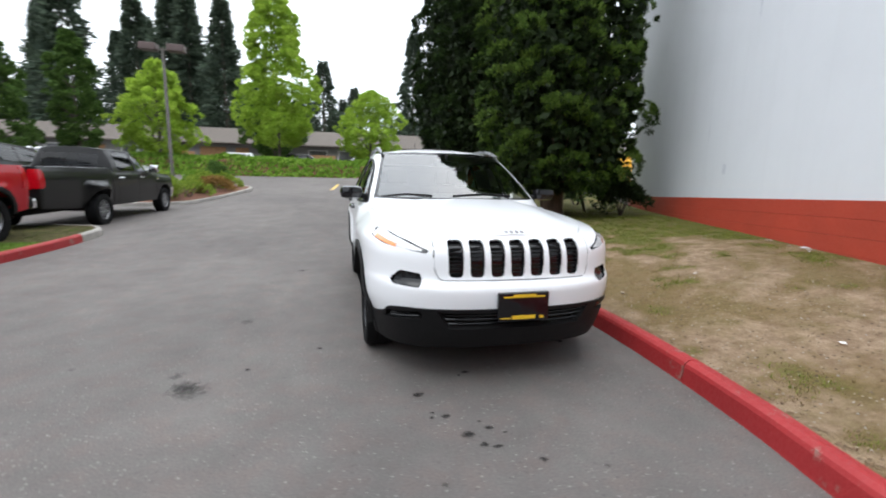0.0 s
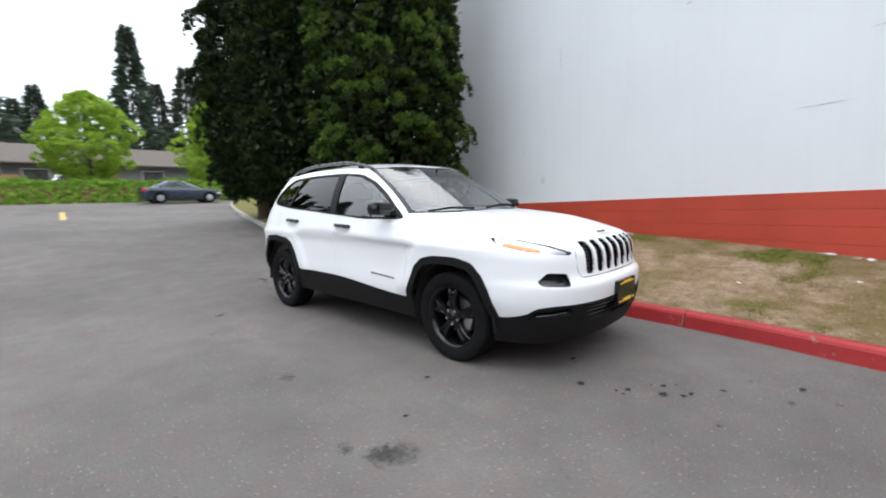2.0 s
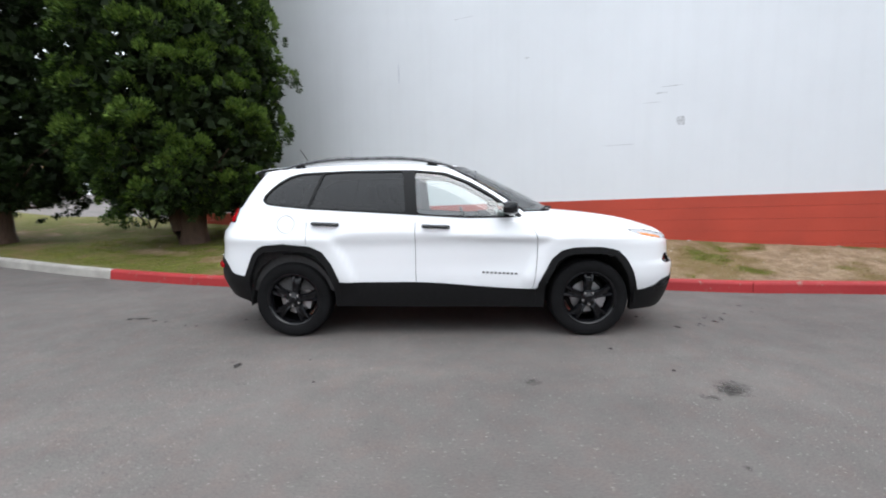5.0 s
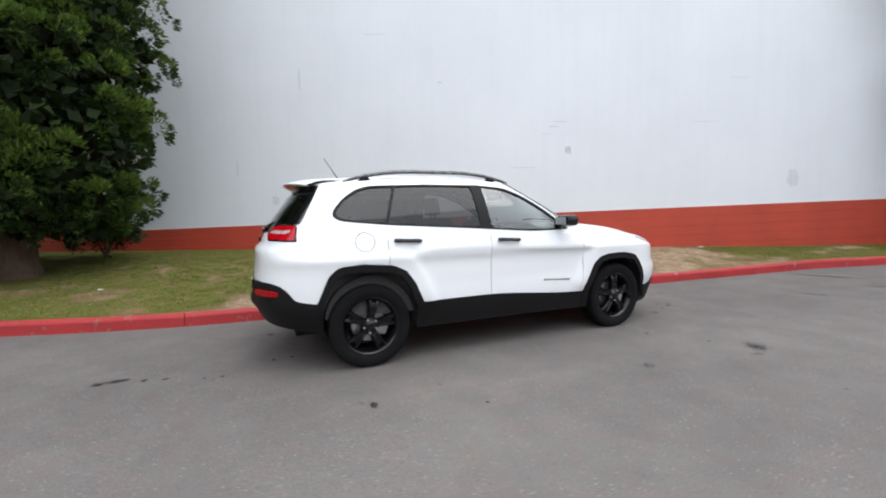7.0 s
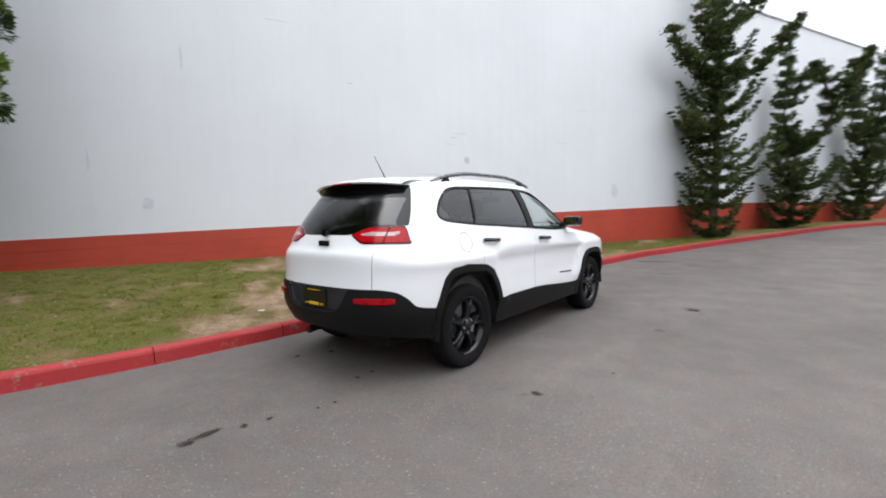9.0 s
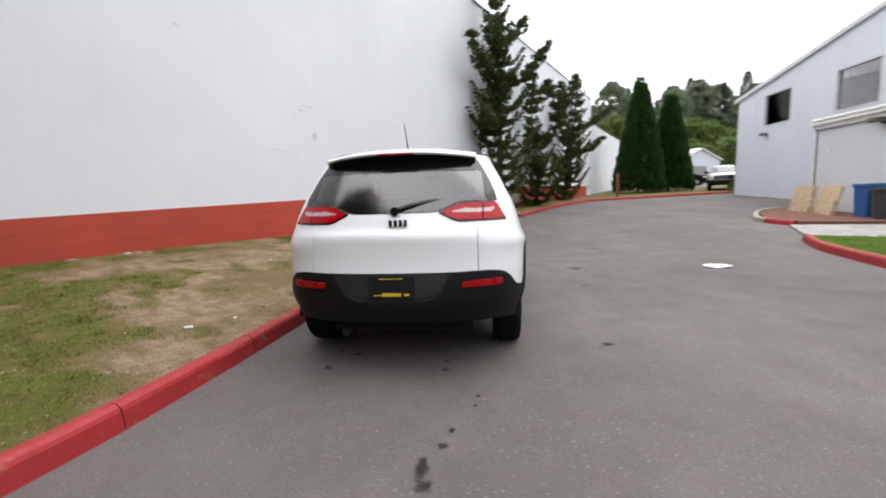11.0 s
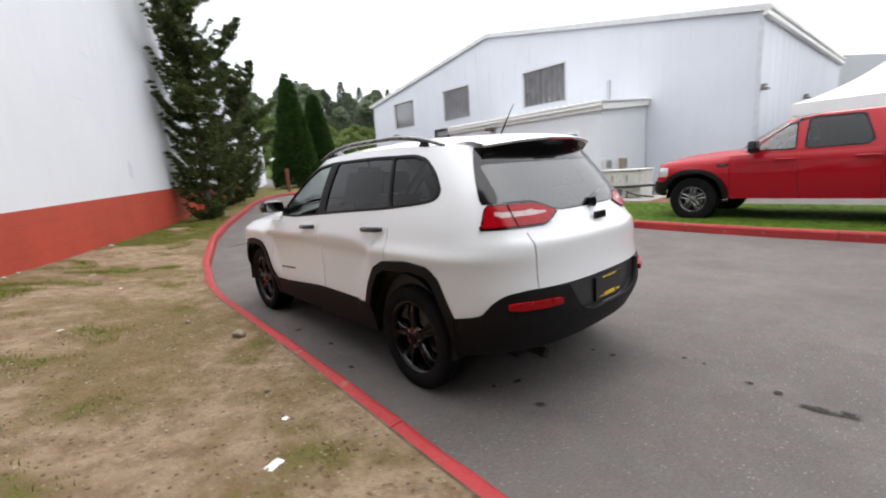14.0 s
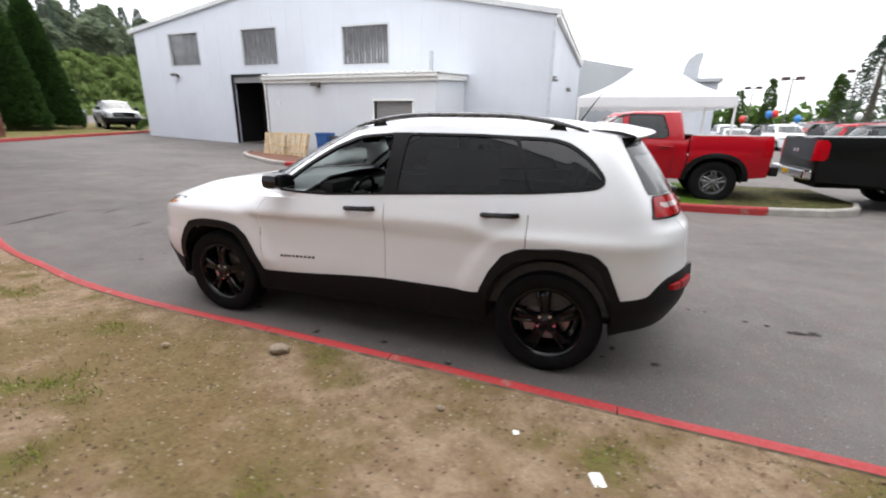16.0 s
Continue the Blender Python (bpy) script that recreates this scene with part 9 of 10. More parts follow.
    w2 = rounded([(doors[1] + 0.07, 1.335), (doors[1] + 0.07, 1.845), (back - 0.50, 1.83), (back - 0.36, 1.40), (back - 0.42, 1.345)], 0.05)
    panes = [(lambda p, w=w: poly_distance(p.y, p.z, w) if abs(p.x) > 0.45 else 0.4) for w in (w1, w2)]
    edge = lambda p: min(q(p) for q in panes) - 0.022
    shield = lambda p: max(abs(p.x) - (0.80 - (p.z - 1.3) * 0.22), p.z - 1.80, 1.36 - p.z) if p.y < cowl + 0.9 else 0.4
    rear = lambda p: max(abs(p.x) - 0.62, abs(p.z - 1.59) - 0.19) if p.y > back - 0.3 and abs(p.x) < 0.66 else 0.4
    for f in (*panes, edge, shield, rear):
        cut(house, f)
    for k, f in enumerate(panes):
        for sx in (1, -1):
            part("side_window", push(take(house, lambda p: p.x * sx > 0 and f(p) < 0), -0.008), GLASS_CLEAR if k == 0 else GLASS_DARK, car, "", True)
    for sx in (1, -1):
        part("window_trim", take(house, lambda p: p.x * sx > 0 and edge(p) < 0), PLASTIC, car, "", True)
    part("windscreen", take(house, lambda p: shield(p) < 0), GLASS_CLEAR, car, "", True)
    part("rear_window", take(house, lambda p: rear(p) < 0), GLASS_DARK, car, "", True)
    part("cab_frame", rim(house, 0.02), paint, car, "", True)
    part("roof", rim(cap_sheet(top, lambda y: rz(0, y) + 0.015, 2.2, n=8), 0.02), paint, car, "", True)
    bm = bmesh.new()
    add_box(bm, -0.84, 0.84, cowl + 0.2, back - 0.15, 0.62, 0.95)
    add_box(bm, -0.84, 0.84, cowl - 0.05, cowl + 0.55, 0.9, 1.30, 0.04)
    for x in (-0.42, 0.42):
        for y in (doors[1] - 0.1, doors[2] - 0.1):
            add_box(bm, x - 0.26, x + 0.26, y - 0.10, y + 0.08, 0.9, 1.48, 0.05)
            add_box(bm, x - 0.14, x + 0.14, y - 0.03, y + 0.06, 1.50, 1.68, 0.04)
    part("cabin_seats", bm, SEAT, car)
    for sx in (1, -1):
        bm = bmesh.new()
        add_box(bm, -0.13, 0.13, -0.07, 0.07, -0.11, 0.12, 0.05, Matrix.Translation((sx * 1.09, cowl + 0.36, 1.40)))
        add_box(bm, -0.09, 0.09, -0.03, 0.03, -0.03, 0.02, 0.01, Matrix.Translation((sx * 0.97, cowl + 0.36, 1.36)))
        part("door_mirror", bm, CHROME if chrome else GLOSS_BLACK, car, "", True)
        bm = bmesh.new()
        x = width(ya + 0.54, 1.10, 0.8)
        add_box(bm, sx * x - 0.012, sx * x + 0.012, ya + 0.40, ya + 0.57, 1.075, 1.125, 0.01)
        part("fender_badge", bm, CHROME if chrome else GLOSS_BLACK, car)
    bm = bmesh.new()
    add_box(bm, -0.92, 0.92, yr_ - 0.02, yr_ + 0.13, 0.60, 0.80, 0.04)
    part("rear_bumper", bm, CHROME if chrome else PLASTIC, car, "bright chrome step bumper" if chrome else "black step bumper")
    part("plate_bar", box_bm(-0.15, 0.15, yr_ + 0.131, yr_ + 0.14, 0.66, 0.76), YELLOW, car)
    bm = bmesh.new()
    for k, w in enumerate((0.05, 0.04, 0.05)):
        add_box(bm, -0.14 + 0.1 * k, -0.14 + 0.1 * k + w, yr_ + 0.002, yr_ + 0.018, 1.10, 1.18, 0.005)
    part("tailgate_badge", bm, CHROME, car)
    bm = bmesh.new()
    add_box(bm, -0.55, 0.55, yf_ + 0.5, yr_ - 0.25, 0.42, 0.75)
    add_box(bm, -0.86, 0.86, ya + 0.62, yb - 0.62, 0.46, 0.72)
    part("underbody", bm, WELL_DARK, car)
    for sx in (-1, 1):
        for y in (ya, yb):
            out = 0.965 if dually and y > 0 else 0.855
            wheel_build(car, pose(sx * out, y, R), R, 0.27, 0.235, 5 if not dually else 8, RIM_GREY, sx, 0.034, not dually)
            bm = bmesh.new()
            prof = [(y + (R + 0.08) * math.cos(math.pi * i / 14), R + (R + 0.11) * math.sin(math.pi * i / 14)) for i in range(15)]
            rows = [[bm.verts.new((sx * x, p[0], p[1])) for p in prof] for x in (0.5, 0.93)]
            for k in range(14):
                bm.faces.new((rows[0][k], rows[0][k + 1], rows[1][k + 1], rows[1][k]))
            bm.faces.new(rows[0])
            part("wheel_well", bm, WELL_DARK, car)
    if squat < 1:
        for ob in car.children_recursive:
            if ob.type == "MESH" and not ob.parent.name.startswith("wheel"):
                for v in ob.data.vertices:
                    v.co.z = R + (v.co.z - R) * squat if v.co.z > R else v.co.z
    return car


pickup("bright red crew-cab pickup with black flares parked on the grass", pose(-7.62, 2.05, 0.085, 0, 0, -1), PAINT_RED, wb=3.34, tail_len=0.95, nose_len=0.85, cab=2.78, squat=0.92)
pickup("dark charcoal crew-cab dual-wheel pickup with chrome bumper", pose(-7.9, 9.45, 0.085, -1.1, 0, 180), PAINT_CHARCOAL, wb=3.95, R=0.40, chrome=True, dually=True, tail_len=2.05)


def simple_car(label, paint, kind, m, group="parked cars"):
    """A plain car for the middle distance; kind: sedan, suv or van."""
    car = thing("parked_car", label, "car", m, group)
    L, H = {"sedan": (4.7, 1.45), "suv": (4.7, 1.72), "van": (5.6, 2.55)}[kind]
    hl = L / 2
    belt = {"sedan": 0.95, "suv": 1.08, "van": 1.25}[kind]
    nose = {"sedan": 0.72, "suv": 0.88, "van": 1.0}[kind]
    side = curve_of([(0.2, 0.82), (0.5, 0.89), (0.8, 0.90), (belt, 0.86)])
    S = Shape(yfc=-hl + 0.75, yrc=hl - 0.6, pf=2.6, pr=3.0, width=lambda y, z, h: side(z) - 0.03 * max(0.0, (h - 0.8) / 0.2) ** 2, zt=curve_of([(-hl, nose), (-hl + 1.0, belt - 0.05), (0, belt), (hl, belt + 0.02)]),
              zb=lambda y: 0.24, yf=lambda z: -hl + 0.05 * (z - 0.5) ** 2, yr=lambda z: hl - 0.08 * (z - 0.5) ** 2)
    low, loop = lower_sheet(S, 12, 30, 12, 12)
    ya, yb, R = -hl + 0.92, hl - 0.98, 0.33
    arch = lambda p: min(arch_value(p.y, p.z, ya, R, 0.38, 0.38, 0.38, 2.2), arch_value(p.y, p.z, yb, R, 0.38, 0.38, 0.38, 2.2))
    lampf = lambda p: max(p.y + hl - 0.45, abs(p.z - nose + 0.10) - 0.06, 0.45 - abs(p.x)) if p.y < 0 else 1.0
    lampr = lambda p: max(hl - 0.30 - p.y, abs(p.z - belt + 0.12) - 0.08, 0.55 - abs(p.x)) if p.y > 0 else 1.0
    for f in (arch, lampf, lampr):
        cut(low, f)
    take(low, lambda p: arch(p) < 0).free()
    for sx in (1, -1):
        part("headlight", take(low, lambda p: p.x * sx > 0 and lampf(p) < 0), LENS_CLEAR, car)
        part("tail_light", take(low, lambda p: p.x * sx > 0 and lampr(p) < 0), LENS_RED, car)
    part("body", low, paint, car, "", True)
    part("bonnet", cap_sheet(loop, lambda y: S.zt(y) + 0.06, 2.4, n=6), paint, car, "", True)
    c0, c1, r0, r1 = {"sedan": (-hl + 1.25, hl - 0.35, -0.15, 1.0), "suv": (-hl + 1.2, hl - 0.06, -0.2, hl - 0.5), "van": (-hl + 0.75, hl - 0.04, -hl + 1.55, hl - 0.15)}[kind]
    n1, n2, n3 = 10, 22, 10
    wt = 0.62 if kind != "van" else 0.78
    base = super_arc(c0 + 0.5, c0, 0.84, 2.6, n1, lambda x, y: belt) + [(0.84, c0 + 0.5 + (c1 - c0 - 1.0) * i / n2, belt) for i in range(n2)] + super_arc(c1 - 0.5, c1, 0.84, 3, n3, lambda x, y: belt, front=False, last=True)
    top = super_arc(r0 + 0.35, r0, wt, 2.8, n1, lambda x, y: H - 0.06) + [(wt, r0 + 0.35 + (r1 - r0 - 0.7) * i / n2, H - 0.06) for i in range(n2)] + super_arc(r1 - 0.35, r1, wt, 3, n3, lambda x, y: H - 0.06, front=False, last=True)
    house = glasshouse(base, top, 0.02, 10)
    lo, hi = belt + 0.06, H - 0.13
    if kind == "van":
        win = lambda p: max(lo - p.z, p.z - (hi - 0.45), p.y - (r0 + 0.9))
    else:
        win = lambda p: max(lo - p.z, p.z - hi, 0.04 - abs(p.y - 0.15) if abs(p.x) > 0.5 else -1, 0.04 - abs(p.y - 1.05) if abs(p.x) > 0.5 else -1,
                            0.05 - abs(abs(p.x) - (0.78 - (p.z - belt) * 0.28)) if p.y < r0 + 0.1 or p.y > r1 - 0.1 else -1)
    cut(house, win)
    part("window_glass", take(house, lambda p: win(p) < 0), GLASS_CAR, car, "grey car windows", True)
    part("cab_frame", house, paint, car, "", True)
    part("roof", cap_sheet(top, lambda y: H, 2.2, n=6), paint, car, "", True)
    bm = bmesh.new()
    add_box(bm, -0.75, 0.75, -hl + 0.5, hl - 0.5, 0.2, belt - 0.1)
    part("underbody", bm, WELL_DARK, car)
    for sx in (-1, 1):
        for y in (ya, yb):
            bm = bmesh.new()
            add_lathe(bm, [(0.2, -0.1), (R * 0.95, -0.11), (R, -0.07), (R, 0.07), (R * 0.95, 0.11), (0.2, 0.1)], 24)
            bmesh.ops.transform(bm, matrix=Matrix.Translation((sx * 0.78, y, R)), verts=bm.verts[:])
            w = part("tyre", bm, TYRE, car)
            bm = bmesh.new()
            add_lathe(bm, [(0.001, sx * 0.10), (0.08, sx * 0.105), (0.20, sx * 0.085), (0.205, sx * 0.06)], 16)
            bmesh.ops.transform(bm, matrix=Matrix.Translation((sx * 0.78, y, R)), verts=bm.verts[:])
            part("rim", bm, DISC_STEEL, w)
    return car


def at_ground(x, y, turn):
    return pose(x, y, ground_z(x, y), math.degrees(math.atan(0.055)) * math.cos(radians(turn)) if y > 7 and y < 60 else 0, 0, turn)


sedan = simple_car("dark blue sedan on the street by the ivy bank", PAINT_NAVY, "sedan", pose(4.9, 28.6, ground_z(0, 28.6), 0, 0, 90))
van = simple_car("yellow delivery van with a dark stripe on the street", PAINT_YELLOW, "van", pose(20.5, 28.9, ground_z(0, 28.9), 0, 0, 270))
white_suv = simple_car("white SUV in the far car park", PAINT_WHITE, "suv", pose(-9.3, 36.8, ground_z(0, 36.8), 0, 0, 90))
red_suv = simple_car("red SUV in the far car park", PAINT_RED, "suv", pose(-14.9, 36.8, ground_z(0, 36.8), 0, 0, 90))
dark_suv = simple_car("dark SUV parked behind the pickups", PAINT_CHARCOAL, "suv", pose(-11.6, 12.2, ground_z(0, 12.2), 3.1, 0, 180))
silver = simple_car("silver sedan in the far car park", PAINT_SILVER, "sedan", pose(-14.8, 24.0, ground_z(0, 24.0), 0, 0, 90))
for src, x, y, a in ((dark_suv, -15.4, 12.6, 180), (dark_suv, -4.4, 37.2, 90), (silver, -13.2, 21.5, 80), (white_suv, -17.2, 26.5, 100), (silver, -14.5, 17.5, 180), (dark_suv, -18.8, 13.0, 180), (silver, -22.2, 14.0, 180), (red_suv, -26, 15, 180),
                     (white_suv, -30, 44, 90), (silver, -25.5, 43.5, 90), (dark_suv, -36, 44, 90), (white_suv, 1.6, 45, 90), (silver, 11.8, 34.2, 60), (white_suv, 14.5, 44, 90), (dark_suv, 20.5, 44, 90)):
    copy_thing(src, at_ground(x, y, a))

# the yard beyond the red pickup and far down the drive
for src, x, y, a in ((silver, -33, 10, 90), (white_suv, -33, 13, 90), (dark_suv, -34, 16, 90), (silver, -34, 19, 95), (white_suv, -40, 11, 90), (dark_suv, -40, 14, 90), (red_suv, -41, 18, 90), (silver, -41, 22, 90), (white_suv, -48, 13, 90), (silver, -48, 17, 90),
                     (dark_suv, -48, 21, 90), (white_suv, -36, 23, 95), (dark_suv, -29, 16, 90), (silver, -28.5, 20, 95), (white_suv, -55, 16, 90), (silver, -55, 21, 90), (white_suv, -22.5, -37.5, 150)):
    copy_thing(src, pose(x, y, ground_z(x, y), 0, 0, a))
pickup("silver crew-cab pickup far down the drive", pose(-17.8, -30.8, ground_z(-18, -30.8), 0, 0, 155), PAINT_SILVER, R=0.39, tonneau=False)
simple_car("dark SUV far down the drive by the thujas", PAINT_CHARCOAL, "suv", pose(-17.6, -38.2, ground_z(0, -38), 0, 0, 240))


# ---- tent, far showroom, balloons, lamp posts of the yard ----
def tent():
    t = thing("event_tent", "white high-peak event tent with scalloped edge", "tent", pose(-16.4, 2.98, ground_z(0, 3.1)))
    cloth = leaf_mat("white_tent_cloth", (0.78, 0.78, 0.79), (0.82, 0.82, 0.83), 0.25)
    a, ze, zp = 2.55, 2.55, 4.45
    bm = bmesh.new()
    n, rows = 12, []
    for i in range(n + 1):
        f = i / n
        r = a * (1 - f)
        z = ze + (zp - ze) * (0.40 * f + 0.60 * f ** 2.2)
        ring = []
        for q in range(4):
            c0 = [(-1, -1), (1, -1), (1, 1), (-1, 1)][q]
            c1 = [(1, -1), (1, 1), (-1, 1), (-1, -1)][q]
            for s in range(6):
                u = s / 6
                ring.append(bm.verts.new((r * (c0[0] + (c1[0] - c0[0]) * u), r * (c0[1] + (c1[1] - c0[1]) * u), z - 0.12 * math.sin(math.pi * u) * f * (1 - f) * 4)))
        rows.append(ring)
    for p, q in zip(rows, rows[1:]):
        for k in range(24):
            bm.faces.new((p[k], p[(k + 1) % 24], q[(k + 1) % 24], q[k]))
    part("canopy", bm, cloth, t, "white stretched canopy", True)
    bm = bmesh.new()
    for q in range(4):
        c0 = Vector([(-1, -1), (1, -1), (1, 1), (-1, 1)][q] + (0,)) * a
        c1 = Vector([(1, -1), (1, 1), (-1, 1), (-1, -1)][q] + (0,)) * a
        for s in range(10):
            p, q2 = c0.lerp(c1, s / 10), c0.lerp(c1, (s + 1) / 10)
            v = [bm.verts.new((p.x, p.y, ze)), bm.verts.new((q2.x, q2.y, ze)), bm.verts.new((q2.x, q2.y, ze - 0.30)), bm.verts.new(((p.x + q2.x) / 2, (p.y + q2.y) / 2, ze - 0.36)), bm.verts.new((p.x, p.y, ze - 0.30))]
            bm.faces.new(v)
    bmesh.ops.remove_doubles(bm, verts=bm.verts[:], dist=1e-4)
    part("valance", bm, cloth, t)
    for x, y in ((-1, -1), (1, -1), (1, 1), (-1, 1)):
        bm = bmesh.new()
        add_cyl(bm, (x * a * 0.98, y * a * 0.98, -0.1), (x * a * 0.98, y * a * 0.98, ze), 0.04, 8)
        part("leg", bm, TRIM_WHITE, t)
    return t


tent()
show = thing("showroom", "far pale showroom with a tall curved fin", "building", pose(-45, 9, ground_z(-45, 9)))
part("wall", box_bm(-7, 0, -2.1, 1.75, -0.2, 5.5), SIDING, show)
part("roof", box_bm(-7.5, 0.5, -0.7, 1.95, 5.5, 5.85, 0.05), plain("grey_roof_edge", (0.34, 0.35, 0.37), 0.6, vary=0.1), show, "grey overhanging roof edge")
bm = bmesh.new()
add_prism(bm, [(-1.35, 5.4), (-1.25, 6.9), (-0.95, 7.7), (-0.35, 8.15), (0.25, 8.2), (0.05, 6.9), (0.1, 5.4)], -1.0, -0.6, "x")
part("sign_fin", bm, plain("pale_fin_sheet", (0.42, 0.44, 0.47), 0.5), show, "tall curved pale fin")
wing = thing("office_wing", "low white office wing with windows behind the tent", "building", pose(-31, 3.4, ground_z(-31, 3.4)))
part("wall", box_bm(-3, 3, -1.6, 3.2, 0, 3.0), ANNEX_WHITE, wing)
part("roof", box_bm(-3.3, 3.4, -1.9, 3.5, 3.0, 3.3, 0.03), TRIM_WHITE, wing)
for k in range(2):
    w = part("window", box_bm(3.0, 3.05, -1.0 + 1.9 * k, 0.4 + 1.9 * k, 1.0, 2.1), TRIM_WHITE, wing)
    part("pane", box_bm(3.052, 3.06, -0.9 + 1.9 * k, 0.3 + 1.9 * k, 1.1, 2.0), DARK_WINDOW, w)
for k, (x, y, h, a) in enumerate(((-63, 18.0, 5.9, 1.4), (-50, 17.9, 5.8, 1.4), (-58, 26.0, 6.4, 1.2))):
    light_pole("tall lamp post with box heads in the far yard", x, y, h, (a, a + math.pi))
for k, (x, y, z, c) in enumerate(((-20, 7.2, 2.5, (0.55, 0.03, 0.02)), (-20, 8.16, 2.7, (0.03, 0.18, 0.5)), (-20.1, 8.42, 2.72, (0.6, 0.03, 0.02)), (-20, 9.25, 2.5, (0.03, 0.22, 0.55)), (-20.2, 11.4, 2.6, (0.7, 0.7, 0.7)))):
    b = thing("balloon", "shiny coloured party balloon on a string over the parked cars", "balloon", pose(x, y, ground_z(x, y) + z - 0.6), "balloons")
    bm = bmesh.new()
    bmesh.ops.create_uvsphere(bm, u_segments=16, v_segments=12, radius=0.13)
    for v in bm.verts:
        v.co.z *= 1.2 if v.co.z > 0 else 1.45
    part("balloon_skin", bm, plain("balloon_rubber", c, 0.25, vary=0.05), b, "", True)
    bm = bmesh.new()
    add_cyl(bm, (0, 0, -0.18), (0.05, 0, -(z - 0.65)), 0.004, 5)
    part("string", bm, TRIM_WHITE, b)
for k, (x, y, R, H) in enumerate(((-46, 12.8, 0.6, 4.7), (-42, 14.1, 0.5, 5.3), (-44, 19.5, 0.6, 5.2), (-55, 23.5, 0.7, 6.0))):
    leafy_tree("slim dark green upright tree in the far yard", pose(x, y, ground_z(x, y)), R, H, 1.2, 140 + k, POPLAR, 90, 60, 0.15, OVAL, "slim trees of the far yard")
spruce("broad dark spruce beyond the far yard", pose(-40, 20.2, ground_z(-40, 20.2)), 88, 7.6, 2.7, 4500)
far_wood("hazy far tree line beyond the yard", (-140, -140), (-60, 110), 0.0, 9, 5000, 3, POPLAR, 1.8)


# ---- clutter by the annex ----
def pallet(m, label):
    wood = plain("raw_pallet_wood", (0.58, 0.45, 0.28), 0.8, vary=0.22, scale=10)
    p = thing("pallet", label, "pallet", m, "pallets")
    for k in range(7):
        part("deck_board", box_bm(-0.6 + 0.172 * k, -0.6 + 0.172 * k + 0.10, -0.5, 0.5, 0.11, 0.13), wood, p)
    for y in (-0.5, -0.05, 0.4):
        part("stringer", box_bm(-0.6, 0.54, y, y + 0.09, 0.02, 0.11), wood, p)
    for k in range(4):
        part("base_board", box_bm(-0.6 + 0.34 * k, -0.6 + 0.34 * k + 0.11, -0.5, 0.5, 0.0, 0.02), wood, p)
    return p


pallet(pose(-11.0, -11.05, 0.60, 78, 0, 82), "raw wooden pallet leaning on its side in the mulch")
pallet(pose(-11.0, -9.95, 0.60, 74, 0, 78), "raw wooden pallet leaning on its side in the mulch")


def bin_tub(x, y, r, h, colour, label, square):
    t = thing("bin", label, "bin", pose(x, y, 0.12 + ground_z(x, y)))
    mt = plain("bin_plastic", colour, 0.5, vary=0.12)
    bm = bmesh.new()
    seg = 4 if square else 20
    off = math.pi / 4 if square else 0
    prof = [(0.01, 0.0), (r * 0.86, 0.0), (r, h), (r + 0.02, h), (r + 0.02, h - 0.03), (r - 0.03, h - 0.02), (r * 0.82, 0.03), (0.01, 0.03)]
    add_lathe(bm, prof, seg, "z", Matrix.Rotation(off, 4, "Z"))
    part("tub", bm, mt, t)
    bm = bmesh.new()
    add_lathe(bm, [(r + 0.015, h * 0.9), (r + 0.035, h * 0.93), (r + 0.035, h), (r + 0.015, h + 0.01)], seg, "z", Matrix.Rotation(off, 4, "Z"))
    part("bin_rim", bm, mt, t)
    return t


bin_tub(-11.3, -8.9, 0.36, 0.95, (0.02, 0.10, 0.30), "blue plastic bin beside the pallets", True)
bin_tub(-11.2, -8.15, 0.36, 0.85, (0.035, 0.035, 0.04), "dark grey plastic bin beside the pallets", False)


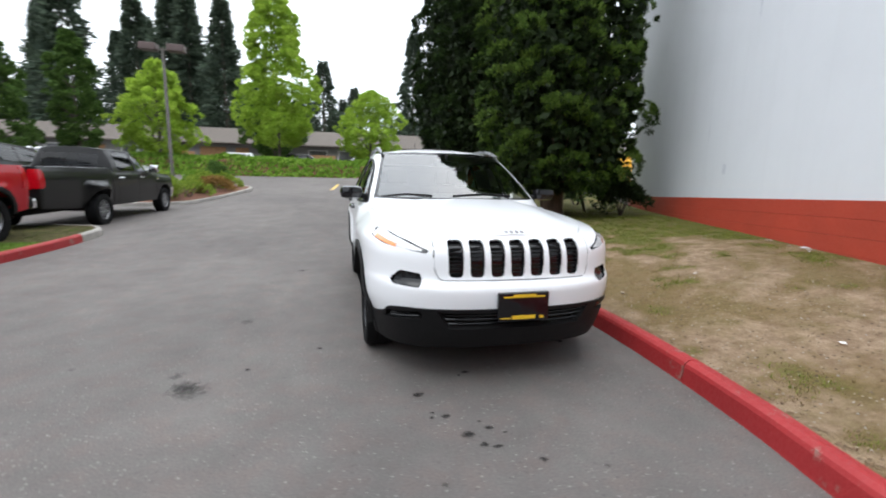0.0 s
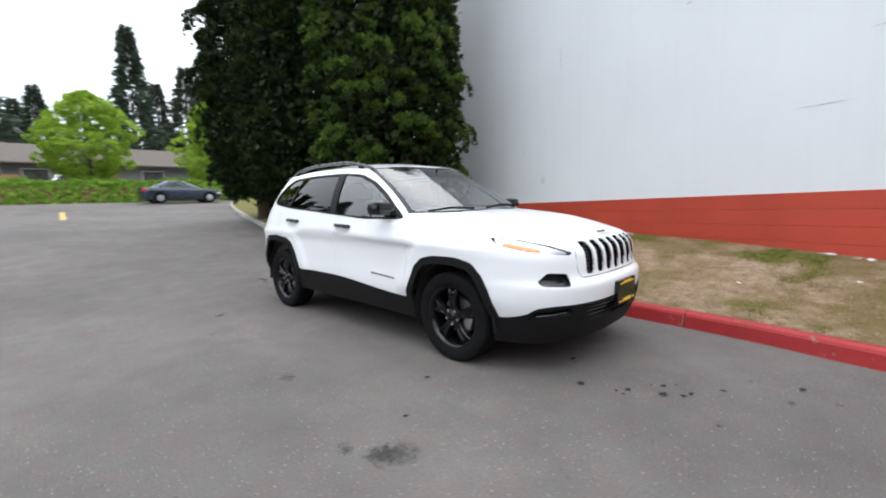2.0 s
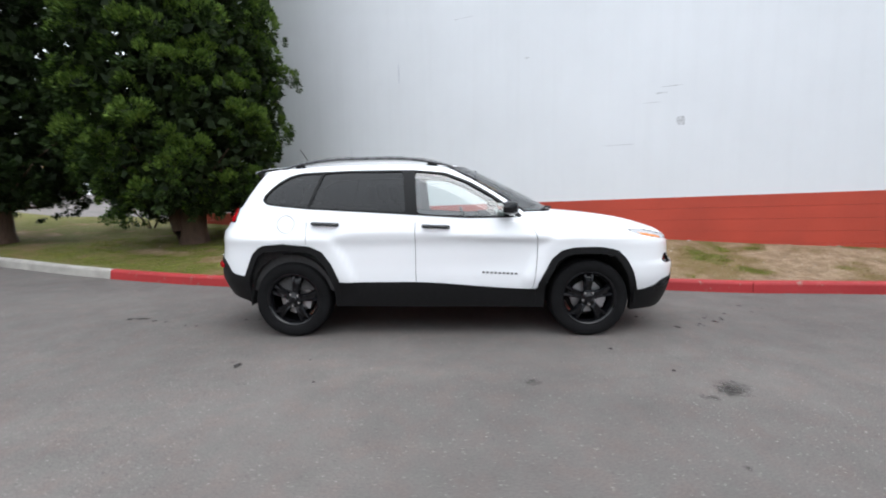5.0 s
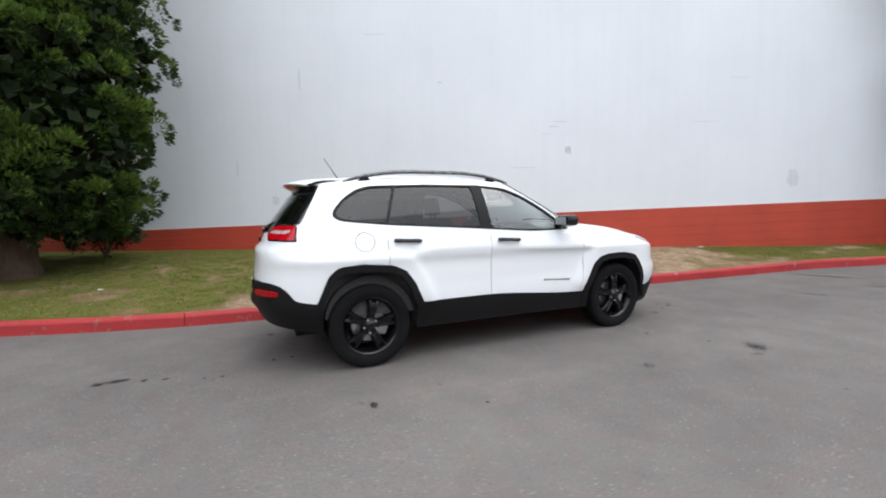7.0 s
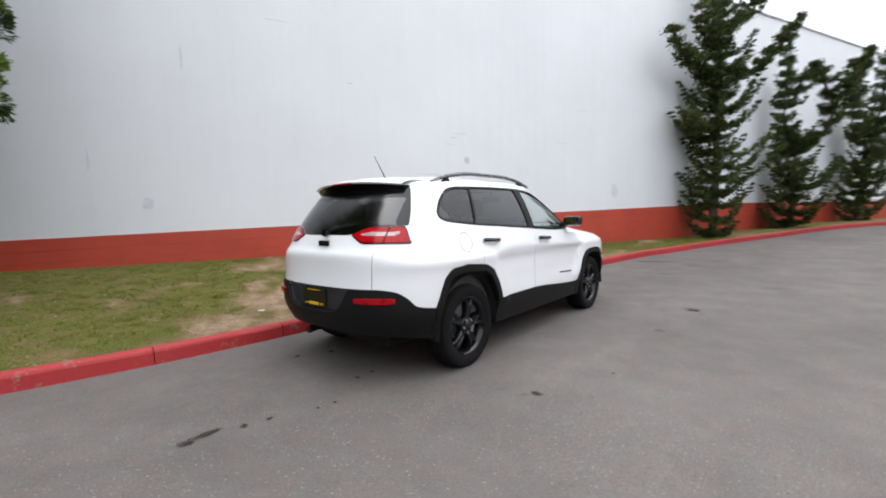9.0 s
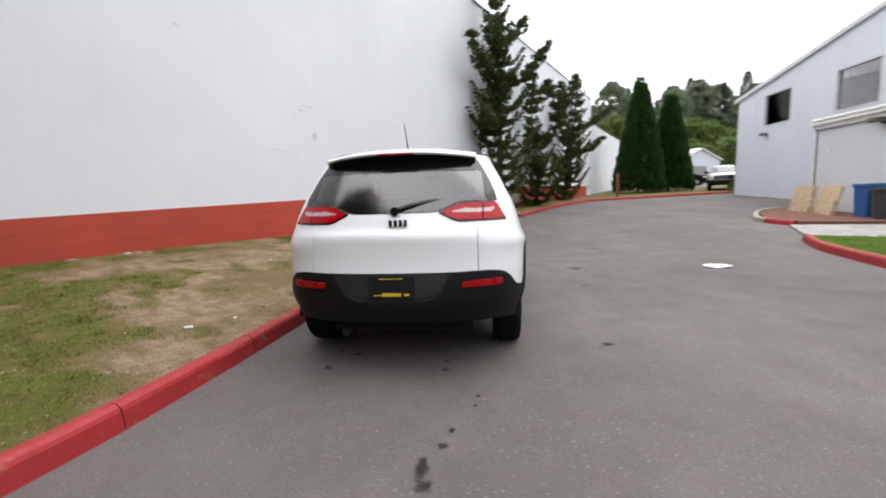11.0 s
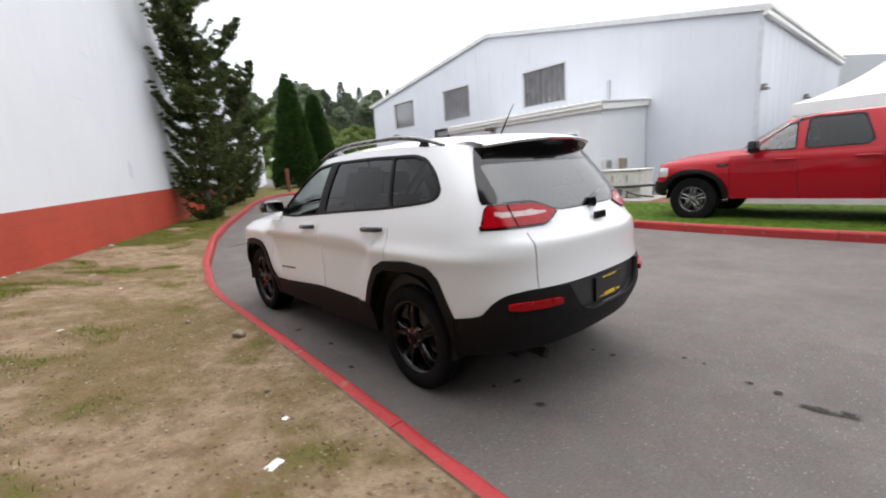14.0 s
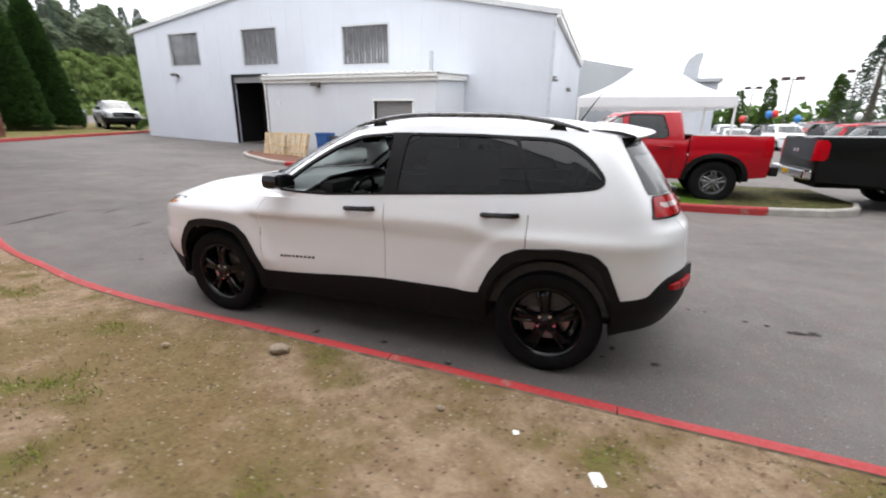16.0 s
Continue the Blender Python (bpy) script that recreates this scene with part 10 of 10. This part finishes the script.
def ac_unit():
    g = plain("grey_ac_sheet", (0.52, 0.52, 0.49), 0.6, vary=0.15, scale=8)
    dark = plain("dark_coil", (0.12, 0.115, 0.108), 0.6, vary=0.3, scale=40)
    black = plain("black_panel", (0.018, 0.018, 0.018), 0.6)
    t = thing("ac_unit", "large grey air conditioning unit on a concrete pad", "air conditioner", pose(-10.9, -3.35, 0.05))
    part("unit_body", box_bm(-0.50, 0.36, -0.93, 0.93, 0.44, 0.93, 0.01), g, t)
    part("unit_base", box_bm(-0.48, 0.30, -0.93, 0.93, 0.10, 0.44, 0.01), g, t)
    part("lid", box_bm(-0.53, 0.42, -0.96, 0.96, 0.93, 0.975, 0.012), g, t)
    part("corner_post", box_bm(0.36, 0.40, -0.95, -0.91, 0.10, 0.93), g, t)
    part("louvre_panel", box_bm(0.361, 0.372, -0.91, -0.47, 0.14, 0.91), dark, t, "dark louvred coil panel")
    for k in range(15):
        z = 0.16 + 0.05 * k
        part("louvre", box_bm(0.373, 0.388, -0.91, -0.47, z, z + 0.012), dark, t)
    part("corner_post", box_bm(0.36, 0.40, -0.47, -0.43, 0.10, 0.93), g, t)
    for y0, y1 in ((-0.42, -0.06), (-0.04, 0.44), (0.46, 0.92)):
        part("upper_panel", box_bm(0.361, 0.382, y0, y1, 0.46, 0.92, 0.008), g, t)
    part("black_box", box_bm(0.302, 0.46, -0.41, -0.10, 0.11, 0.53, 0.03), black, t, "black ribbed cover")
    for k in range(5):
        part("cover_rib", box_bm(0.461, 0.468, -0.39, -0.12, 0.17 + 0.07 * k, 0.19 + 0.07 * k), dark, t)
    for y0, y1 in ((-0.04, 0.44), (0.46, 0.92)):
        part("lower_panel", box_bm(0.302, 0.318, y0, y1, 0.13, 0.42, 0.008), g, t)
    part("vent", box_bm(0.319, 0.33, 0.12, 0.36, 0.18, 0.38), dark, t, "dark vent grille")
    for y in (0.06, 0.52):
        part("latch", box_bm(0.383, 0.395, y, y + 0.03, 0.58, 0.80), dark, t)
    part("pad", box_bm(-0.75, 1.05, -1.25, 1.45, -0.12, 0.10, 0.02), CONCRETE, t, "pale concrete pad")
    bm = bmesh.new()
    add_tube(bm, [(0.44, -0.12, 0.46), (0.47, 0.3, 0.45), (0.46, 1.0, 0.48), (0.40, 1.6, 0.50)], 0.035, 8)
    part("pipe", bm, BLACK_IRON, t, "black insulated pipe")
    bm = bmesh.new()
    add_tube(bm, [(0.40, 0.55, 0.12), (0.42, 0.56, 0.30), (0.50, 0.9, 0.20), (0.50, 1.4, 0.16)], 0.025, 8)
    part("pipe", bm, BLACK_IRON, t)
    for x, wide, warm in ((-12.25, 0.5, False), (-13.48, 0.36, True)):
        e = thing("electric_box", "grey electric box on the annex wall", "electric box", pose(x, -4.478, 1.0), "electric boxes")
        part("box_body", box_bm(-wide / 2, wide / 2, 0.0, 0.14, 0, 0.37, 0.01), plain("beige_box", (0.33, 0.27, 0.18), 0.6) if warm else g, e)
        part("box_door", box_bm(-wide / 2 + 0.04, wide / 2 - 0.12, 0.141, 0.15, 0.05, 0.32), plain("grey_box_door", (0.20, 0.21, 0.22), 0.5, 0.2), e)
        bm = bmesh.new()
        add_cyl(bm, (wide / 2 - 0.06, 0.05, -0.9), (wide / 2 - 0.06, 0.05, 0.0), 0.022, 8)
        part("conduit", bm, g, e)


ac_unit()
